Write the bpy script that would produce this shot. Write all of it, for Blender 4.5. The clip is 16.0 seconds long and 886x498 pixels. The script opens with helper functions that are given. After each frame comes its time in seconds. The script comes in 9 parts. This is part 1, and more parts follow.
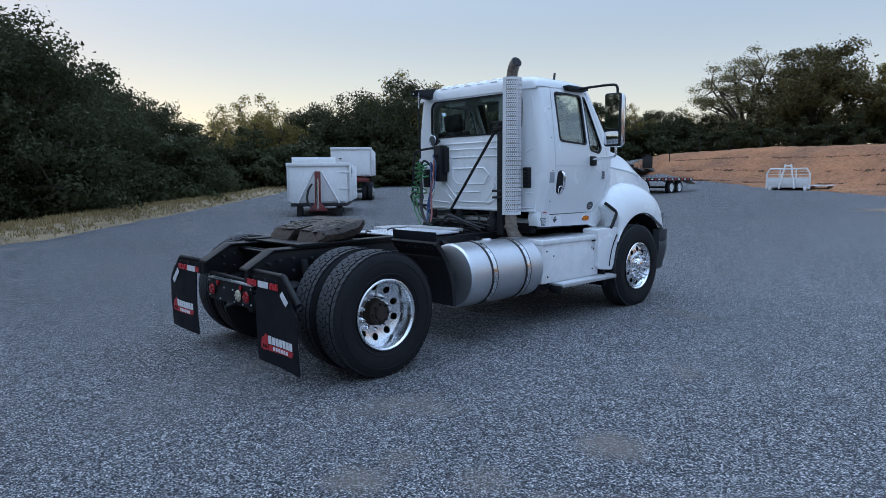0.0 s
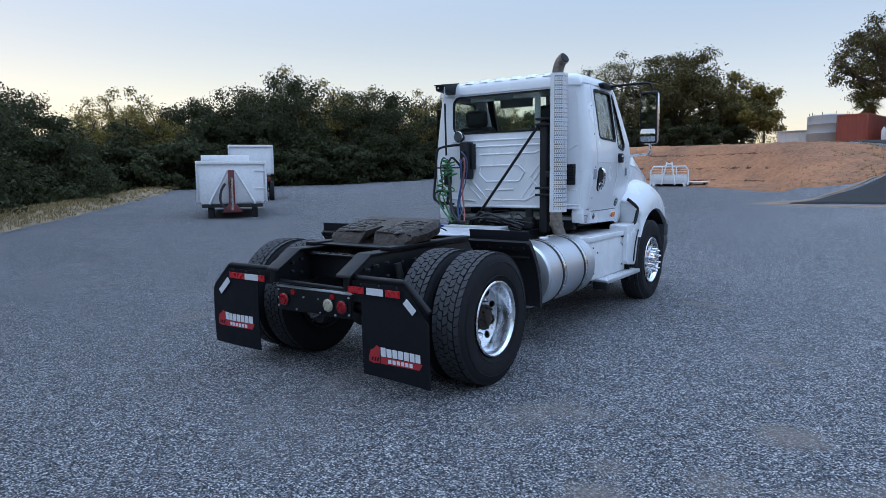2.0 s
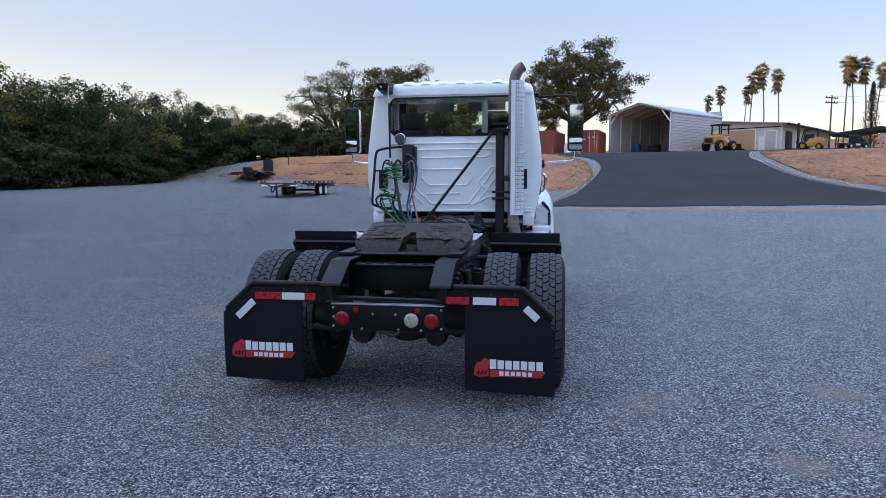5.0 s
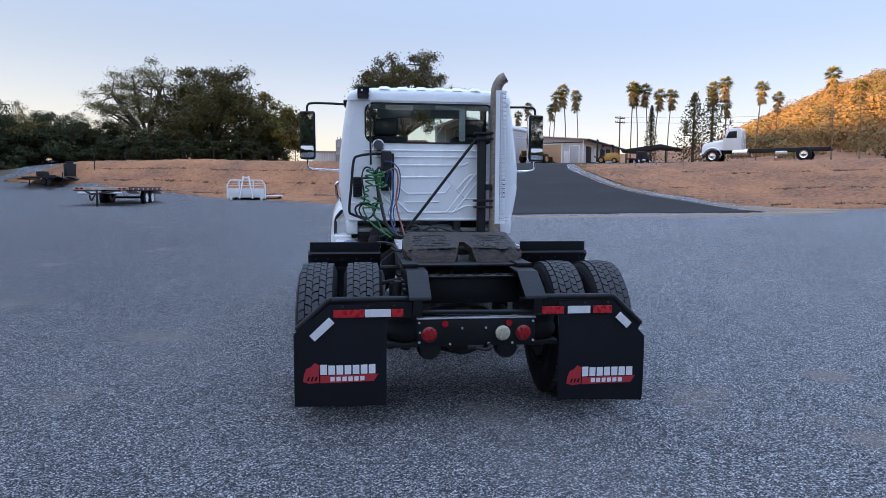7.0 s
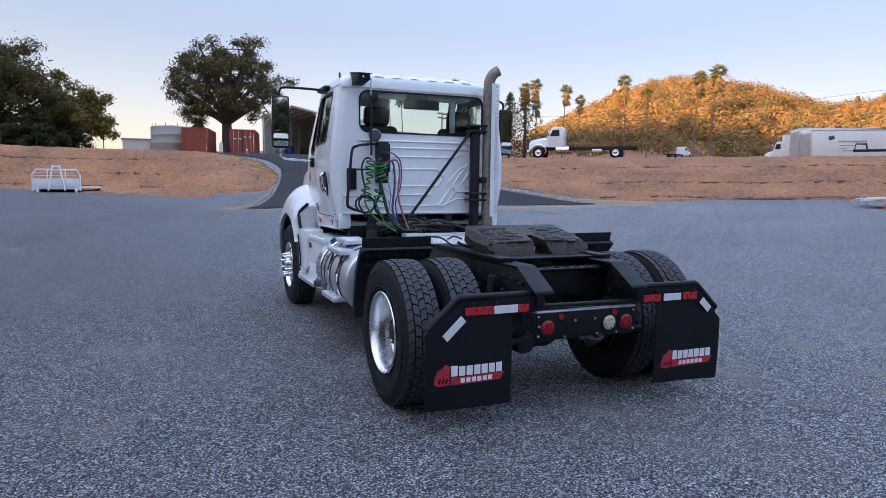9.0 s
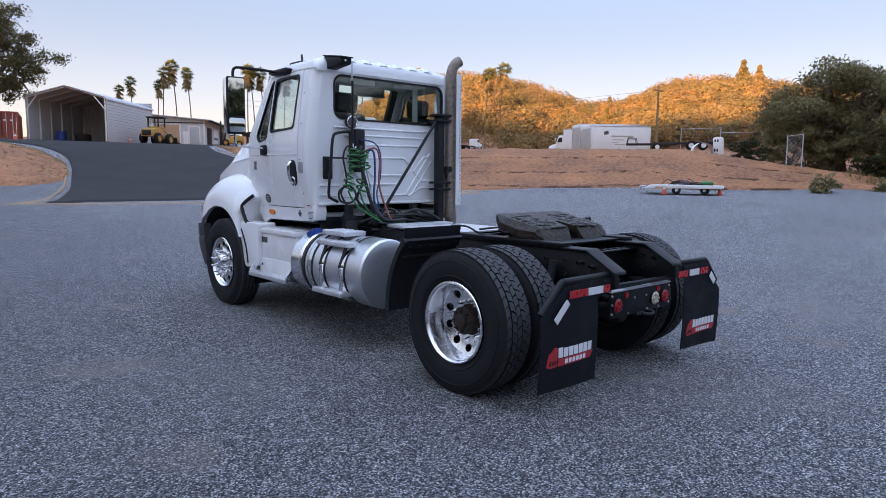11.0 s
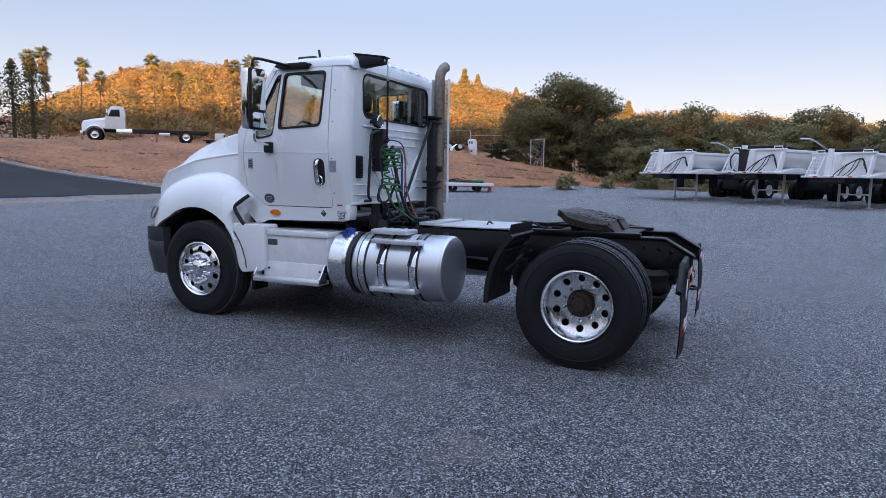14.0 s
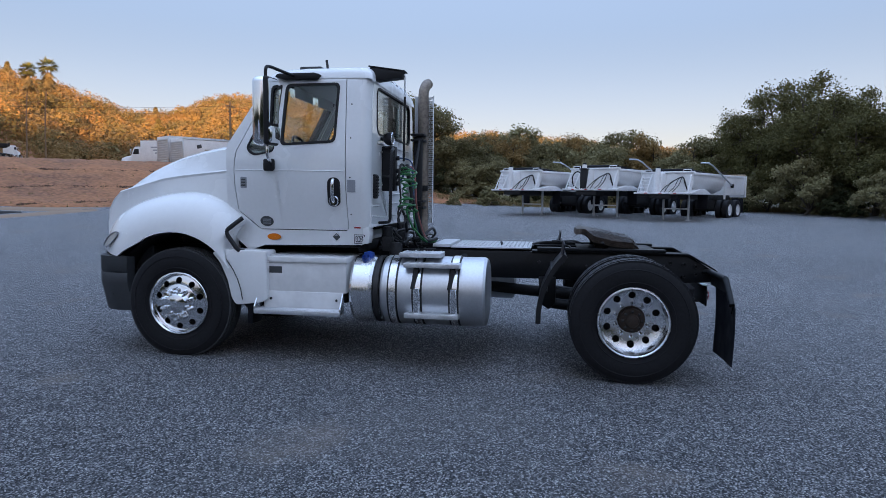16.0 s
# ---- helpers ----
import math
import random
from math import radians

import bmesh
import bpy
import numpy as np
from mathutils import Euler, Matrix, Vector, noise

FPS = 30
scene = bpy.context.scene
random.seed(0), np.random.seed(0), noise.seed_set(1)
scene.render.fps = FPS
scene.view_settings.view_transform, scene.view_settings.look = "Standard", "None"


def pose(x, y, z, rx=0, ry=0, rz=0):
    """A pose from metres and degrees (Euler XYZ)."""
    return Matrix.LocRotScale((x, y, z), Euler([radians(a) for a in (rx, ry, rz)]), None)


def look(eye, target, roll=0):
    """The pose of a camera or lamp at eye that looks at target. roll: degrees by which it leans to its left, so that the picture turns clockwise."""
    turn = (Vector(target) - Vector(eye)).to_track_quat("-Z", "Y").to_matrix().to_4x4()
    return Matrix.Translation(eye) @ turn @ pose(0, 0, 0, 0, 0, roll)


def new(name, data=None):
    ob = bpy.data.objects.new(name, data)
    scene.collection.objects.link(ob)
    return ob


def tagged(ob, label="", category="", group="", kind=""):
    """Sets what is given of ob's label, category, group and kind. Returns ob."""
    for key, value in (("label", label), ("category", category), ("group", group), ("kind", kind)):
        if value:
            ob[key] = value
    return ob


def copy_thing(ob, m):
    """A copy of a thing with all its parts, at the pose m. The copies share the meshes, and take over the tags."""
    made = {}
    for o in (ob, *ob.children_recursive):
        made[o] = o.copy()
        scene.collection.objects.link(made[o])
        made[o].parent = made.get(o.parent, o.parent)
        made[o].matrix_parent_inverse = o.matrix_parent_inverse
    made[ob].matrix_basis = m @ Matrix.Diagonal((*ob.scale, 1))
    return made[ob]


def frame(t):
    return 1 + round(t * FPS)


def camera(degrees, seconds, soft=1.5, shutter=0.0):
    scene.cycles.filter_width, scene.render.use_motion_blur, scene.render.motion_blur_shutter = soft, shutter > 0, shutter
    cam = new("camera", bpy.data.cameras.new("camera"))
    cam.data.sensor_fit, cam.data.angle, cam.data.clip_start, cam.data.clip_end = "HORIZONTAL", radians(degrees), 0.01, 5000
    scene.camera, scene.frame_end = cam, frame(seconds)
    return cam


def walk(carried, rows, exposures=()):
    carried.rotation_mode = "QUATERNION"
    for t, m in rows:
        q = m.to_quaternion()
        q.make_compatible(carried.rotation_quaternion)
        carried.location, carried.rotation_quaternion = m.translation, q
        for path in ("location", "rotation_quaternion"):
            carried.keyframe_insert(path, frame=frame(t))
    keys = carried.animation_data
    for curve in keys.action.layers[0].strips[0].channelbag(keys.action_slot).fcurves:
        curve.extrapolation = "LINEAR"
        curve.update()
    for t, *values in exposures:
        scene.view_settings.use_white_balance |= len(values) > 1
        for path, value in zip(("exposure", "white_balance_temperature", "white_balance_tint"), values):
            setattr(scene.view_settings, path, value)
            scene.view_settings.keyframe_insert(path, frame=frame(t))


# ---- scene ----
cam = camera(68.5, 16.0, 0.85)
PATH = [
    (0, (5.222, -3.229, 1.611), (3.787, -1.852, 1.398), -0.3),
    (0.5, (4.817, -3.454, 1.618), (3.454, -2.005, 1.411), -0.3),
    (1, (4.462, -3.772, 1.625), (3.169, -2.262, 1.411), -0.5),
    (1.5, (4.062, -4.012, 1.608), (2.87, -2.421, 1.396), -0.4),
    (2, (3.674, -4.228, 1.613), (2.534, -2.6, 1.393), -0.6),
    (2.5, (3.3, -4.494, 1.629), (2.284, -2.788, 1.39), -0.4),
    (3, (2.837, -4.668, 1.621), (1.975, -2.879, 1.379), -0.4),
    (3.5, (2.431, -4.838, 1.61), (1.64, -3.017, 1.371), -0.5),
    (4, (2.018, -4.939, 1.6), (1.41, -3.049, 1.36), -0.4),
    (6.5, (-0.313, -5.066, 1.615), (-0.259, -3.076, 1.427), 0.1),
    (7, (-0.756, -4.934, 1.602), (-0.508, -2.958, 1.42), 0.3),
    (7.5, (-1.229, -4.859, 1.585), (-0.852, -2.903, 1.407), 0.5),
    (8, (-1.701, -4.753, 1.589), (-1.155, -2.838, 1.401), 0.5),
    (8.5, (-2.172, -4.545, 1.586), (-1.497, -2.673, 1.393), 0.6),
    (11, (-4.246, -3.282, 1.551), (-2.918, -1.802, 1.329), 0.5),
    (11.5, (-4.646, -2.986, 1.537), (-3.184, -1.64, 1.317), 0.4),
    (12, (-4.966, -2.674, 1.539), (-3.418, -1.428, 1.314), 0.6),
    (12.5, (-5.272, -2.322, 1.55), (-3.645, -1.181, 1.325), 0.8),
    (13, (-5.661, -1.98, 1.555), (-3.971, -0.936, 1.326), 0.5),
    (13.5, (-5.955, -1.586, 1.539), (-4.198, -0.657, 1.311), 0.6),
    (14, (-6.249, -1.167, 1.542), (-4.445, -0.332, 1.321), 0.8),
    (14.5, (-6.486, -0.743, 1.543), (-4.637, -0.015, 1.315), 0.8),
    (15, (-6.587, -0.252, 1.542), (-4.695, 0.362, 1.331), 0.6),
    (15.5, (-6.651, 0.232, 1.563), (-4.719, 0.713, 1.382), 0.6),
    (16, (-6.598, 0.704, 1.55), (-4.631, 1.021, 1.386), 0.6),
]
walk(cam, [(t, look(eye, aim, roll)) for t, eye, aim, roll in PATH], [(0.0, 1.0, 6450, 3), (3.5, 1.28, 6500, 7), (7.0, 1.23, 6520, 10), (11.5, 1.18, 6900, 13), (13.2, 1.06, 6850, 13), (14.8, 1.10, 6650, 11), (16.0, 0.85, 6450, 8)])

# ---- light: low evening sun in the west behind the trees, clear sky ----
SUN_AZ, SUN_EL = 104.0, 3.0
world = bpy.data.worlds.new("world")
scene.world = world
world.use_nodes = True
wt = world.node_tree
sky = wt.nodes.new("ShaderNodeTexSky")
sky.sky_type = "NISHITA"
sky.sun_disc = False
sky.sun_elevation = radians(SUN_EL)
sky.sun_rotation = radians(-SUN_AZ)
sky.air_density, sky.dust_density, sky.ozone_density = 1.0, 0.8, 2.0
gam = wt.nodes.new("ShaderNodeGamma")
gam.inputs["Gamma"].default_value = 0.27
hue = wt.nodes.new("ShaderNodeHueSaturation")
hue.inputs["Saturation"].default_value = 1.35
wt.links.new(sky.outputs[0], gam.inputs["Color"])
wt.links.new(gam.outputs[0], hue.inputs["Color"])
tone = wt.nodes.new("ShaderNodeMix")
tone.data_type, tone.blend_type = "RGBA", "MULTIPLY"
tone.inputs["Factor"].default_value = 1
wt.links.new(hue.outputs[0], tone.inputs["A"])
grade = wt.nodes.new("ShaderNodeMix")    # haze low down, clearer blue above; warm towards the sun, cool away from it
grade.data_type = "RGBA"
side, sdot = wt.nodes.new("ShaderNodeMapRange"), wt.nodes.new("ShaderNodeVectorMath")
side.interpolation_type = "SMOOTHSTEP"
side.inputs["From Min"].default_value, side.inputs["From Max"].default_value = -0.75, 0.85
sdot.operation = "DOT_PRODUCT"
sdot.inputs[1].default_value = (-math.sin(radians(SUN_AZ)), math.cos(radians(SUN_AZ)), 0)
wt.links.new(sdot.outputs["Value"], side.inputs["Value"])
for key, cool, warm in (("A", (1.09, 1.0, 1.15, 1), (1.20, 1.0, 0.84, 1)), ("B", (0.915, 0.965, 1.27, 1), (0.99, 0.98, 1.16, 1))):
    hues = wt.nodes.new("ShaderNodeMix")
    hues.data_type = "RGBA"
    hues.inputs["A"].default_value, hues.inputs["B"].default_value = cool, warm
    wt.links.new(side.outputs[0], hues.inputs["Factor"])
    wt.links.new(hues.outputs["Result"], grade.inputs[key])
wt.links.new(grade.outputs["Result"], tone.inputs["B"])
# overhead, out of view, the sky is raised to add light on the yard
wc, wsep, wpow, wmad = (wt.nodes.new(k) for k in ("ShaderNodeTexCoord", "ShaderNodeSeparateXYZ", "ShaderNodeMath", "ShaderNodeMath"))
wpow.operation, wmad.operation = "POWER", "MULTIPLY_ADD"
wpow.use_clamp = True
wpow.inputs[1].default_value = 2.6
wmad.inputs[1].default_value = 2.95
haze = wt.nodes.new("ShaderNodeMapRange")    # bright band of haze along the horizon
haze.interpolation_type = "SMOOTHSTEP"
for key, v in zip(("From Min", "From Max", "To Min", "To Max"), (0.0, 0.24, 1.12, 0.74)):
    haze.inputs[key].default_value = v
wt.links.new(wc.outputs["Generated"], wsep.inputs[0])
wt.links.new(wc.outputs["Generated"], sdot.inputs[0])
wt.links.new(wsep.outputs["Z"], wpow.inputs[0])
wt.links.new(wsep.outputs["Z"], haze.inputs["Value"])
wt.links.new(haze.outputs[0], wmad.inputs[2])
wgr = wt.nodes.new("ShaderNodeMapRange")
wgr.inputs["From Min"].default_value, wgr.inputs["From Max"].default_value = 0.02, 0.24
wt.links.new(wsep.outputs["Z"], wgr.inputs["Value"])
wt.links.new(wgr.outputs[0], grade.inputs["Factor"])
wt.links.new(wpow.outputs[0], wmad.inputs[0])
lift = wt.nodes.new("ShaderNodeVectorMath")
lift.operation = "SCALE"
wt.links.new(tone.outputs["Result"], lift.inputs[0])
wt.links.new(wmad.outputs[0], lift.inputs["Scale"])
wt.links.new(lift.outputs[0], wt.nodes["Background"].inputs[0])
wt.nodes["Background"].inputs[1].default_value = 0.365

sun_data = bpy.data.lights.new("sun", "SUN")
sun_data.energy = 9.5
sun_data.angle = radians(0.6)
sun_data.color = (1.0, 0.58, 0.25)
sun = new("sun", sun_data)
sun_from = Vector((-math.sin(radians(SUN_AZ)) * math.cos(radians(SUN_EL)), math.cos(radians(SUN_AZ)) * math.cos(radians(SUN_EL)), math.sin(radians(SUN_EL))))
sun.matrix_world = look(sun_from * 50, (0, 0, 0))


# ---- materials ----
def mat(name, base, rough=0.5, metal=0.0, var=0.12, scale=5.0, fine=60.0, bump=0.05, rvar=0.1, coat=0.0, island=0.0, tint=None):
    """A surface with variation at two scales, wear in its gloss and fine relief."""
    m = bpy.data.materials.new(name)
    m.use_nodes = True
    t = m.node_tree
    n, l = t.nodes, t.links
    b = n["Principled BSDF"]
    b.inputs["Metallic"].default_value = metal
    b.inputs["Coat Weight"].default_value = coat
    b.inputs["Coat Roughness"].default_value = 0.08
    tc = n.new("ShaderNodeTexCoord")
    big, small = n.new("ShaderNodeTexNoise"), n.new("ShaderNodeTexNoise")
    for node, sc, det in ((big, scale, 4), (small, fine, 3)):
        node.inputs["Scale"].default_value = sc
        node.inputs["Detail"].default_value = det
        l.new(tc.outputs["Object"], node.inputs["Vector"])
    add = n.new("ShaderNodeMath")
    add.operation = "ADD"
    l.new(big.outputs["Fac"], add.inputs[0])
    l.new(small.outputs["Fac"], add.inputs[1])
    last = add.outputs[0]
    if island:
        geo = n.new("ShaderNodeNewGeometry")
        mul = n.new("ShaderNodeMath")
        mul.operation = "MULTIPLY_ADD"
        l.new(geo.outputs["Random Per Island"], mul.inputs[0])
        mul.inputs[1].default_value = island
        l.new(last, mul.inputs[2])
        last = mul.outputs[0]
    rng = n.new("ShaderNodeMapRange")
    rng.inputs["From Min"].default_value, rng.inputs["From Max"].default_value = 0.55, 1.45 + island
    l.new(last, rng.inputs["Value"])
    mix = n.new("ShaderNodeMix")
    mix.data_type = "RGBA"
    l.new(rng.outputs[0], mix.inputs["Factor"])
    hi = tint or base
    mix.inputs["A"].default_value = (*[c * (1 - var) for c in base], 1)
    mix.inputs["B"].default_value = (*[min(0.95, c * (1 + var)) for c in hi], 1)
    l.new(mix.outputs["Result"], b.inputs["Base Color"])
    rr = n.new("ShaderNodeMapRange")
    rr.inputs["From Min"].default_value, rr.inputs["From Max"].default_value = 0.3, 0.7
    rr.inputs["To Min"].default_value, rr.inputs["To Max"].default_value = max(0.02, rough - rvar), min(1, rough + rvar)
    l.new(big.outputs["Fac"], rr.inputs["Value"])
    l.new(rr.outputs[0], b.inputs["Roughness"])
    if bump:
        bp = n.new("ShaderNodeBump")
        bp.inputs["Strength"].default_value = bump
        bp.inputs["Distance"].default_value = 0.01
        l.new(small.outputs["Fac"], bp.inputs["Height"])
        l.new(bp.outputs[0], b.inputs["Normal"])
    return m


def glass_mat(name, tint, dark=0.0):
    m = bpy.data.materials.new(name)
    m.use_nodes = True
    t = m.node_tree
    n, l = t.nodes, t.links
    tr, gl, mx, fr = n.new("ShaderNodeBsdfTransparent"), n.new("ShaderNodeBsdfGlossy"), n.new("ShaderNodeMixShader"), n.new("ShaderNodeFresnel")
    tr.inputs["Color"].default_value = (*tint, 1)
    gl.inputs["Roughness"].default_value = 0.02
    fr.inputs["IOR"].default_value = 1.5
    lim = n.new("ShaderNodeMath")
    lim.operation = "MINIMUM"
    lim.inputs[1].default_value = 0.3
    l.new(fr.outputs[0], lim.inputs[0])
    l.new(lim.outputs[0], mx.inputs[0])
    l.new(tr.outputs[0], mx.inputs[1])
    l.new(gl.outputs[0], mx.inputs[2])
    l.new(mx.outputs[0], n["Material Output"].inputs["Surface"])
    return m


def gravel_mat():
    """Loose crushed stone: cells of about a centimetre in mixed greys, with dusty and darker stretches."""
    m = bpy.data.materials.new("gravel")
    m.use_nodes = True
    t = m.node_tree
    n, l = t.nodes, t.links
    b = n["Principled BSDF"]
    b.inputs["Roughness"].default_value = 0.85
    tc = n.new("ShaderNodeTexCoord")
    vor, vor2, patch, mid = (n.new(k) for k in ("ShaderNodeTexVoronoi", "ShaderNodeTexVoronoi", "ShaderNodeTexNoise", "ShaderNodeTexNoise"))
    vor.inputs["Scale"].default_value = 118
    vor2.inputs["Scale"].default_value = 52
    patch.inputs["Scale"].default_value = 0.35
    patch.inputs["Detail"].default_value = 6
    mid.inputs["Scale"].default_value = 6
    mid.inputs["Detail"].default_value = 5
    for node in (vor, vor2, patch, mid):
        l.new(tc.outputs["Object"], node.inputs["Vector"])
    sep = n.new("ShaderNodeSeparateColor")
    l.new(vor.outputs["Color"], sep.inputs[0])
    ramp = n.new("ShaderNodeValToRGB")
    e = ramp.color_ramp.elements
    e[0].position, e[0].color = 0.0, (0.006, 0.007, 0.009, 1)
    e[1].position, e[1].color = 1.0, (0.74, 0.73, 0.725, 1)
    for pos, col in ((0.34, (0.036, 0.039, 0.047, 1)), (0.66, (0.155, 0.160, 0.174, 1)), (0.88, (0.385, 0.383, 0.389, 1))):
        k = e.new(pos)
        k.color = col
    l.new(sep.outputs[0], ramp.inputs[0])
    r2 = n.new("ShaderNodeMapRange")
    r2.inputs["From Min"].default_value, r2.inputs["From Max"].default_value = 0.3, 0.7
    r2.inputs["To Min"].default_value, r2.inputs["To Max"].default_value = 0.86, 1.16
    l.new(mid.outputs["Fac"], r2.inputs["Value"])
    mul = n.new("ShaderNodeMix")
    mul.data_type, mul.blend_type = "RGBA", "MULTIPLY"
    mul.inputs["Factor"].default_value = 1
    l.new(ramp.outputs[0], mul.inputs["A"])
    l.new(r2.outputs[0], mul.inputs["B"])
    dust = n.new("ShaderNodeMapRange")
    dust.inputs["From Min"].default_value, dust.inputs["From Max"].default_value = 0.56, 0.75
    dust.inputs["To Max"].default_value = 0.55
    l.new(patch.outputs["Fac"], dust.inputs["Value"])
    mx = n.new("ShaderNodeMix")
    mx.data_type = "RGBA"
    l.new(dust.outputs[0], mx.inputs["Factor"])
    l.new(mul.outputs["Result"], mx.inputs["A"])
    mx.inputs["B"].default_value = (0.19, 0.182, 0.176, 1)
    # broad worn stretches and a few tan dust spots
    wide, spot = n.new("ShaderNodeTexNoise"), n.new("ShaderNodeTexNoise")
    wide.inputs["Scale"].default_value, wide.inputs["Detail"].default_value = 0.14, 3
    wide.inputs["Distortion"].default_value = 1.2
    spot.inputs["Scale"].default_value, spot.inputs["Detail"].default_value = 0.8, 4
    wr, sr = n.new("ShaderNodeMapRange"), n.new("ShaderNodeMapRange")
    for node, rng_, vals in ((wide, wr, (0.3, 0.7, 0.90, 1.10)), (spot, sr, (0.61, 0.71, 0.0, 0.45))):
        l.new(tc.outputs["Object"], node.inputs["Vector"])
        l.new(node.outputs["Fac"], rng_.inputs["Value"])
        for key, v in zip(("From Min", "From Max", "To Min", "To Max"), vals):
            rng_.inputs[key].default_value = v
    mw, ms = n.new("ShaderNodeMix"), n.new("ShaderNodeMix")
    mw.data_type, mw.blend_type, ms.data_type = "RGBA", "MULTIPLY", "RGBA"
    mw.inputs["Factor"].default_value = 1
    l.new(mx.outputs["Result"], mw.inputs["A"])
    # the gravel colour is scaled from darker in the west to paler in the east
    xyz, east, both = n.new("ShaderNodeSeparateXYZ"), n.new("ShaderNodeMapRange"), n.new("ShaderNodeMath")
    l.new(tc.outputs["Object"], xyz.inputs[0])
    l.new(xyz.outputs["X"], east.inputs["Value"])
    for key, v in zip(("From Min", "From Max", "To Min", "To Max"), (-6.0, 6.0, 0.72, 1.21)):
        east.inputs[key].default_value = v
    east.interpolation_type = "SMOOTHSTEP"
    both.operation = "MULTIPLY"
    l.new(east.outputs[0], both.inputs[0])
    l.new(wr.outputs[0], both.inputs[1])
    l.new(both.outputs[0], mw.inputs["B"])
    l.new(mw.outputs["Result"], ms.inputs["A"])
    ms.inputs["B"].default_value = (0.24, 0.20, 0.17, 1)
    # four worn patches where pale fines show between the stones
    last = sr.outputs[0]
    for px, py, pr, much in ((3.22, 0.10, 0.24, 0.7), (2.50, -1.25, 0.22, 0.6), (2.98, -0.78, 0.20, 0.4), (2.45, -0.92, 0.15, 0.35)):
        far, fall, top_ = n.new("ShaderNodeVectorMath"), n.new("ShaderNodeMapRange"), n.new("ShaderNodeMath")
        far.operation, top_.operation = "DISTANCE", "MAXIMUM"
        far.inputs[1].default_value = (px, py, 0.03)
        wob = n.new("ShaderNodeVectorMath")
        wob.operation = "MULTIPLY_ADD"
        l.new(mid.outputs["Color"], wob.inputs[0])
        wob.inputs[1].default_value, wob.inputs[2].default_value = (0.22, 0.22, 0), (-0.11, -0.11, 0)
        shift = n.new("ShaderNodeVectorMath")
        l.new(tc.outputs["Object"], shift.inputs[0])
        l.new(wob.outputs[0], shift.inputs[1])
        l.new(shift.outputs[0], far.inputs[0])
        l.new(far.outputs["Value"], fall.inputs["Value"])
        for key, v in zip(("From Min", "From Max", "To Min", "To Max"), (pr * 0.4, pr * 1.1, much, 0.0)):
            fall.inputs[key].default_value = v
        l.new(last, top_.inputs[0])
        l.new(fall.outputs[0], top_.inputs[1])
        last = top_.outputs[0]
    l.new(last, ms.inputs["Factor"])
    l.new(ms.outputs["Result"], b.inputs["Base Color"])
    bp, bp2 = n.new("ShaderNodeBump"), n.new("ShaderNodeBump")
    bp.inputs["Strength"].default_value, bp.inputs["Distance"].default_value = 1.0, 0.012
    bp2.inputs["Strength"].default_value, bp2.inputs["Distance"].default_value = 0.5, 0.03
    l.new(vor.outputs["Distance"], bp.inputs["Height"])
    bp.invert = True
    l.new(vor2.outputs["Distance"], bp2.inputs["Height"])
    l.new(bp2.outputs[0], bp.inputs["Normal"])
    l.new(bp.outputs[0], b.inputs["Normal"])
    return m


def leaf_mat(name, dark, light):
    m = mat(name, dark, 0.75, var=0.25, scale=0.6, fine=3, bump=0, island=1.0, tint=light)
    n, l = m.node_tree.nodes, m.node_tree.links
    tl, mx = n.new("ShaderNodeBsdfTranslucent"), n.new("ShaderNodeMixShader")
    n["Principled BSDF"].inputs["Specular IOR Level"].default_value = 0.12
    tl.inputs["Color"].default_value = (*[c * 1.3 for c in light], 1)
    mx.inputs[0].default_value = 0.22
    l.new(n["Principled BSDF"].outputs[0], mx.inputs[1])
    l.new(tl.outputs[0], mx.inputs[2])
    l.new(mx.outputs[0], n["Material Output"].inputs["Surface"])
    return m


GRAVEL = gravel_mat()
ASPHALT = mat("asphalt", (0.027, 0.0255, 0.0255), 0.92, var=0.35, scale=0.5, fine=40, bump=0.3)
BANK = mat("dry_bank_soil", (0.145, 0.057, 0.026), 0.95, var=0.5, scale=0.35, fine=5, bump=0.9, tint=(0.31, 0.136, 0.060))
CLOD = mat("dark_clod_soil", (0.085, 0.042, 0.024), 0.95, var=0.4, scale=2, fine=9, bump=0.6)
BERM = mat("dry_grass_soil", (0.10, 0.075, 0.045), 0.95, var=0.5, scale=1.6, fine=14, bump=0.6, tint=(0.27, 0.20, 0.115))
FOREST_FLOOR = mat("woodland_soil", (0.09, 0.075, 0.045), 0.95, var=0.4, scale=0.2, fine=3, bump=0.4)
WHITE = mat("white_truck_paint", (0.82, 0.83, 0.84), 0.25, var=0.03, scale=2.0, fine=30, bump=0.0, coat=0.6, rvar=0.06)
WHITE_OLD = mat("worn_white_paint", (0.76, 0.76, 0.765), 0.45, var=0.12, scale=1.5, fine=12, bump=0.03)
BLACK = mat("black_chassis_paint", (0.007, 0.0075, 0.009), 0.45, var=0.4, scale=4, fine=40, bump=0.08)
PLASTIC = mat("black_plastic", (0.018, 0.018, 0.02), 0.5, var=0.2, scale=8, fine=90, bump=0.05)
RUBBER = mat("tyre_rubber", (0.013, 0.013, 0.015), 0.7, var=0.35, scale=5, fine=50, bump=0.12)
FLAP = mat("flap_rubber", (0.006, 0.0065, 0.010), 0.6, var=0.25, scale=5, fine=60, bump=0.05)
GREYPL = mat("grey_bumper_plastic", (0.034, 0.037, 0.042), 0.55, var=0.15, scale=6, fine=80, bump=0.08)
CHROME = mat("chrome", (0.84, 0.85, 0.87), 0.12, 1.0, var=0.05, scale=8, fine=60, bump=0.02, rvar=0.05)
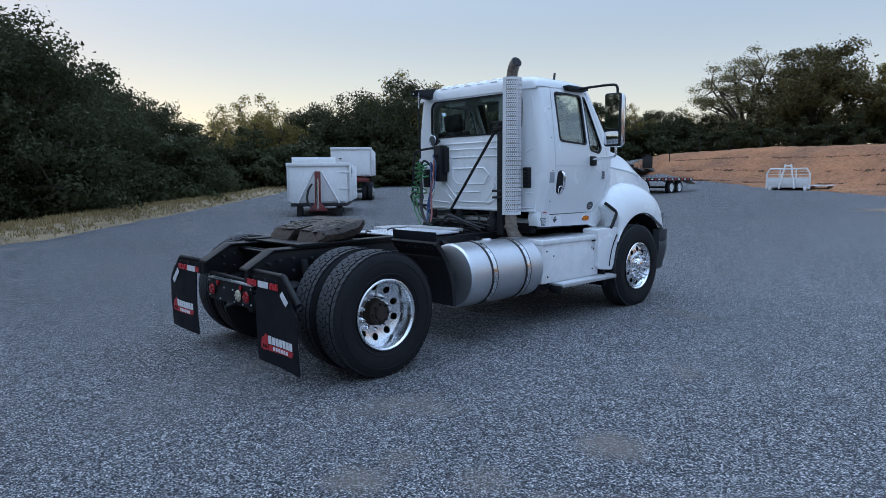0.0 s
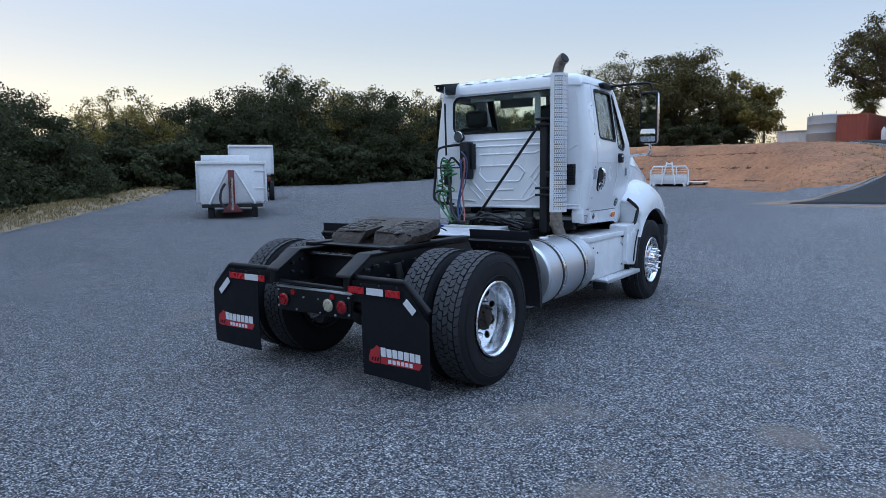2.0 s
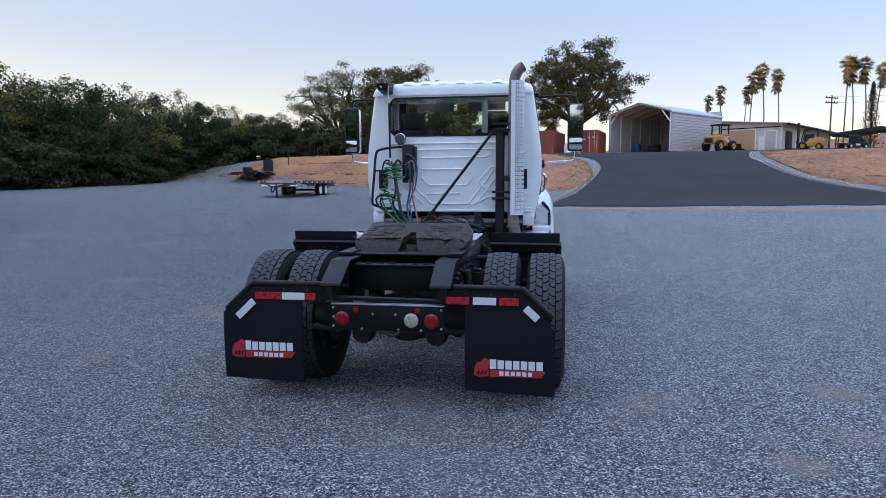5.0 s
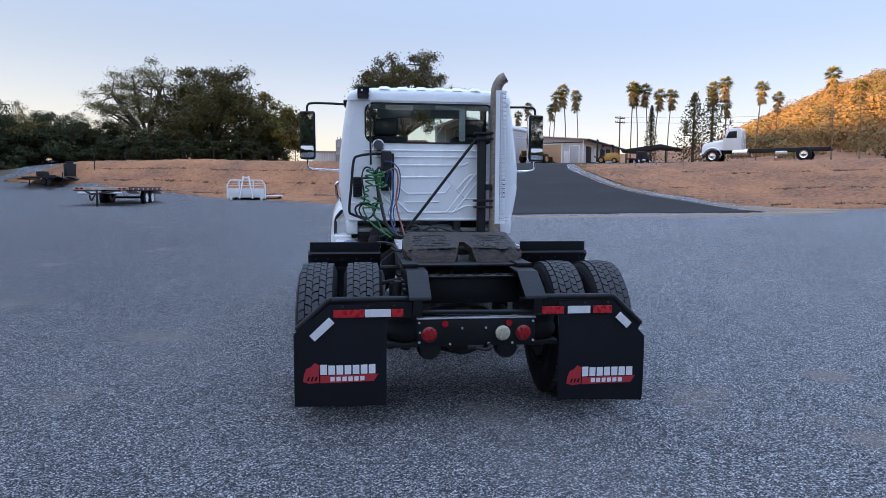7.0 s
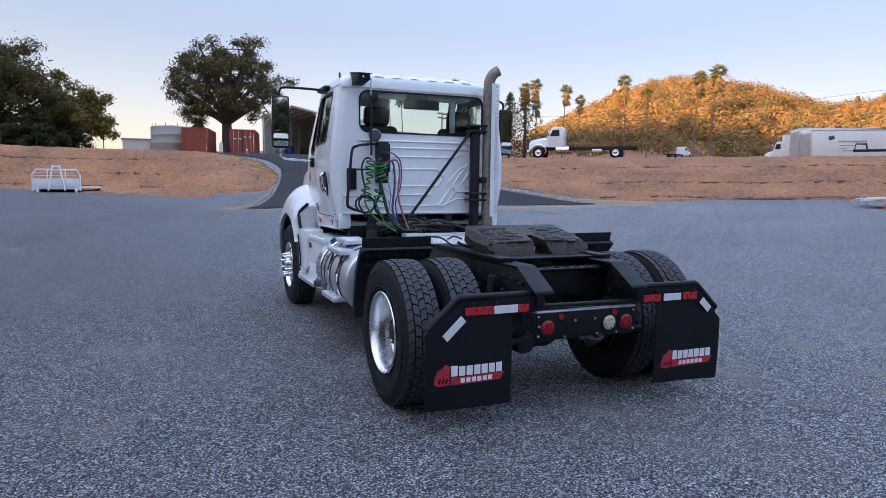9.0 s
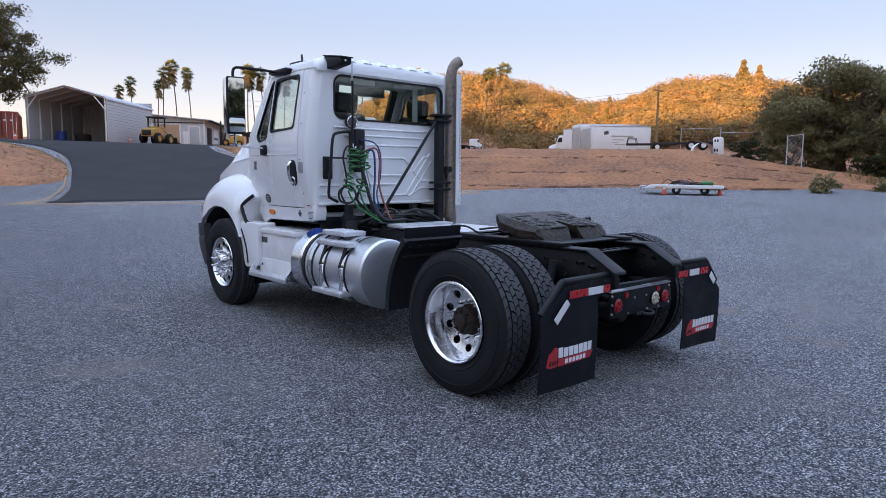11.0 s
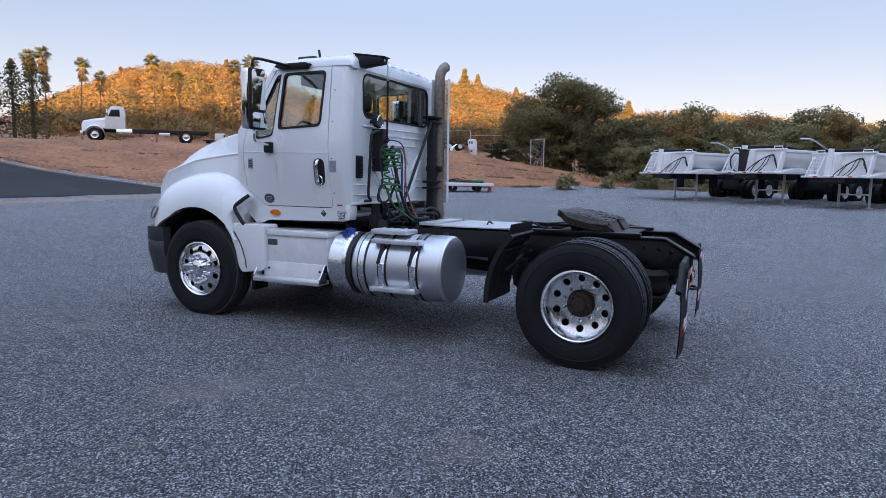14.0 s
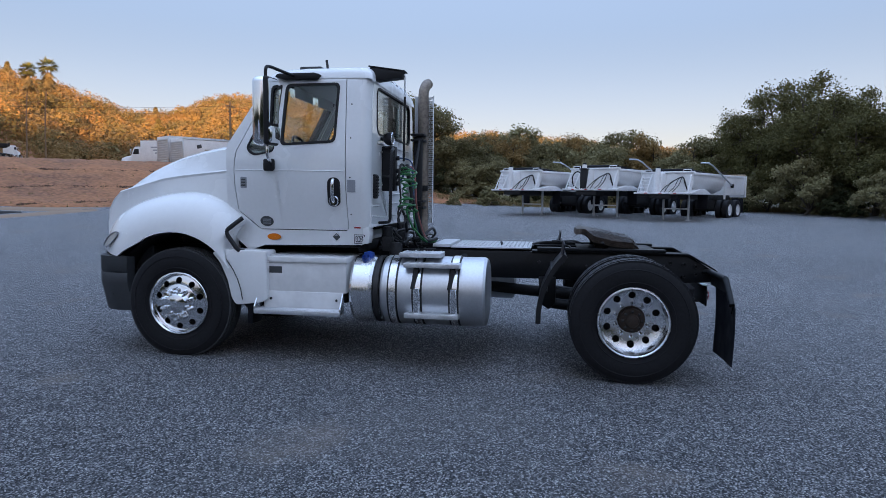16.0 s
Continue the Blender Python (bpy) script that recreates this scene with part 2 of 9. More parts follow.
ALU = mat("polished_aluminium", (0.75, 0.76, 0.78), 0.22, 1.0, var=0.08, scale=4, fine=40, bump=0.02)
ALU_DULL = mat("brushed_aluminium", (0.62, 0.635, 0.66), 0.42, 1.0, var=0.10, scale=3, fine=50, bump=0.03)
ALU_PLATE = mat("tread_plate_aluminium", (0.66, 0.67, 0.69), 0.45, 0.8, var=0.15, scale=10, fine=70, bump=0.3)
GUARD = mat("pale_guard_aluminium", (0.80, 0.81, 0.83), 0.45, 0.3, var=0.08, scale=3, fine=50, bump=0.03)
STEEL = mat("heat_stained_steel", (0.16, 0.135, 0.115), 0.55, 0.6, var=0.3, scale=4, fine=30, bump=0.05, tint=(0.33, 0.28, 0.235))
TREAD = mat("dusty_tread_rubber", (0.045, 0.046, 0.05), 0.9, var=0.4, scale=14, fine=90, bump=0.15)
WEATHERED = mat("weathered_planks", (0.30, 0.22, 0.15), 0.9, var=0.4, scale=3, fine=25, bump=0.3, tint=(0.46, 0.38, 0.30))
RIM = mat("polished_aluminium_rim", (0.84, 0.85, 0.87), 0.27, 1.0, var=0.08, scale=6, fine=60, bump=0.02)
LAMP = mat("clear_headlamp_lens", (0.62, 0.60, 0.55), 0.08, var=0.15, scale=14, fine=60, bump=0.05, coat=1.0)
RUST = mat("rusty_hub", (0.03, 0.019, 0.013), 0.85, var=0.5, scale=20, fine=80, bump=0.4)
PLATE = mat("dusty_greasy_steel", (0.008, 0.006, 0.0048), 0.45, 0.0, var=0.6, scale=9, fine=34, bump=1.0, tint=(0.034, 0.024, 0.018))
GREASE = mat("greasy_cast_iron", (0.007, 0.006, 0.005), 0.33, 0.0, var=0.6, scale=14, fine=45, bump=1.0, tint=(0.022, 0.016, 0.012))
CAST = mat("dark_iron", (0.03, 0.03, 0.032), 0.6, 0.3, var=0.4, scale=10, fine=60, bump=0.15)
RED = mat("red_reflector", (0.42, 0.012, 0.018), 0.3, var=0.15, scale=30, fine=160, bump=0.05)
REDL = mat("red_lamp_lens", (0.26, 0.006, 0.010), 0.15, var=0.3, scale=40, fine=120, bump=0.1)
WHITET = mat("white_reflector", (0.66, 0.66, 0.68), 0.35, var=0.12, scale=30, fine=160, bump=0.05)
CLEARL = mat("clear_lamp_lens", (0.42, 0.39, 0.29), 0.15, var=0.25, scale=60, fine=150, bump=0.15)
AMBER = mat("amber_lens", (0.75, 0.19, 0.01), 0.2, var=0.1, scale=40, fine=150, bump=0.05)
HOSE_G = mat("green_air_hose", (0.025, 0.165, 0.045), 0.35, var=0.2, scale=20, fine=90, bump=0.02)
HOSE_B = mat("blue_air_hose", (0.03, 0.065, 0.17), 0.4, var=0.2, scale=20, fine=90, bump=0.02)
HOSE_R = mat("faded_red_air_hose", (0.30, 0.10, 0.09), 0.45, var=0.2, scale=20, fine=90, bump=0.02)
HOSE_K = mat("black_hose", (0.016, 0.016, 0.017), 0.55, var=0.2, scale=20, fine=90, bump=0.05)
BLUE_CAP = mat("blue_plastic_cap", (0.015, 0.06, 0.30), 0.4, var=0.1, scale=30, fine=90, bump=0.02)
INTERIOR = mat("grey_cab_lining", (0.36, 0.36, 0.35), 0.85, var=0.15, scale=10, fine=80, bump=0.1)
SEAT = mat("dark_seat_cloth", (0.02, 0.02, 0.022), 0.9, var=0.2, scale=12, fine=120, bump=0.15)
VISOR = mat("pale_sun_visor", (0.42, 0.43, 0.42), 0.8, var=0.1, scale=10, fine=80, bump=0.05)
MIRROR = mat("mirror_glass", (0.75, 0.78, 0.8), 0.03, 1.0, var=0.02, scale=4, fine=20, bump=0.0, rvar=0.01)
for dark in (ASPHALT, BLACK, PLASTIC, RUBBER, FLAP, GREASE, CAST, PLATE):
    dark.node_tree.nodes["Principled BSDF"].inputs["Specular IOR Level"].default_value = 0.22
GLASS = glass_mat("cab_glass", (0.93, 0.97, 0.955))
TANPRINT = mat("faded_tan_print", (0.42, 0.36, 0.28), 0.6, var=0.1, scale=20, fine=100, bump=0.0)
GREYSTICK = mat("grey_sticker", (0.30, 0.31, 0.34), 0.6, var=0.1, scale=20, fine=100, bump=0.0)
DARKSTICK = mat("dark_sticker_print", (0.06, 0.065, 0.07), 0.6, var=0.1, scale=20, fine=100, bump=0.0)
REDPRINT = mat("red_print", (0.40, 0.022, 0.03), 0.6, var=0.12, scale=20, fine=100, bump=0.0)
WHITEPRINT = mat("white_print", (0.72, 0.72, 0.74), 0.6, var=0.08, scale=20, fine=100, bump=0.0)
BARK = mat("oak_bark", (0.075, 0.06, 0.045), 0.95, var=0.4, scale=3, fine=14, bump=0.6)
PALMBARK = mat("palm_bark", (0.20, 0.14, 0.09), 0.95, var=0.3, scale=3, fine=14, bump=0.5)
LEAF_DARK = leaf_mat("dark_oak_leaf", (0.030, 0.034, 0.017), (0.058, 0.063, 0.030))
LEAF_OAK = leaf_mat("oak_leaf", (0.095, 0.079, 0.023), (0.215, 0.17, 0.054))
# shade and low sun are mixed into these two oak leaf colours
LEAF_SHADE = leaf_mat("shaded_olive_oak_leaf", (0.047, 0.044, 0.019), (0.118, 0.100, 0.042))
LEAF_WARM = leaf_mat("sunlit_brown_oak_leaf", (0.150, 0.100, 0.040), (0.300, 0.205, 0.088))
LEAF_EAST = leaf_mat("olive_oak_leaf", (0.052, 0.054, 0.022), (0.135, 0.124, 0.05))
LEAF_DRY = leaf_mat("drying_oak_leaf", (0.085, 0.078, 0.036), (0.195, 0.172, 0.088))
LEAF_GREY = leaf_mat("grey_green_shrub_leaf", (0.125, 0.115, 0.056), (0.26, 0.235, 0.125))
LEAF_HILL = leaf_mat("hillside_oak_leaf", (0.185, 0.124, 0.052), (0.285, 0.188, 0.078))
LEAF_PINE = leaf_mat("conifer_needles", (0.055, 0.055, 0.026), (0.115, 0.105, 0.048))
LEAF_PALM = leaf_mat("palm_frond", (0.08, 0.09, 0.032), (0.20, 0.19, 0.07))
DRYGRASS = leaf_mat("dry_grass_blades", (0.14, 0.10, 0.048), (0.29, 0.22, 0.11))
CONT_RED = mat("red_container_paint", (0.24, 0.055, 0.036), 0.6, var=0.2, scale=1, fine=12, bump=0.05)
CORRUG = mat("grey_corrugated_metal", (0.47, 0.48, 0.50), 0.5, 0.0, var=0.12, scale=0.6, fine=12, bump=0.05)
BEIGE = mat("pale_grey_wall_paint", (0.56, 0.555, 0.55), 0.8, var=0.1, scale=0.6, fine=10, bump=0.05)
ROLLDOOR = mat("tan_roller_door", (0.46, 0.30, 0.18), 0.6, var=0.1, scale=1, fine=10, bump=0.03)
YELLOW = mat("worn_yellow_paint", (0.42, 0.24, 0.05), 0.6, var=0.25, scale=3, fine=20, bump=0.05)
WOOD = mat("weathered_deck_wood", (0.20, 0.14, 0.085), 0.85, var=0.35, scale=3, fine=18, bump=0.2)
MAROON = mat("maroon_steel", (0.13, 0.018, 0.02), 0.5, var=0.2, scale=6, fine=30, bump=0.05)
ORANGE = mat("orange_cone_plastic", (0.52, 0.10, 0.05), 0.6, var=0.15, scale=8, fine=40, bump=0.02)
TANKGREY = mat("galvanised_tank", (0.34, 0.34, 0.34), 0.6, 0.2, var=0.15, scale=0.8, fine=8, bump=0.03)


# ---- mesh helpers ----
def merged(*parts_):
    """One bmesh out of several."""
    out = bmesh.new()
    for p in parts_:
        me = bpy.data.meshes.new("tmp")
        p.to_mesh(me)
        p.free()
        out.from_mesh(me)
        bpy.data.meshes.remove(me)
    return out


def moved(bm, m):
    bm.transform(m)
    return bm


def block(x0, x1, y0, y1, z0, z1, bev=0.008, seg=2):
    bm = bmesh.new()
    bmesh.ops.create_cube(bm, size=1)
    for v in bm.verts:
        v.co = Vector(((x0 + x1) / 2 + v.co.x * (x1 - x0), (y0 + y1) / 2 + v.co.y * (y1 - y0), (z0 + z1) / 2 + v.co.z * (z1 - z0)))
    bev = min(bev, 0.45 * min(abs(x1 - x0), abs(y1 - y0), abs(z1 - z0)))
    if bev > 0:
        bmesh.ops.bevel(bm, geom=bm.edges[:], offset=bev, segments=seg, profile=0.5, affect="EDGES")
    return bm


AX = {"x": lambda a, u, v: Vector((a, u, v)), "y": lambda a, u, v: Vector((u, a, v)), "z": lambda a, u, v: Vector((u, v, a))}


def lathe(profile, axis="x", at=(0, 0, 0), n=40):
    """Turned shape: profile rows of (place along the axis, radius)."""
    bm = bmesh.new()
    rings = []
    for a, r in profile:
        if r < 1e-5:
            rings.append([bm.verts.new(AX[axis](a, 0, 0) + Vector(at))])
        else:
            rings.append([bm.verts.new(AX[axis](a, r * math.cos(2 * math.pi * i / n), r * math.sin(2 * math.pi * i / n)) + Vector(at)) for i in range(n)])
    for p, q in zip(rings, rings[1:]):
        for i in range(n):
            j = (i + 1) % n
            c = [p[i], p[j], q[j], q[i]] if len(p) > 1 and len(q) > 1 else ([p[0], q[j], q[i]] if len(q) > 1 else [p[i], p[j], q[0]] if len(p) > 1 else [])
            if c:
                bm.faces.new(c)
    return bm


def prism(poly, axis, lo, hi, bev=0.006, seg=2):
    """A flat outline (the two other axes, in order) given thickness along one axis."""
    bm = bmesh.new()
    a = [bm.verts.new(AX[axis](lo, u, v)) for u, v in poly]
    b = [bm.verts.new(AX[axis](hi, u, v)) for u, v in poly]
    bm.faces.new(a)
    bm.faces.new(b[::-1])
    for i in range(len(poly)):
        j = (i + 1) % len(poly)
        bm.faces.new((a[i], b[i], b[j], a[j]))
    bmesh.ops.recalc_face_normals(bm, faces=bm.faces[:])
    if bev:
        sharp = [e for e in bm.edges if len(e.link_faces) == 2 and e.calc_face_angle(0) > 0.5]
        bmesh.ops.bevel(bm, geom=sharp, offset=bev, segments=seg, profile=0.5, affect="EDGES", clamp_overlap=True)
    return bm


def smooth_path(pts, k=6):
    pts = [Vector(p) for p in pts]
    out = []
    for i in range(len(pts) - 1):
        p0, p1, p2, p3 = pts[max(0, i - 1)], pts[i], pts[i + 1], pts[min(len(pts) - 1, i + 2)]
        for j in range(k):
            t = j / k
            out.append(0.5 * (2 * p1 + (p2 - p0) * t + (2 * p0 - 5 * p1 + 4 * p2 - p3) * t * t + (3 * p1 - p0 - 3 * p2 + p3) * t ** 3))
    return out + [pts[-1]]


def tube(pts, r, n=10, k=0, radii=None):
    """A round bar or hose along a line; k: rounds the line's corners; radii: a radius for each point."""
    pts = smooth_path(pts, k) if k else [Vector(p) for p in pts]
    bm = bmesh.new()
    side = None
    rings = []
    for i, p in enumerate(pts):
        d = (pts[min(i + 1, len(pts) - 1)] - pts[max(i - 1, 0)]).normalized()
        if side is None:
            side = d.orthogonal().normalized()
        side = (side - d * side.dot(d)).normalized()
        up = d.cross(side)
        rr = radii[i] if radii else r
        rings.append([bm.verts.new(p + (side * math.cos(2 * math.pi * q / n) + up * math.sin(2 * math.pi * q / n)) * rr) for q in range(n)])
    for p, q in zip(rings, rings[1:]):
        for i in range(n):
            j = (i + 1) % n
            bm.faces.new((p[i], p[j], q[j], q[i]))
    bm.faces.new(rings[0][::-1])
    bm.faces.new(rings[-1])
    return bm


def rounded(u0, u1, v0, v1, r, n=6):
    """Outline of a rectangle with round corners."""
    out = []
    for cu, cv, a in ((u1 - r, v0 + r, -90), (u1 - r, v1 - r, 0), (u0 + r, v1 - r, 90), (u0 + r, v0 + r, 180)):
        for i in range(n + 1):
            w = radians(a + 90 * i / n)
            out.append((cu + r * math.cos(w), cv + r * math.sin(w)))
    return out


def soften(poly, r, n=4):
    """The outline with its corners rounded off."""
    out = []
    for i, p in enumerate(poly):
        p = Vector(p)
        a, b = Vector(poly[i - 1]) - p, Vector(poly[(i + 1) % len(poly)]) - p
        q = min(r, a.length * 0.45, b.length * 0.45)
        s, e = p + a.normalized() * q, p + b.normalized() * q
        for j in range(n + 1):
            t = j / n
            w = s * (1 - t) ** 2 + p * 2 * t * (1 - t) + e * t * t
            out.append((w.x, w.y))
    return out


def reach(poly, c, ang):
    """How far the outline lies from c in a direction."""
    d = (math.cos(ang), math.sin(ang))
    best = 0.0
    for i in range(len(poly)):
        (ax, ay), (bx, by) = poly[i - 1], poly[i]
        ex, ey = bx - ax, by - ay
        den = d[0] * ey - d[1] * ex
        if abs(den) < 1e-12:
            continue
        t = ((ax - c[0]) * ey - (ay - c[1]) * ex) / den
        s = ((ax - c[0]) * d[1] - (ay - c[1]) * d[0]) / den
        if t > 0 and -1e-9 <= s <= 1 + 1e-9:
            best = max(best, t)
    return best


def ring_panel(outer, inner, c, face, back, k=4, n=40, mats=(0, 0)):
    """A panel with an opening: face and back turn the outline's (u, v) into the places of its two skins."""
    angs = {round(math.atan2(v - c[1], u - c[0]), 5) for u, v in (*outer, *inner)} | {round(-math.pi + 2 * math.pi * i / n, 5) for i in range(n)}
    angs = sorted(angs)
    bm = bmesh.new()
    skins = []
    for f in (face, back):
        rows = []
        for a in angs:
            ri, ro = reach(inner, c, a), reach(outer, c, a)
            rows.append([bm.verts.new(f(c[0] + math.cos(a) * (ri + (ro - ri) * i / k), c[1] + math.sin(a) * (ri + (ro - ri) * i / k))) for i in range(k + 1)])
        skins.append(rows)
    m = len(angs)
    for s, rows in enumerate(skins):
        for i in range(m):
            p, q = rows[i], rows[(i + 1) % m]
            for j in range(k):
                f = bm.faces.new((p[j], p[j + 1], q[j + 1], q[j]))
                f.material_index = mats[s]
    for j in (0, k):
        for i in range(m):
            q = (i + 1) % m
            bm.faces.new((skins[0][i][j], skins[0][q][j], skins[1][q][j], skins[1][i][j])).material_index = mats[0]
    bmesh.ops.recalc_face_normals(bm, faces=bm.faces[:])
    return bm


def sheet(outline, c, face, back, k=3, n=24):
    """A closed curved plate of the outline's shape."""
    angs = sorted({round(math.atan2(v - c[1], u - c[0]), 5) for u, v in outline} | {round(-math.pi + 2 * math.pi * i / n, 5) for i in range(n)})
    bm = bmesh.new()
    skins = []
    for f in (face, back):
        mid = bm.verts.new(f(*c))
        skins.append((mid, [[bm.verts.new(f(c[0] + math.cos(a) * reach(outline, c, a) * i / k, c[1] + math.sin(a) * reach(outline, c, a) * i / k)) for i in range(1, k + 1)] for a in angs]))
    m = len(angs)
    for mid, rows in skins:
        for i in range(m):
            p, q = rows[i], rows[(i + 1) % m]
            bm.faces.new((mid, p[0], q[0]))
            for j in range(k - 1):
                bm.faces.new((p[j], p[j + 1], q[j + 1], q[j]))
    for i in range(m):
        q = (i + 1) % m
        bm.faces.new((skins[0][1][i][-1], skins[0][1][q][-1], skins[1][1][q][-1], skins[1][1][i][-1]))
    bmesh.ops.recalc_face_normals(bm, faces=bm.faces[:])
    return bm


def loft(rows, closed=False, caps=False):
    bm = bmesh.new()
    vs = [[bm.verts.new(p) for p in row] for row in rows]
    for p, q in zip(vs, vs[1:]):
        for i in range(len(p) - (0 if closed else 1)):
            j = (i + 1) % len(p)
            bm.faces.new((p[i], p[j], q[j], q[i]))
    if caps:
        bm.faces.new(vs[0][::-1])
        bm.faces.new(vs[-1])
    bmesh.ops.recalc_face_normals(bm, faces=bm.faces[:])
    return bm


def part(name, bm, material, parent=None, label="", angle=40, normals=True):
    """Links a bmesh as one mesh object under a thing or part."""
    if normals:
        bmesh.ops.recalc_face_normals(bm, faces=bm.faces[:])
    me = bpy.data.meshes.new(name)
    bm.to_mesh(me)
    bm.free()
    for m in material if isinstance(material, (list, tuple)) else [material]:
        me.materials.append(m)
    me.polygons.foreach_set("use_smooth", [True] * len(me.polygons))
    me.set_sharp_from_angle(angle=radians(angle))
    ob = new(name, me)
    if parent:
        ob.parent = parent
    if label:
        ob["label"] = label
    return ob


def thing(name, label, category, group="", at=None):
    return tagged(new(name), label, category, group)


# ---- the ground: a gravel yard in a shallow dish, a bank to the north and east, a terrace above it ----
def smooth01(t):
    t = min(1.0, max(0.0, t))
    return t * t * (3 - 2 * t)


T_AZ = (-180, -110, -84, -76, -70, -63, -55, -45, -35, -28, -20, -4, 0, 3, 8, 16, 24, 30, 40, 180)
T_FOOT = (60, 55, 42, 35, 33, 31.5, 30, 29, 27.5, 25, 23, 21.5, 26, 33, 37.5, 40.5, 46, 56, 70, 70)
T_CREST = (70, 65, 50, 42, 41, 42, 41.5, 41, 41, 43.5, 46, 46, 42.5, 42, 46, 49, 55, 66, 80, 80)
T_MASK = (0, 0, 0, 0.35, 0.65, 1, 1, 1, 1, 1, 1, 1, 1, 1, 1, 1, 0.85, 0.5, 0, 0)
D_AZ = (-180, -110, -60, 0, 15, 25, 35, 45, 60, 90, 180)
D_SLOPE = (0.024, 0.024, 0.029, 0.029, 0.028, 0.030, 0.026, 0.020, 0.019, 0.017, 0.020)
# skyline of the hills to the east and north-east, in degrees seen from the yard
H_AZ = (-140, -110, -100, -90, -80, -74, -70, -67.3, -64, -60.8, -58.4, -56.5, -54.5, -52, -50.5, -47, -43, -39, -35, -31, -27, -22, -10, 30)
H_EL = (1.5, 2.0, 2.5, 3.6, 4.4, 5.6, 6.3, 7.05, 7.1, 6.75, 5.75, 5.05, 4.95, 5.55, 6.25, 7.05, 7.55, 6.9, 5.2, 3.6, 2.6, 2.2, 1.8, 1.0)


def azimuth(x, y):
    return math.degrees(math.atan2(-x, y))


def polar(az, r):
    return -math.sin(radians(az)) * r, math.cos(radians(az)) * r


def gz(x, y):
    """Height of the ground."""
    r, a = math.hypot(x, y), azimuth(x, y)
    e = max(0.0, r - 5.0)
    dish = float(np.interp(a, D_AZ, D_SLOPE)) * (e - 1.2 * (1 - math.exp(-e / 1.2)))
    foot, crest, mask = (float(np.interp(a, T_AZ, v)) for v in (T_FOOT, T_CREST, T_MASK))
    top = 3.4 + float(np.interp(a, (-62, -58, -49, -45), (0.04, 0.0, 0.0, 0.04))) * (r - 42)
    t = (r - foot) / (crest - foot)
    b = (smooth01(t) * 0.6 + min(1, max(0, t)) * 0.4) * mask
    z = dish + (max(top, dish) - dish) * b + 0.022 + 0.0062 * min(5.0, max(-4.0, y))
    if r > 105:
        ridge = 1.6 + 205 * math.tan(radians(float(np.interp(a, H_AZ, H_EL))))
        f = (r - 105) / 100
        hill = z + (ridge - z) * (smooth01(f) * 0.5 + min(1, f) * 0.5)
        if r > 205:
            hill = ridge + (r - 205) * 0.01
        z = hill
    if r > 225 and 60 < a < 150:    # rise added far to the west, unseen behind the trees, to block low sun
        z += 29 * smooth01((r - 225) / 105) * smooth01((a - 60) / 14) * smooth01((150 - a) / 15)
    return z


def fuzz(x, y, s, a):
    return a * noise.noise(Vector((x * s, y * s, 3.1)))


stops = [0.0, 1.5, 3.0] + [3.0 + 1.5 * i for i in range(1, 48)] + [76 + 7 * i for i in range(20)] + [225, 260, 330, 500, 900, 1800, 3200]
AZN = 240
WEST = [(-19, -90), (-14, -30), (-12.1, -9), (-12.2, -0.3), (-15.9, 3.6), (-19.2, 6.7), (-24.7, 11.6), (-34.1, 19.7), (-50, 32.5)]


def beyond_west(x, y):
    """Metres past the yard's western edge (negative inside)."""
    best, sign = 1e9, -1
    for (ax, ay), (bx, by) in zip(WEST, WEST[1:]):
        ex, ey = bx - ax, by - ay
        t = min(1, max(0, ((x - ax) * ex + (y - ay) * ey) / (ex * ex + ey * ey)))
        d = math.hypot(x - ax - ex * t, y - ay - ey * t)
        if d < best:
            best, sign = d, 1 if (ex * (y - ay) - ey * (x - ax)) > 0 else -1
    return best * sign


gbm = bmesh.new()
rings = [[gbm.verts.new((0, 0, gz(0, 0)))]]
for r in stops[1:]:
    ring = []
    for i in range(AZN):
        x, y = polar(360 * i / AZN - 180, r)
        w = beyond_west(x, y) if r < 120 else 0
        drop = -1.2 * smooth01((w - 4) / 8) if w > 4 and azimuth(x, y) > 45 else 0
        ring.append(gbm.verts.new((x, y, gz(x, y) + drop + (fuzz(x, y, 0.12, 0.05) if 12 < r < 70 else 0) + (fuzz(x, y, 0.02, 2.5) if r > 120 else 0))))
    rings.append(ring)
for k, (p, q) in enumerate(zip(rings, rings[1:])):
    for i in range(AZN):
        j = (i + 1) % AZN
        f = gbm.faces.new((p[0], q[i], q[j])) if len(p) == 1 else gbm.faces.new((p[i], q[i], q[j], p[j]))
        c = f.calc_center_median()
        a, r = azimuth(c.x, c.y), math.hypot(c.x, c.y)
        f.material_index = 0
        if -80 < a < 24.5 and r > float(np.interp(a, T_AZ, T_CREST)) + 1:
            f.material_index = 1
        elif a <= -80 and r > 38.5 + 1.5 * math.sin(a * 0.3) or a >= 28 and r > 62 or a < -150 and r > 45:
            f.material_index = 2
        if r < 120 and a > 28 and beyond_west(c.x, c.y) > 3:
            f.material_index = 2
bmesh.ops.recalc_face_normals(gbm, faces=gbm.faces[:])
if sum(f.normal.z for f in gbm.faces) < 0:
    bmesh.ops.reverse_faces(gbm, faces=gbm.faces[:])
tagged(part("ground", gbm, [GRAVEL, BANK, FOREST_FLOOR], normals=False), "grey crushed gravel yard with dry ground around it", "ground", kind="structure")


def curve_at(pts, t):
    """A point part of the way along a line of (x, y)."""
    seg = t * (len(pts) - 1)
    i = min(int(seg), len(pts) - 2)
    return Vector(pts[i]).lerp(Vector(pts[i + 1]), seg - i)


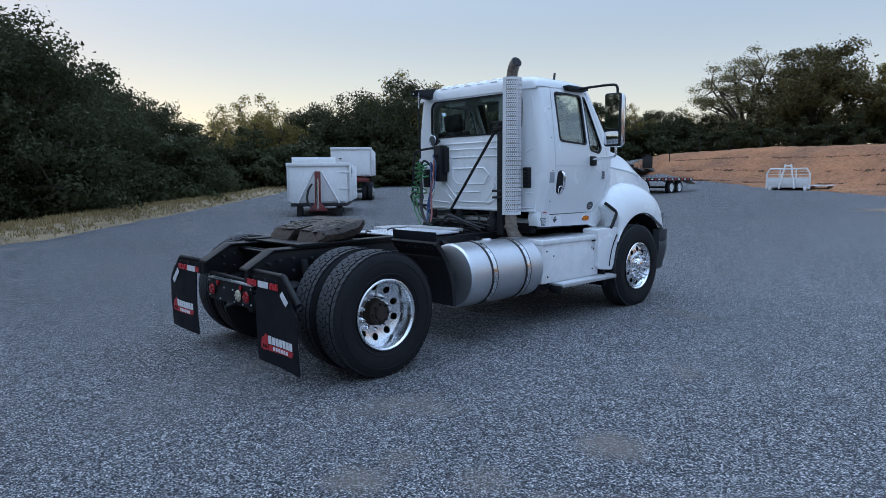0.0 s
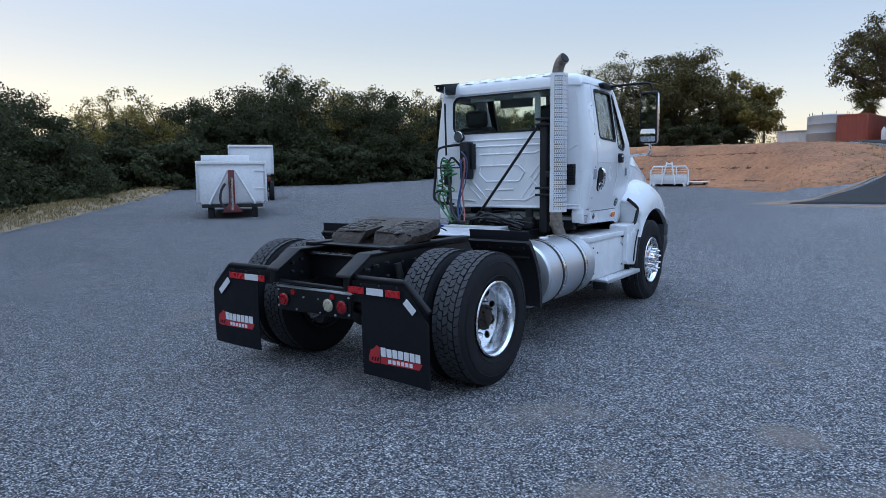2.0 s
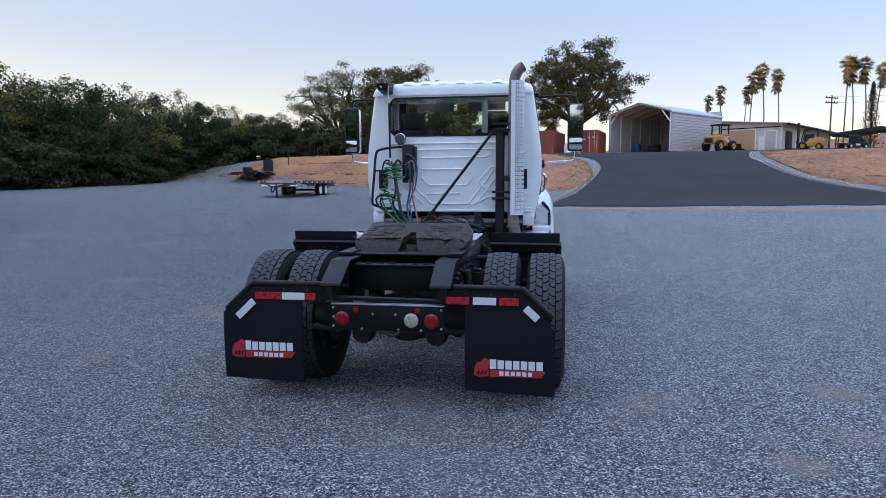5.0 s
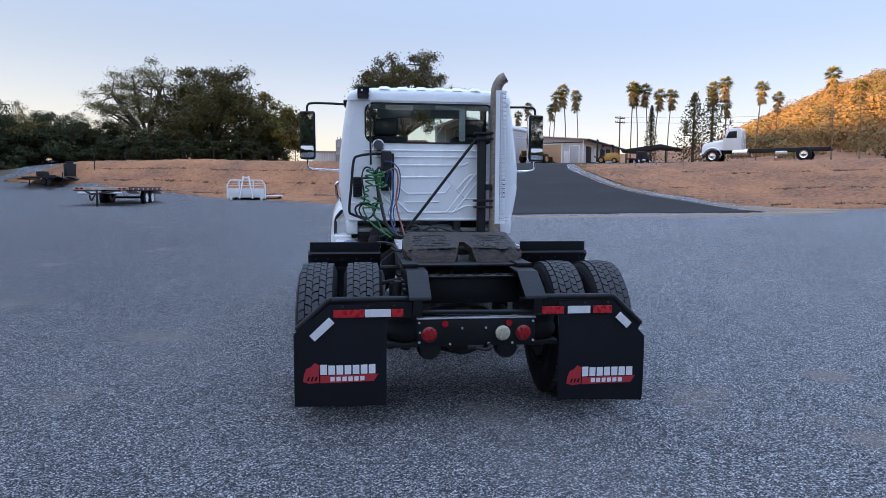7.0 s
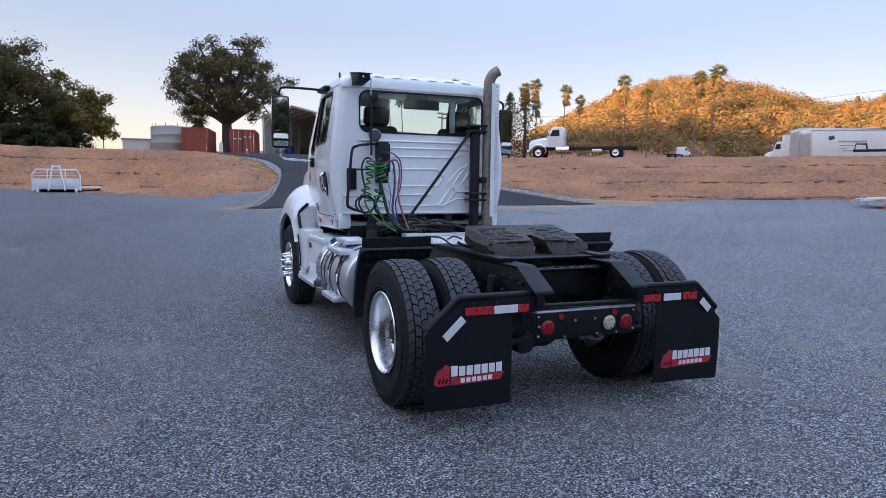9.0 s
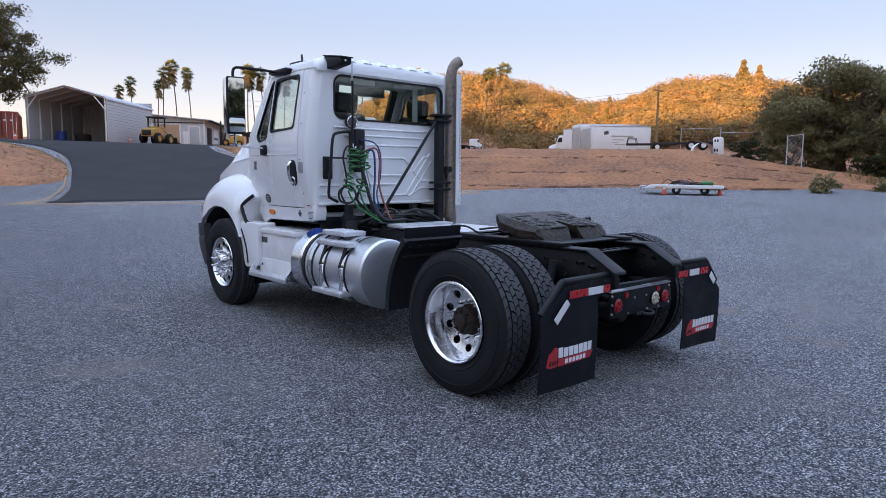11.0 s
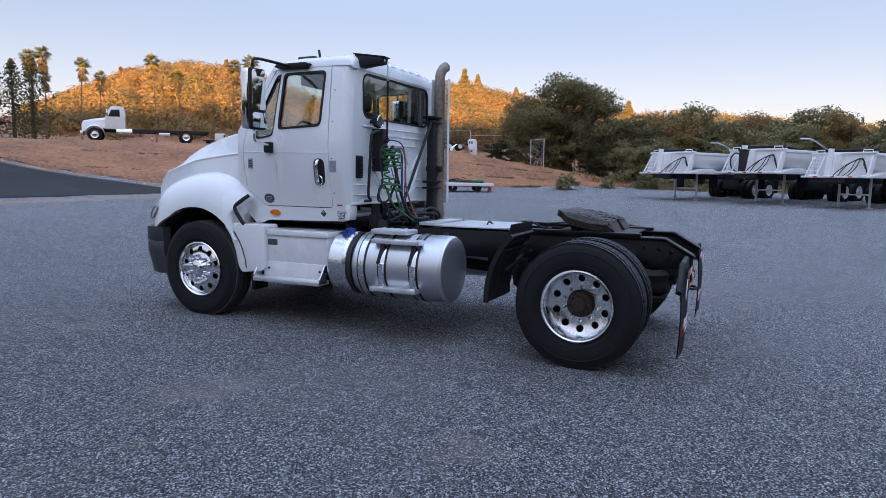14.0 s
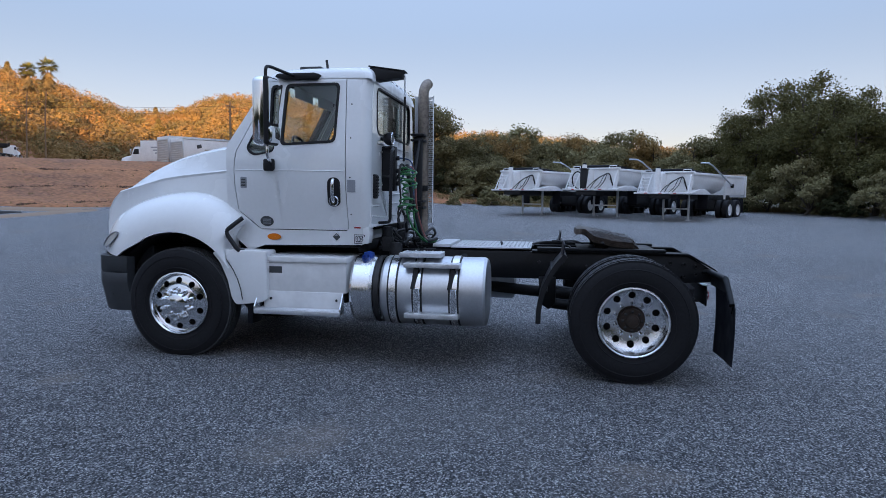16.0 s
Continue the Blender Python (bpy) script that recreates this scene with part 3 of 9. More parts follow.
def draped(low, high, nu, nv, lift, rough=0.0, wave=0.0):
    """A sheet laid on the ground between two lines."""
    low = [p.to_tuple()[:2] for p in smooth_path([(*p, 0) for p in low], 4)]
    high = [p.to_tuple()[:2] for p in smooth_path([(*p, 0) for p in high], 4)]
    bm = bmesh.new()
    rows = []
    for j in range(nv + 1):
        row = []
        for i in range(nu + 1):
            p = curve_at(low, i / nu).lerp(curve_at(high, i / nu), j / nv)
            if wave and j in (0, nv):
                p += Vector((noise.noise(Vector((p.x * 0.9, p.y * 0.9, 1))), noise.noise(Vector((p.x * 0.9, p.y * 0.9, 7))))) * wave
            edge = min(1.0, min(j, nv - j, i, nu - i) / 3)
            rough_z = abs(fuzz(p.x, p.y, 0.8, rough)) + fuzz(p.x, p.y, 2.5, rough * 0.4)
            row.append(bm.verts.new((p.x, p.y, gz(p.x, p.y) + (lift + edge * rough_z if edge else -0.10))))
        rows.append(row)
    for p, q in zip(rows, rows[1:]):
        for i in range(nu):
            bm.faces.new((p[i], p[i + 1], q[i + 1], q[i]))
    bmesh.ops.recalc_face_normals(bm, faces=bm.faces[:])
    if sum(f.normal.z for f in bm.faces) < 0:
        bmesh.ops.reverse_faces(bm, faces=bm.faces[:])
    return bm


PALE = mat("pale_dusty_gravel", (0.25, 0.175, 0.12), 0.95, var=0.2, scale=0.8, fine=9, bump=0.5)
RAMP_L = [(0.0, 21.9), (1.65, 25.4), (2.8, 29.7), (3.6, 33.5), (4.0, 37.3), (3.3, 41.7), (0.0, 44.5), (-3, 48)]
RAMP_R = [(17.3, 21.6), (15.7, 24.5), (14.1, 27.3), (13.35, 30.9), (13.4, 35.8), (13.9, 40.0), (17.0, 45), (30, 50)]
tagged(part("asphalt_ramp", draped(RAMP_L, RAMP_R, 60, 40, 0.06), ASPHALT, normals=False), "dark new asphalt ramp up to the terrace", "road", kind="structure")
tagged(part("ramp_edge", draped([(-0.8, 22.1), (1.45, 25.6), (2.64, 29.8), (3.45, 33.55), (3.87, 37.3)], RAMP_L[:5], 50, 4, 0.035, wave=0.15), PALE, normals=False), "pale dusty strip beside the ramp", "road edge", kind="structure")
tagged(part("ramp_edge", draped(RAMP_R[:6], [(22.5, 20.6), (15.9, 24.6), (14.3, 27.5), (13.6, 30.9), (13.6, 35.7), (14.1, 40.0)], 50, 4, 0.035, wave=0.12), PALE, normals=False), "pale dusty strip beside the ramp", "road edge", kind="structure")
tagged(part("ramp_edge", draped([(-1.6, 22.2), (4.5, 20.0), (12, 19.6), (22.5, 20.6)], [(0.0, 22.0), (4.5, 21.3), (12, 21.2), (17.5, 21.8)], 60, 4, 0.03, wave=0.2), PALE, normals=False), "pale dusty strip below the ramp", "road edge", kind="structure")
BANK_L = ([(-29, 51.2), (-25.5, 48.7), (-20.6, 45.1), (-13.5, 40.6), (-8, 36.6), (-4.5, 33.4), (-1.2, 30.2), (1.2, 28.0), (2.6, 29.0), (3.5, 33)], [(-29.2, 51.7), (-26.2, 51.9), (-23.5, 52.4), (-15, 48.6), (-9, 47.0), (-5, 45.8), (-1, 43.4), (1.0, 42.8), (2.4, 41.4), (3.4, 38.5)])
BANK_R = ([(14.1, 38), (13.9, 31.2), (14.6, 27.8), (16.2, 24.9), (18.7, 22.2), (22.2, 20.2), (26.6, 17.0), (30, 13.6), (33, 10.6), (37, 7.6), (41, 5)], [(15.0, 42.5), (16, 41), (18.5, 39.2), (21.5, 37.2), (25.2, 34.2), (29.6, 30), (35, 24.6), (38, 19), (39.3, 14), (41.5, 10.5), (44.5, 7)])
tagged(part("bank", draped(*BANK_L, 150, 26, 0.05, 0.16, 0.4), BANK, normals=False), "bare orange-brown earth bank with dry stubble", "bank", kind="structure")
tagged(part("bank", draped(*BANK_R, 170, 26, 0.05, 0.16, 0.4), BANK, normals=False), "bare orange-brown earth bank with dry stubble", "bank", kind="structure")


def berm_mesh():
    line = smooth_path([(*p, 0) for p in WEST], 12)
    rows = []
    for i, p in enumerate(line):
        d = line[min(i + 1, len(line) - 1)] - line[max(i - 1, 0)]
        out = Vector((-d.y, d.x, 0)).normalized()
        row = []
        for w, h in ((0.5, -0.08), (0.8, 0.05), (1.2, 0.12), (1.6, 0.20), (2.1, 0.24), (2.8, 0.18), (3.6, -0.1), (5.5, -0.9)):
            w2 = w + (noise.noise(p * 0.4) * 0.5 if w < 0.6 else 0)
            q = p + out * w2
            row.append(Vector((q.x, q.y, gz(q.x, q.y) + h * (1 + 0.4 * noise.noise(q * 0.3)) + (0.03 * noise.noise(q * 2.0) if w > 0 else 0) + (-0.02 if w < 0 else 0))))
        rows.append(row)
    return loft(rows)


tagged(part("berm", berm_mesh(), BERM), "low berm of dry yellow grass along the yard edge", "berm", kind="structure")


# ---- loose stones and dry grass ----
def scatter_mesh(name, pts, material, make, label, category):
    """Many small shapes in one mesh."""
    vs, fs = [], []
    for p in pts:
        v, f = make(p)
        o = len(vs)
        vs += v
        fs += [tuple(o + i for i in g) for g in f]
    me = bpy.data.meshes.new(name)
    me.from_pydata(vs, [], fs)
    me.materials.append(material)
    return tagged(new(name, me), label, category, kind="stuff")


srnd = random.Random(11)


def stone(p):
    x, y, s = p
    z = gz(x, y)
    a = srnd.uniform(0, 6.3)
    c, n = math.cos(a) * s, math.sin(a) * s
    h = s * srnd.uniform(0.5, 0.9)
    v = [(x + c, y + n, z), (x - n * 0.8, y + c * 0.8, z), (x - c * 1.1, y - n * 1.1, z), (x + n * 0.7, y - c * 0.7, z), (x + c * 0.4 - n * 0.2, y + n * 0.4 + c * 0.2, z + h), (x - c * 0.5 + n * 0.2, y - n * 0.4 - c * 0.2, z + h * 0.85)]
    return v, [(0, 1, 4), (1, 5, 4), (1, 2, 5), (2, 3, 5), (3, 4, 5), (3, 0, 4)]


STONE = mat("loose_stone", (0.07, 0.075, 0.085), 0.9, var=0.6, scale=3, fine=90, bump=0.2, island=1.0, tint=(0.24, 0.245, 0.255))
spots = []
for _ in range(30000):
    a, d = srnd.uniform(-180, 180), 1.3 + 10.5 * srnd.random() ** 0.7
    x, y = polar(a, d)
    spots.append((x, y + 0.5, srnd.choice((0.004, 0.005, 0.006, 0.006, 0.008, 0.010))))
scatter_mesh("gravel_stones", spots, STONE, stone, "loose grey crushed stones on the yard", "gravel")


def tuft(p):
    x, y, z, h = p
    v, f = [], []
    for _ in range(5):
        a, lean = srnd.uniform(0, 6.3), srnd.uniform(0.1, 0.6) * h
        w = 0.012 + 0.02 * h
        o = len(v)
        bx, by = x + srnd.uniform(-0.08, 0.08), y + srnd.uniform(-0.08, 0.08)
        v += [(bx - w * math.sin(a), by + w * math.cos(a), z - 0.02), (bx + w * math.sin(a), by - w * math.cos(a), z - 0.02), (bx + lean * math.cos(a), by + lean * math.sin(a), z + h * srnd.uniform(0.6, 1))]
        f.append((o, o + 1, o + 2))
    return v, f


tufts = []
wl_ = smooth_path([(*p, 0) for p in WEST], 12)
for _ in range(5200):
    i = srnd.randrange(len(wl_) - 1)
    p = wl_[i].lerp(wl_[i + 1], srnd.random())
    d = wl_[i + 1] - wl_[i]
    out = Vector((-d.y, d.x, 0)).normalized()
    w = 0.1 + 3.2 * srnd.random() ** 0.8
    q = p + out * w
    tufts.append((q.x, q.y, gz(q.x, q.y) + (0.1 + 0.2 * min(1, w) if w < 2.4 else 0.0), srnd.uniform(0.04, 0.16)))
for bank_ in (BANK_L, BANK_R):
    lo = [p.to_tuple()[:2] for p in smooth_path([(*p, 0) for p in bank_[0]], 4)]
    hi = [p.to_tuple()[:2] for p in smooth_path([(*p, 0) for p in bank_[1]], 4)]
    for _ in range(3000):
        t = srnd.random()
        p = curve_at(lo, t).lerp(curve_at(hi, t), srnd.uniform(0.02, 1.05))
        tufts.append((p.x, p.y, gz(p.x, p.y) + 0.05, srnd.uniform(0.03, 0.13)))
for _ in range(2600):
    a = srnd.uniform(-122, -76)
    x, y = polar(a, 38.5 + 1.5 * math.sin(a * 0.3) + srnd.uniform(0, 5))
    tufts.append((x, y, gz(x, y), srnd.uniform(0.1, 0.5)))
scatter_mesh("dry_grass", tufts, DRYGRASS, tuft, "sparse dry yellow grass tufts", "grass")

# ruts along the face of the bank: clods and dry stubble in broken contour lines
crnd = random.Random(77)
cv, cf = [], []
for frac, keep in ((0.14, 0.6), (0.40, 0.85), (0.68, 0.8)):
    az = -74.0
    while az < 23:
        az += crnd.uniform(0.012, 0.045)
        if (-38 < az < 4 if frac < 0.3 else abs(az + 12) < 16) or noise.noise(Vector((az * 0.35, frac * 9, 0))) > keep - 0.45:
            continue
        foot, crest = (float(np.interp(az, T_AZ, v)) for v in (T_FOOT, T_CREST))
        r = foot + (crest - foot) * (frac + 0.02 * math.sin(az * 0.4)) + crnd.uniform(-0.12, 0.12)
        x, y = polar(az, r)
        z, s = gz(x, y) + 0.05, crnd.uniform(0.03, 0.085)
        o = len(cv)
        for k in range(5):
            a = 1.2566 * k + crnd.uniform(-0.3, 0.3)
            cv.append((x + s * 1.6 * math.cos(a), y + s * math.sin(a), z - 0.05))
        cv.append((x + crnd.uniform(-s, s) * 0.4, y, z + s * crnd.uniform(0.5, 1.1)))
        cf += [(o + k, o + (k + 1) % 5, o + 5) for k in range(5)]
cme = bpy.data.meshes.new("bank_clods")
cme.from_pydata(cv, [], cf)
cme.materials.append(CLOD)
tagged(new("bank_clods", cme), "broken lines of dark clods along the bank", "soil", kind="stuff")


# ---- the tractor truck ----
truck = thing("tractor_truck", "white two-axle day cab tractor truck parked on gravel", "truck")
WB = 4.05          # wheelbase
HUB = 0.533        # wheel centre height


def xs(z):
    return float(np.interp(z, (1.02, 1.23, 1.40, 1.60, 1.85, 2.00, 2.30, 2.57, 2.63), (0.90, 0.93, 0.968, 1.0, 1.0, 0.985, 0.945, 0.905, 0.875)))


def skin(s, off=0.0):
    """The cab's side: (y, z) to a place on it, off metres outside of it."""
    return lambda y, z: Vector((s * (xs(z) - 0.06 * max(0.0, y - 2.95) + off), y, z))


REAR_Y = 2.28
# -- cab sides with door openings --
DOOR_GAP = soften([(2.477, 1.220), (3.334, 1.220), (3.543, 1.391), (3.573, 1.76), (3.553, 1.933), (3.174, 2.608), (2.502, 2.608)], 0.04)
CAB_SIDE = [(2.36, 1.095), (3.30, 1.075), (3.47, 1.02), (3.62, 1.16), (3.64, 1.45), (3.645, 1.985), (3.215, 2.635), (2.36, 2.635)]
MAIN_WIN = soften([(2.60, 2.02), (3.10, 1.995), (3.065, 2.53), (2.575, 2.535)], 0.05)
QUART_WIN = soften([(3.175, 1.935), (3.37, 1.90), (3.44, 1.965), (3.17, 2.50), (3.115, 2.525)], 0.04)
DOOR_REAR = [(2.485, 1.228), (3.10, 1.228), (3.14, 1.93), (3.092, 2.60), (2.51, 2.60)]
DOOR_FRONT = [(3.10, 1.228), (3.33, 1.228), (3.535, 1.395), (3.565, 1.76), (3.545, 1.93), (3.17, 2.60), (3.092, 2.60), (3.14, 1.93)]

cab = new("cab")
cab.parent = truck
cab["label"] = "white painted cab shell"
for s in (1, -1):
    part("cab_side", ring_panel(CAB_SIDE, DOOR_GAP, (2.95, 1.85), skin(s), skin(s, -0.045), k=2, n=60, mats=(0, 1)), [WHITE, INTERIOR], cab)


def corner_rows(s):
    rows = []
    for i in range(24):
        z = 1.25 + (2.60 - 1.25) * i / 23
        row = []
        for j in range(9):
            w = radians(90 * j / 8)
            row.append(Vector((s * (xs(z) - 0.11 + 0.11 * math.cos(w)), 2.36 - 0.08 * math.sin(w) - (0.03 if z < 0 else 0), z)))
        row += [p + Vector((-s * 0.03, 0.035, 0)) for p in row[::-1]]
        rows.append(row)
    return rows


for s in (1, -1):
    part("cab_corner", loft(corner_rows(s), closed=True, caps=True), WHITE, cab)
    part("sill", prism([(2.36, 1.10), (2.30, 1.11), (2.285, 1.20), (2.30, 1.26), (2.36, 1.26)], "x", *sorted((s * 0.80, s * 0.925))), WHITE, cab)

# -- rear wall with its window and pressed ribs --
REAR_OUT = [(-0.90, 1.275), (0.90, 1.275), (0.905, 1.7), (0.86, 2.42), (0.80, 2.62), (-0.80, 2.62), (-0.86, 2.42), (-0.905, 1.7)]
REAR_WIN = rounded(-0.71, 0.71, 2.11, 2.535, 0.095)


def rear(y):
    return lambda u, v: Vector((u, y, v))


rear_wall = part("rear_wall", ring_panel(REAR_OUT, REAR_WIN, (0, 2.32), rear(REAR_Y), rear(REAR_Y + 0.04), k=3, mats=(0, 1)), [WHITE, INTERIOR], truck, "white cab rear wall with pressed ribs")
part("rear_window", sheet(rounded(-0.712, 0.712, 2.108, 2.537, 0.095), (0, 2.32), rear(REAR_Y + 0.012), rear(REAR_Y + 0.016), k=1), GLASS, cab, "tinted rear window").visible_shadow = False
part("window_seal", ring_panel(rounded(-0.717, 0.717, 2.103, 2.542, 0.10), rounded(-0.700, 0.700, 2.120, 2.525, 0.085), (0, 2.32), rear(REAR_Y - 0.006), rear(REAR_Y + 0.02), k=1), PLASTIC, cab, "black rubber window surround")


def rib(pts, w=0.020, h=0.012):
    """A pressed rib on the rear wall along a line of (x, z)."""
    return tube([(u, REAR_Y + 0.006 - h * 0.6, v) for u, v in pts], w / 2, n=8)


RIBS = [[(-0.72, 2.025), (0.62, 2.03)], [(-0.60, 1.955), (0.56, 1.96)], [(-0.34, 1.865), (0.38, 1.87), (0.42, 1.90)],
        [(-0.34, 1.735), (0.16, 1.74), (0.24, 1.66), (0.17, 1.56), (-0.26, 1.555), (-0.35, 1.64), (-0.34, 1.735)],
        [(-0.28, 1.46), (0.10, 1.465)], [(-0.02, 1.345), (0.19, 1.35), (0.53, 1.80)], [(0.06, 1.345), (0.27, 1.35), (0.56, 1.72)],
        [(-0.62, 1.72), (-0.24, 1.35), (-0.03, 1.345)], [(-0.62, 1.62), (-0.33, 1.345)], [(0.30, 1.60), (0.44, 1.76), (0.56, 1.76)], [(0.30, 1.60), (0.40, 1.50), (0.58, 1.50)],
        [(0.22, 1.33), (0.40, 1.42), (0.58, 1.42)], [(-0.88, 1.45), (-0.66, 1.45)], [(-0.88, 1.36), (-0.40, 1.33)], [(0.66, 1.30), (0.89, 1.30)], [(0.78, 1.46), (0.86, 1.46)], [(0.64, 1.72), (0.74, 1.88), (0.86, 1.94)]]
for r in RIBS:
    part("pressed_rib", rib(r), WHITE, rear_wall)
part("lower_lip", block(-0.90, 0.90, REAR_Y - 0.01, REAR_Y + 0.05, 1.255, 1.285, 0.01), WHITE, rear_wall)
for s in (-1, 1):
    vent = part("air_vent", block(*sorted((s * 0.745, s * 0.845)), REAR_Y - 0.025, REAR_Y + 0.01, 1.515, 1.735, 0.01), PLASTIC, truck, "black louvred air vent")
    for i in range(7):
        part("slat", block(*sorted((s * 0.755, s * 0.835)), REAR_Y - 0.034, REAR_Y - 0.02, 1.535 + i * 0.028, 1.551 + i * 0.028, 0.003, 1), PLASTIC, vent)

# -- roof --


def roof_row(y, drop):
    row = []
    for u, z in ((-0.903, 2.585), (-0.893, 2.635), (-0.865, 2.672), (-0.80, 2.695), (-0.62, 2.711), (-0.3, 2.719), (0, 2.722), (0.3, 2.719), (0.62, 2.711), (0.80, 2.695), (0.865, 2.672), (0.893, 2.635), (0.903, 2.585)):
        row.append(Vector((u * (1 - 0.06 * max(0, y - 2.95)), y, z - drop * (z - 2.545) / 0.177) if z > 2.6 else Vector((u * (1 - 0.06 * max(0, y - 2.95)), y, z - drop * 0.2))))
    return row


roof_rows = [roof_row(y, d) for y, d in ((2.268, 0.16), (2.270, 0.12), (2.274, 0.085), (2.285, 0.05), (2.31, 0.02), (2.36, 0.004), (2.5, 0), (2.9, 0.0), (3.1, 0.012), (3.2, 0.035), (3.24, 0.06))]
roof = part("roof", loft(roof_rows), WHITE, truck, "white cab roof with shallow ribs")
for u in (-0.5, -0.3, -0.1, 0.1, 0.3, 0.5):
    part("roof_rib", loft([[Vector((u + du, y, z + dz)) for du, dz in ((-0.06, 0), (-0.04, 0.012), (0.04, 0.012), (0.06, 0))] for y, z in ((2.285, 2.672), (2.32, 2.708), (2.5, 2.717), (3.0, 2.714))]), WHITE, roof)
part("head_lining", block(-0.84, 0.84, 2.32, 3.16, 2.575, 2.60, 0.01), INTERIOR, cab)
part("rear_cap", prism([(2.285, 2.56), (2.285, 2.64), (2.32, 2.675), (2.36, 2.675), (2.36, 2.56)], "x", 0.66, 0.80, 0.015), WHITE, roof)

# -- windscreen --
WS = [(-0.80, 0.02), (0.80, 0.02), (0.73, 0.98), (-0.73, 0.98)]


def screen(off):
    def f(u, v):
        bow = 0.10 * (1 - (u / 0.85) ** 2)
        return Vector((u, 3.60 + bow - 0.40 * v + off, 1.97 + 0.66 * v + off * 0.6))
    return f


part("windscreen", sheet(soften(WS, 0.08), (0, 0.5), screen(0.0), screen(0.005), k=4), GLASS, cab, "clear windscreen").visible_shadow = False
part("windscreen_frame", ring_panel([(-0.87, -0.02), (0.87, -0.02), (0.80, 1.02), (-0.80, 1.02)], soften(WS, 0.08), (0, 0.5), screen(0.01), screen(-0.03), k=1), PLASTIC, cab)

# -- cab inside --
part("cab_floor", block(-0.86, 0.86, 2.34, 3.60, 1.13, 1.17, 0.01), INTERIOR, cab)
part("dashboard", prism([(3.18, 1.17), (3.18, 1.80), (3.25, 1.90), (3.42, 1.95), (3.60, 1.95), (3.60, 1.17)], "x", -0.85, 0.85, 0.03), INTERIOR, cab)
for sx in (-0.48, 0.48):
    seat = part("cab_seat", block(sx - 0.25, sx + 0.25, 2.52, 3.0, 1.45, 1.62, 0.05, 3), SEAT, truck, "dark cloth cab seat")
    part("seat_back", moved(block(-0.24, 0.24, -0.07, 0.07, 0, 0.62, 0.06, 3), pose(sx, 2.52, 1.58, 8)), SEAT, seat)
    part("headrest", moved(block(-0.14, 0.14, -0.05, 0.05, 0, 0.2, 0.05, 3), pose(sx, 2.44, 2.19, 6)), SEAT, seat)
    part("pedestal", block(sx - 0.18, sx + 0.18, 2.56, 2.95, 1.17, 1.46, 0.02), PLASTIC, seat)
wheel_ring = [(-0.48 + 0.21 * math.cos(a), 3.06 + 0.10 * math.sin(a), 1.92 + 0.185 * math.sin(a)) for a in [2 * math.pi * i / 28 for i in range(29)]]
part("steering_wheel", merged(tube(wheel_ring, 0.015, 8), tube([(-0.48, 3.06, 1.92), (-0.48, 3.24, 1.80)], 0.03, 8), tube([(-0.68, 3.06, 1.92), (-0.28, 3.06, 1.92)], 0.012, 6)), PLASTIC, cab)
for x0 in (-0.62, 0.02):
    part("sun_visor", block(x0 + 0.06, x0 + 0.52, 3.12, 3.14, 2.47, 2.58, 0.01), VISOR, cab, "pale folded sun visor")
part("cab_strap", block(0.33, 0.40, 2.33, 2.35, 2.14, 2.56, 0.01), VISOR, cab)
part("rear_shade", block(-0.50, -0.18, 2.325, 2.34, 2.47, 2.53, 0.006), VISOR, cab)
part("rear_shade", block(0.06, 0.40, 2.325, 2.34, 2.48, 2.54, 0.006), VISOR, cab)

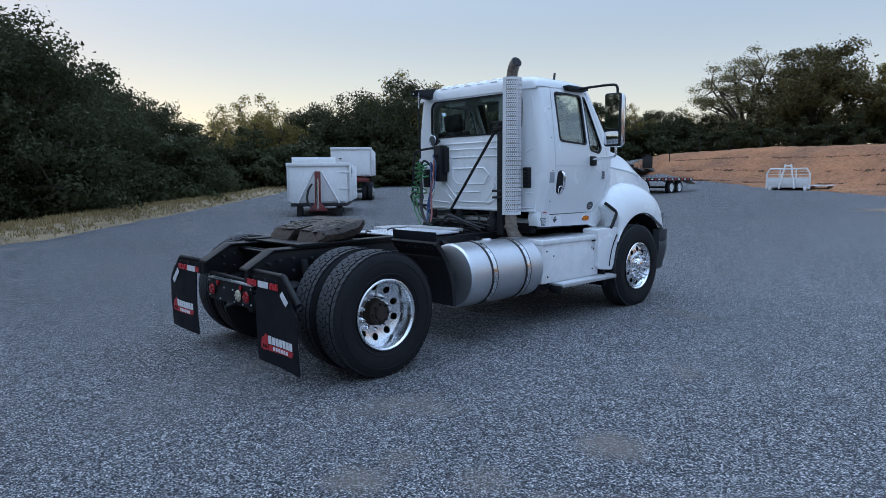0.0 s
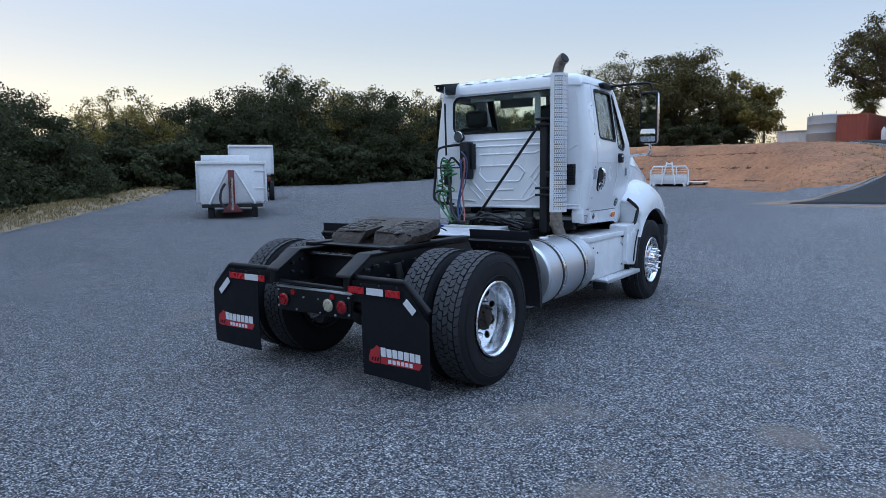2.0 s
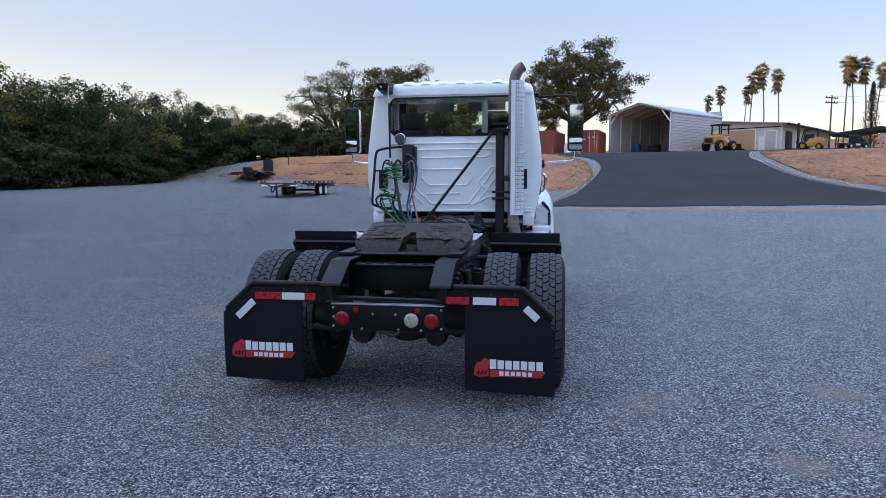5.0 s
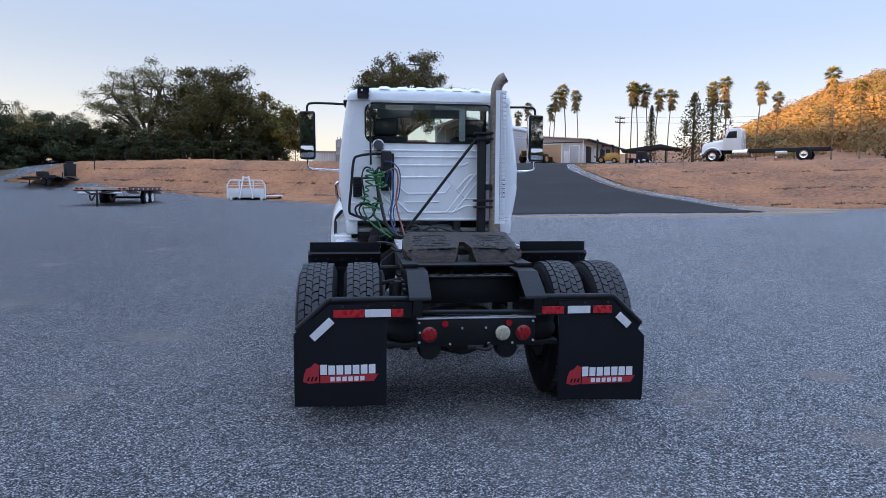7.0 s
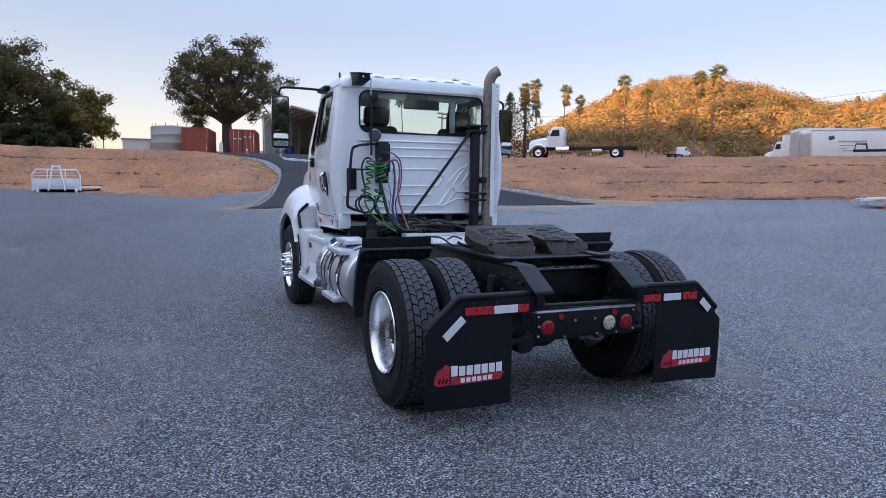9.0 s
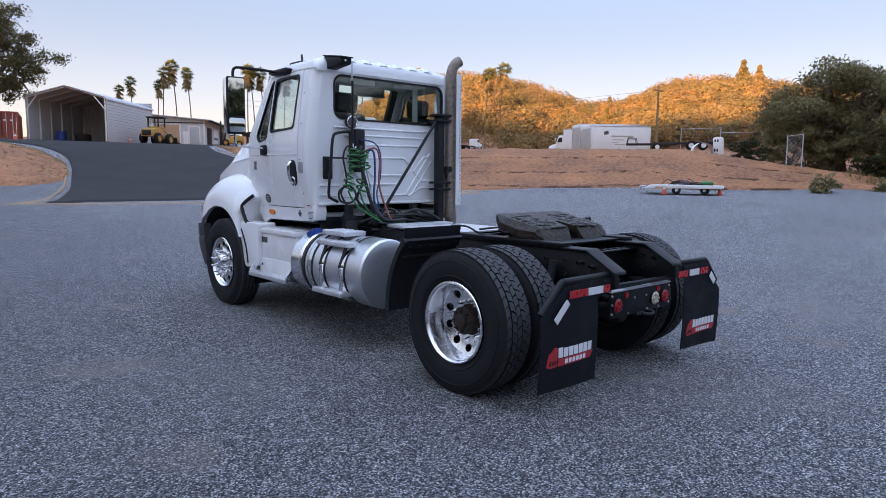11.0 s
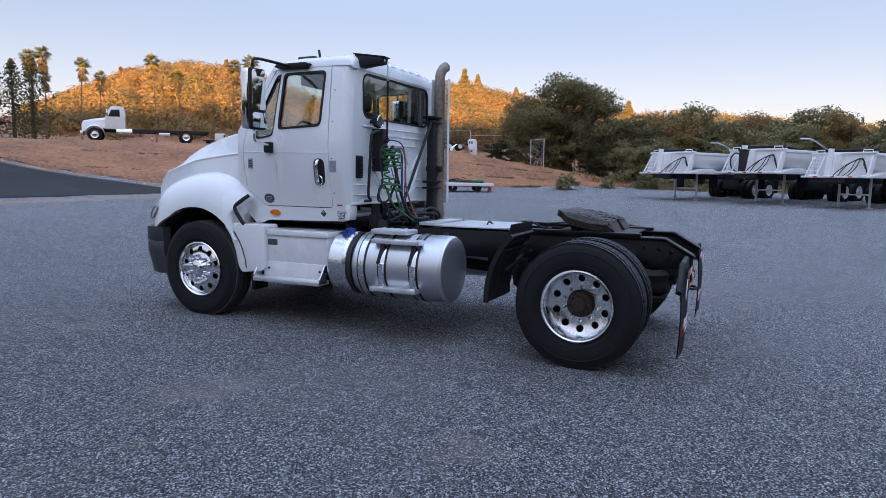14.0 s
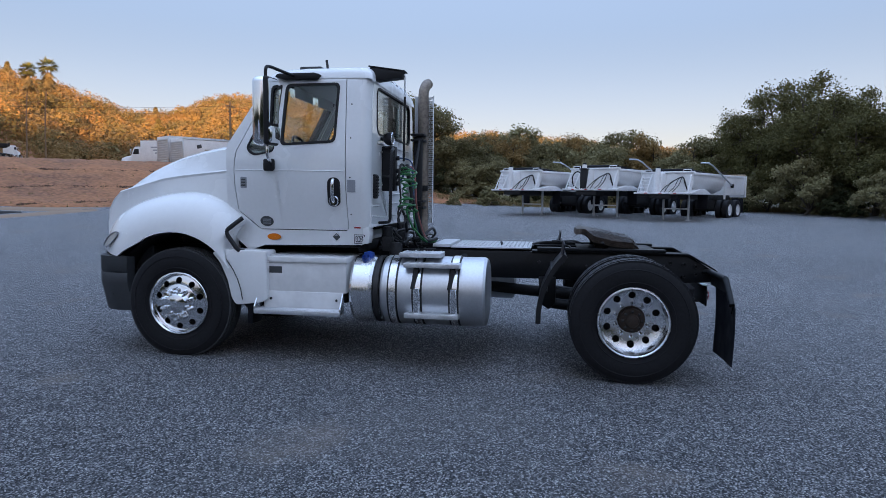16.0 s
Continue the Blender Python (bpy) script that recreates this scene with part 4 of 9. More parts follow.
# -- doors --
for s in (-1, 1):
    door = part("door", merged(ring_panel(DOOR_REAR, MAIN_WIN, (2.83, 2.27), skin(s), skin(s, -0.04), k=6, mats=(0, 1)),
                               ring_panel(DOOR_FRONT, QUART_WIN, (3.24, 2.12), skin(s), skin(s, -0.04), k=6, mats=(0, 1))), [WHITE, INTERIOR], truck, "white cab door")
    for nm, win, c in (("door_window", MAIN_WIN, (2.83, 2.27)), ("quarter_window", QUART_WIN, (3.24, 2.12))):
        w = part(nm, sheet(win, c, skin(s, -0.015), skin(s, -0.019), k=2), GLASS, door, "tinted side window")
        w.visible_shadow = False
        big = [(c[0] + (u - c[0]) * 1.05, c[1] + (v - c[1]) * 1.045) for u, v in win]
        small = [(c[0] + (u - c[0]) * 0.955, c[1] + (v - c[1]) * 0.96) for u, v in win]
        part("window_seal", ring_panel(big, small, c, skin(s, 0.005), skin(s, -0.02), k=1), PLASTIC, door, "black window surround")
    # pull handle in its recess
    part("handle_recess", sheet(rounded(2.545, 2.66, 1.44, 1.70, 0.05), (2.60, 1.57), skin(s, 0.004), skin(s, -0.02), k=2), PLASTIC, door, "black handle recess")
    part("door_handle", tube([skin(s, 0.012)(2.60, 1.68), skin(s, 0.04)(2.60, 1.65), skin(s, 0.045)(2.60, 1.56), skin(s, 0.035)(2.60, 1.50), skin(s, 0.012)(2.60, 1.48)], 0.016, 10, 4), CHROME, door, "chrome pull handle")
    part("handle_rim", tube([skin(s, 0.008)(u, v) for u, v in [*rounded(2.565, 2.64, 1.45, 1.53, 0.035), (2.64, 1.47)]], 0.007, 6), CHROME, door)
    part("lock", lathe([(0, 0.0), (0.0, 0.018), (0.01, 0.018), (0.01, 0)], "x", skin(s, 0.02 if s > 0 else 0.03)(2.60, 1.475), 14), CHROME, door)
    # body line of the door, grab and badges
    part("body_line", tube([skin(s, -0.002)(y, 1.765 - 0.01 * (3.5 - y)) for y in np.linspace(2.50, 3.56, 12)], 0.006, 6), WHITE, door)
    part("badge", sheet(rounded(3.44, 3.50, 1.60, 1.70, 0.008), (3.47, 1.65), skin(s, 0.005), skin(s, -0.002), k=1), GREYSTICK, door, "small grey badge")
    for i in range(3):
        part("badge_bar", sheet([(3.45, 1.618 + i * 0.026), (3.49, 1.618 + i * 0.026), (3.49, 1.632 + i * 0.026), (3.45, 1.632 + i * 0.026)], (3.47, 1.625 + i * 0.026), skin(s, 0.009), skin(s, 0.003), k=1), DARKSTICK, door)
    part("emblem", sheet([(3.265 + 0.066 * math.cos(a), 1.298 + 0.047 * math.sin(a)) for a in [2 * math.pi * i / 24 for i in range(24)]], (3.265, 1.298), skin(s, 0.004), skin(s, -0.002), k=1), DARKSTICK, door, "dark oval sticker")
    for z in (1.275, 1.295, 1.312):
        part("emblem_bar", sheet([(3.225, z), (3.305, z), (3.305, z + 0.008), (3.225, z + 0.008)], (3.265, z + 0.004), skin(s, 0.0075), skin(s, 0.002), k=1), GREYSTICK, door)
    part("door_seam_cover", sheet([(2.40, 1.57), (2.475, 1.57), (2.475, 1.68), (2.40, 1.68)], (2.44, 1.62), skin(s, 0.004), skin(s, -0.002), k=1), GREYSTICK, cab, "grey patch")
    for z in (1.37, 1.63 + 0.07, 2.05, 2.35):
        part("rivet", lathe([(0, 0.007), (0.004 * s, 0.006), (0.005 * s, 0)], "x", skin(s)(2.45, z), 8), PLASTIC, cab)
    part("warning_strip", sheet([(2.37, 1.245), (2.43, 1.245), (2.43, 1.258), (2.37, 1.258)], (2.40, 1.251), skin(s, 0.004), skin(s, -0.002), k=1), REDPRINT, cab, "small red label")
    lamp = part("side_marker", sheet([(3.20 + 0.065 * math.cos(a), 1.155 + 0.03 * math.sin(a)) for a in [2 * math.pi * i / 20 for i in range(20)]], (3.20, 1.155), skin(s, 0.022), skin(s, -0.005), k=2), AMBER, truck, "amber side marker lamp")
    part("marker_rim", tube([skin(s, 0.004)(3.20 + 0.07 * math.cos(a), 1.155 + 0.034 * math.sin(a)) for a in [2 * math.pi * i / 20 for i in range(21)]], 0.005, 6), WHITE_OLD, lamp)
    dm = part("diamond_sticker", sheet([(2.565, 1.165), (2.60, 1.20), (2.635, 1.165), (2.60, 1.13)], (2.60, 1.165), skin(s, 0.004), skin(s, -0.002), k=1), DARKSTICK, truck, "small dark diamond sticker")
    part("diamond_face", sheet([(2.58, 1.172), (2.60, 1.192), (2.62, 1.172)], (2.60, 1.178), skin(s, 0.007), skin(s, 0.002), k=1), GREYSTICK, dm)
    # mirror on two arms
    mir = part("mirror", moved(block(-0.090, 0.090, -0.065, 0.07, -0.285, 0.285, 0.05, 4), pose(s * 1.385, 3.065 - s * 0.015, 2.235, 0, 0, s * 8)), CHROME, truck, "tall chrome door mirror")
    part("mirror_rear_shell", moved(block(-0.092, 0.092, -0.03, 0.022, -0.282, 0.282, 0.03, 3), pose(s * 1.385, 3.003 - s * 0.015, 2.235, 0, 0, s * 8)), PLASTIC, mir, "black mirror rim")
    part("mirror_glass", moved(sheet(rounded(-0.078, 0.078, -0.10, 0.265, 0.02), (0, 0.08), lambda u, v: Vector((u, -0.034, v)), lambda u, v: Vector((u, -0.02, v)), k=1), pose(s * 1.385, 3.003 - s * 0.015, 2.235, 0, 0, s * 8)), MIRROR, mir, "flat mirror glass")
    part("convex_glass", moved(sheet(rounded(-0.078, 0.078, -0.262, -0.125, 0.02), (0, -0.19), lambda u, v: Vector((u, -0.05 + 1.2 * (u * u + (v + 0.19) ** 2), v)), lambda u, v: Vector((u, -0.02, v)), k=4), pose(s * 1.385, 3.003 - s * 0.015, 2.235, 0, 0, s * 8)), MIRROR, mir, "small convex mirror glass")
    part("upper_arm", tube([(s * 0.91, 2.98, 2.60), (s * 1.10, 3.02, 2.612), (s * 1.33, 3.05, 2.615), (s * 1.385, 3.055, 2.585), (s * 1.39, 3.055, 2.51)], 0.014, 10, 5), PLASTIC, mir)
    part("lower_arm", tube([(s * 1.0, 3.19, 1.83), (s * 1.10, 3.15, 1.83), (s * 1.33, 3.06, 1.84), (s * 1.385, 3.05, 1.87), (s * 1.385, 3.05, 1.96)], 0.013, 10, 5), CHROME, mir)
    part("arm_foot", moved(block(-0.03, 0.03, -0.05, 0.05, -0.055, 0.055, 0.02, 3), pose(s * 0.995, 3.21, 1.81)), PLASTIC, mir)
    part("roof_bracket", prism([(2.74, 2.615), (2.78, 2.57), (3.08, 2.575), (3.17, 2.60), (3.14, 2.63), (2.8, 2.632)], "x", *sorted((s * 0.865, s * 0.955)), 0.012), PLASTIC, mir, "black mirror arm bracket")
# number plate of the payload class on the sill
for s in (-1, 1):
    sg = part("sill_sign", sheet(rounded(2.335, 2.435, 1.105, 1.19, 0.004), (2.385, 1.147), skin(s, 0.004), skin(s, -0.004), k=1), DARKSTICK, truck, "small sign reading 80")
    part("sign_face", sheet([(2.342, 1.112), (2.428, 1.112), (2.428, 1.183), (2.342, 1.183)], (2.385, 1.147), skin(s, 0.0065), skin(s, 0.0), k=1), WHITEPRINT, sg)
    part("sign_field", sheet([(2.350, 1.120), (2.420, 1.120), (2.420, 1.175), (2.350, 1.175)], (2.385, 1.147), skin(s, 0.0085), skin(s, 0.002), k=1), DARKSTICK, sg)
    cu = bpy.data.curves.new("digits", "FONT")
    cu.body, cu.size, cu.extrude, cu.align_x, cu.align_y = "80", 0.062, 0.001, "CENTER", "CENTER"
    tmp = bpy.data.objects.new("digits", cu)
    me = bpy.data.meshes.new_from_object(tmp)
    me.name = "digits"
    me.materials.append(WHITEPRINT)
    bpy.data.objects.remove(tmp)
    dg = new("digits", me)
    dg.parent = sg
    dg.matrix_basis = Matrix.Translation(skin(s, 0.011)(2.385, 1.147)) @ pose(0, 0, 0, 90, 0, s * 90)

# -- hood, nose and fenders --
HOOD_Y = (3.60, 3.75, 3.95, 4.15, 4.35, 4.55, 4.72, 4.86, 4.95, 5.00, 5.02)
HOOD_TOP = (2.03, 2.01, 1.972, 1.925, 1.862, 1.782, 1.695, 1.60, 1.52, 1.43, 1.30)
rows = []
for y, zt in zip(HOOD_Y, HOOD_TOP):
    f = (y - 3.6) / 1.42
    wt_, wc = 0.835 - 0.22 * f ** 2, 0.90 - 0.16 * f ** 2
    zc = min(zt - 0.05, 1.765 - 0.10 * max(0, (y - 3.6)) - 0.16 * max(0, y - 4.3))
    zl = 1.0 if abs(y - 4.08) > 0.6 else max(1.0, 0.54 + math.sqrt(0.65 ** 2 - (y - 4.08) ** 2))
    half = [(0, zt + 0.015), (0.35 * wt_, zt + 0.012), (0.7 * wt_, zt), (0.9 * wt_, zt - 0.02), (wt_, zt - 0.055), (wc - 0.012, zc + 0.012), (wc, zc), (wc - 0.008, zc - 0.02), (wc + 0.02 * (1 - f), (zc + zl) / 2 + 0.1), (wc + 0.03 * (1 - f), zl)]
    rows.append([Vector((-u, y, z)) for u, z in half[::-1]] + [Vector((u, y, z)) for u, z in half[1:]])
hood = part("hood", loft(rows, caps=False), WHITE, truck, "white sloping hood", angle=28)
part("hood_nose", prism([(4.99, 0.95), (5.03, 0.95), (5.035, 1.3), (5.0, 1.42)], "x", -0.60, 0.60, 0.01), GREYPL, hood)
part("cowl", prism([(3.50, 1.90), (3.66, 1.955), (3.66, 1.99), (3.55, 1.985)], "x", -0.86, 0.86, 0.01), PLASTIC, hood)
CREST = [(4.96, 0.99), (4.93, 1.12), (4.84, 1.27), (4.70, 1.385), (4.50, 1.475), (4.28, 1.535), (4.05, 1.56), (3.85, 1.545), (3.68, 1.48), (3.56, 1.395), (3.47, 1.30), (3.55, 1.215), (3.60, 1.12), (3.62, 1.03)]
ARCH = []
for i in range(len(CREST)):
    a = radians(38 + (180 - 38 - 30) * i / (len(CREST) - 1))
    ARCH.append((4.09 + 0.62 * math.cos(a) * 1.02, 0.545 + 0.645 * math.sin(a)))
ARCH[0], ARCH[1] = (4.66, 0.955), (4.60, 1.0)
crest, arch = smooth_path([(0, *p) for p in CREST], 4), smooth_path([(0, *p) for p in ARCH], 4)
for s in (-1, 1):
    rows = []
    for c, a in zip(crest, arch):
        row = [Vector((s * 0.80, c.y, c.z - 0.10))]
        for j in range(9):
            w = radians(90 * j / 8)
            p = c + (a - c) * (1 - math.cos(w)) * 1.0
            out_ = 0.29 * (1 - 0.75 * max(0.0, (p.y - 4.5) / 0.46) ** 2)
            row.append(Vector((s * (0.86 + out_ * math.sin(w)), p.y, p.z)))
        out_ = 0.29 * (1 - 0.75 * max(0.0, (a.y - 4.5) / 0.46) ** 2)
        row += [Vector((s * (0.855 + out_), a.y, a.z)), Vector((s * (0.81 + out_), a.y, a.z + 0.004))]
        rows.append(row)
    fender = part("fender", loft(rows), WHITE, truck, "white front wheel fender", angle=50)
    part("wheel_well", loft([[Vector((s * u, 4.08 + 0.65 * math.cos(radians(5 + 170 * k / 20)), 0.53 + 0.65 * math.sin(radians(5 + 170 * k / 20)))) for u in (0.5, 0.8, 1.11)] for k in range(21)]), PLASTIC, fender)
    part("flare_rubber", tube([(s * 1.0, 3.47, 1.325), (s * 1.06, 3.535, 1.26), (s * 1.085, 3.585, 1.20), (s * 1.09, 3.53, 1.11), (s * 1.085, 3.47, 1.035), (s * 1.03, 3.44, 1.02)], 0.02, 8, 4), PLASTIC, fender, "black rubber seal behind fender")
    skirt_out = soften([(3.20, 1.035), (3.20, 0.60), (3.25, 0.565), (3.50, 0.535), (3.545, 0.60), (3.58, 0.76), (3.65, 0.92), (3.73, 1.01), (3.62, 1.04)], 0.03)
    skirt = part("fender_skirt", prism(skirt_out, "x", *sorted((s * 0.88, s * 1.095)), 0.018, 3), WHITE, truck, "white panel behind front wheel")
    part("mud_guard", block(*sorted((s * 0.86, s * 1.07)), 3.35, 3.40, 0.36, 0.60, 0.008), FLAP, skirt, "black rubber splash guard")
    # headlamp
    hl = part("headlamp", sheet([(4.775 + 0.10 * math.cos(a) - 0.03 * math.sin(a), 1.105 + 0.055 * math.sin(a) - 0.05 * math.cos(a)) for a in [2 * math.pi * i / 24 for i in range(24)]], (4.775, 1.105), lambda u, v: Vector((s * (1.105 - 0.9 * max(0.0, u - 4.62) ** 1.6), u, v)), lambda u, v: Vector((s * 0.9, u, v)), k=3), LAMP, truck, "clear swept-back headlamp")
    part("lamp_rim", tube([(s * (1.108 - 0.9 * max(0, u - 4.62) ** 1.6), u, v) for u, v in [(4.775 + 0.104 * math.cos(a) - 0.03 * math.sin(a), 1.105 + 0.058 * math.sin(a) - 0.05 * math.cos(a)) for a in [2 * math.pi * i / 24 for i in range(25)]]], 0.006, 6), GREYSTICK, hl)
bump_rows = []
for x, yb in ((-1.13, 4.56), (-1.135, 4.70), (-1.09, 4.84), (-0.98, 4.94), (-0.8, 5.02), (0, 5.08), (0.8, 5.02), (0.98, 4.94), (1.09, 4.84), (1.135, 4.70), (1.13, 4.56)):
    bump_rows.append([Vector((x, yb, z)) + Vector((-0.05 * (x / 1.13) * max(0.0, (0.7 - z) / 0.26) - (0.012 * x / 1.13 if 0.79 < z < 0.81 else 0), -0.03 * max(0.0, (0.7 - z) / 0.26), 0)) for z in (0.44, 0.47, 0.56, 0.70, 0.785, 0.80, 0.815, 0.93, 0.955)] + [Vector((x * 0.93, yb - 0.06 * (1 - abs(x) / 2), z)) for z in (0.955, 0.44)])
bumper = part("bumper", loft(bump_rows, closed=True, caps=True), GREYPL, truck, "dark grey plastic front bumper")
part("nose_fill", block(-0.86, 0.86, 4.45, 4.98, 0.80, 1.05, 0.03), GREYPL, bumper)

# -- roof fittings --
work_light = part("rear_spot_box", prism([(2.02, 2.655), (2.035, 2.60), (2.31, 2.572), (2.33, 2.66), (2.325, 2.70)], "x", -0.79, -0.67, 0.008), PLASTIC, truck, "black open lamp housing on roof corner")
part("box_lid", moved(block(-0.066, 0.066, -0.17, 0.17, -0.006, 0.006, 0.004), pose(-0.73, 2.172, 2.684, 8.4)), PLASTIC, work_light)
part("box_bolt", lathe([(0, 0), (0, 0.011), (0.008, 0.011), (0.008, 0)], "y", (-0.745, 2.015, 2.63), 10), ALU_DULL, work_light)
horn = part("roof_lamp_block", block(-0.80, -0.72, 2.78, 2.99, 2.67, 2.715, 0.012), GREYPL, truck, "grey roof clearance lamp")
part("lamp_foot", block(-0.78, -0.74, 2.80, 2.97, 2.64, 2.675, 0.005), PLASTIC, horn)
for x in (-0.80, 0.80):
    part("antenna_stub", tube([(x, 2.72, 2.63), (x, 2.72, 2.70), (x, 2.73, 2.765)], 0.012, 8), GREYPL, truck, "short grey aerial on roof")
tender = part("hose_hanger", tube([(-0.66, 2.03, 2.45), (-0.655, 2.04, 1.86)], 0.011, 8), PLASTIC, truck, "black spring hose hanger")
for i in range(9):
    z = 2.62 - i * 0.02
    part("chain_link", tube([(-0.665 + 0.008 * math.cos(a) * (i % 2), 2.03 + 0.008 * math.cos(a) * ((i + 1) % 2), z + 0.014 * math.sin(a)) for a in [2 * math.pi * j / 10 for j in range(11)]], 0.003, 5), ALU_DULL, tender)
part("hook", tube([(-0.655, 2.04, 1.86), (-0.65, 2.03, 1.82), (-0.63, 2.03, 1.80), (-0.62, 2.04, 1.83)], 0.006, 6, 4), ALU_DULL, tender)

# -- fittings on the rear wall --
wl = part("round_work_lamp", lathe([(2.17, 0), (2.168, 0.045), (2.17, 0.062), (2.19, 0.066), (2.23, 0.05), (2.255, 0.02), (2.28, 0.016)], "y", (-0.571, 0, 2.075), 26), PLASTIC, truck, "round black work lamp on cab rear")
part("lamp_lens", lathe([(2.165, 0), (2.162, 0.03), (2.166, 0.05), (2.172, 0.052)], "y", (-0.571, 0, 2.075), 26), DARKSTICK, wl, "dark lamp glass")
part("lamp_ring", tube([(-0.571 + 0.055 * math.cos(a), 2.166, 2.075 + 0.055 * math.sin(a)) for a in [2 * math.pi * i / 24 for i in range(25)]], 0.007, 6), CHROME, wl, "bright lamp ring")
vb = part("valve_box", block(-0.545, -0.43, 2.15, 2.28, 1.585, 2.01, 0.012), PLASTIC, truck, "black connector box on cab rear")
for z in (1.66, 1.78, 1.90):
    part("box_socket", lathe([(0, 0), (0, 0.022), (0.03, 0.022), (0.03, 0)], "y", (-0.49, 2.12, z), 14), CAST, vb)
part("box_bracket", block(-0.43, -0.40, 2.20, 2.28, 1.70, 1.99, 0.004), PLASTIC, vb)
bar = part("hose_guard_rail", tube([(-0.55, 2.24, 1.985), (-0.62, 2.15, 1.98), (-0.78, 2.12, 1.955), (-0.835, 2.11, 1.90), (-0.86, 2.11, 1.65), (-0.885, 2.11, 1.38), (-0.85, 2.12, 1.33), (-0.76, 2.16, 1.30), (-0.70, 2.26, 1.29)], 0.014, 10, 5), PLASTIC, truck, "bent black tube rail for hoses")
part("rail_tie", tube([(-0.865, 2.11, 1.72), (-0.70, 2.15, 1.72), (-0.58, 2.26, 1.72)], 0.009, 8), PLASTIC, bar)

# -- exhaust stack --
stack = part("exhaust_pipe", merged(tube([(0.70, 2.12, 1.16), (0.70, 2.12, 2.62)], 0.060, 20), tube([(0.70, 2.12, 2.60), (0.703, 2.12, 2.67), (0.718, 2.115, 2.73), (0.752, 2.10, 2.785), (0.795, 2.085, 2.81)], 0.058, 20, 4)), STEEL, truck, "heat-stained exhaust stack with curved tip", angle=60)
part("pipe_mouth", tube([(0.782, 2.09, 2.803), (0.799, 2.084, 2.813)], 0.052, 20), CAST, stack)
part("lower_elbow", tube([(0.70, 2.12, 1.20), (0.705, 2.12, 1.10), (0.72, 2.14, 1.03), (0.70, 2.25, 0.95), (0.62, 2.45, 0.90)], 0.065, 18, 5), STEEL, stack)
part("pipe_clamp", lathe([(1.09, 0.068), (1.09, 0.076), (1.12, 0.076), (1.12, 0.068)], "z", (0.702, 2.12, 0), 20), STEEL, stack)
cells = bmesh.new()
NC, NR, GR = 11, 62, 0.108
for i in range(NC + 6):
    a0, a1 = radians(-105 + 205 * i / (NC + 6)), radians(-105 + 205 * (i + 1) / (NC + 6))
    for j in range(NR):
        z0, z1 = 1.235 + 1.425 * j / NR, 1.235 + 1.425 * (j + 1) / NR

        def at(u, v):
            a = a0 + (a1 - a0) * u
            return cells.verts.new((0.705 + GR * math.cos(a), 2.11 + GR * math.sin(a), z0 + (z1 - z0) * v))
        o = [at(0, 0), at(1, 0), at(1, 1), at(0, 1)]
        hole = 2 <= i <= NC and 1 <= j < NR - 1
        if not hole:
            cells.faces.new(o)
            continue
        sh = 0.5 if j % 2 else 0.0
        q = [at(0.10, 0.2), at(0.90, 0.2), at(0.90, 0.84), at(0.10, 0.84)] if not sh else [at(0.01, 0.2), at(0.40, 0.2), at(0.40, 0.84), at(0.01, 0.84)]
        for k in range(4):
            cells.faces.new((o[k], o[(k + 1) % 4], q[(k + 1) % 4], q[k]))
        if sh:
            p = [at(0.60, 0.2), at(0.99, 0.2), at(0.99, 0.84), at(0.60, 0.84)]
            mid = [q[1], p[0], p[3], q[2]]
            cells.faces.new(mid)
bmesh.ops.remove_doubles(cells, verts=cells.verts[:], dist=0.0004)
part("heat_guard", cells, GUARD, stack, "perforated aluminium heat guard")
post = part("exhaust_post", block(0.505, 0.60, 2.10, 2.19, 1.0, 2.20, 0.025, 3), PLASTIC, truck, "black exhaust support post behind cab")
for z in (1.40, 1.47, 2.14, 2.20):
    part("bracket", block(0.47, 0.70, 2.07, 2.22, z, z + 0.025, 0.006), PLASTIC, post)
part("post_clamp", block(0.60, 0.66, 2.05, 2.24, 1.60, 1.66, 0.006), PLASTIC, post)
part("diagonal_brace", tube([(0.50, 2.12, 2.165), (-0.36, 2.10, 1.05)], 0.016, 10), PLASTIC, truck, "black diagonal brace across cab rear")

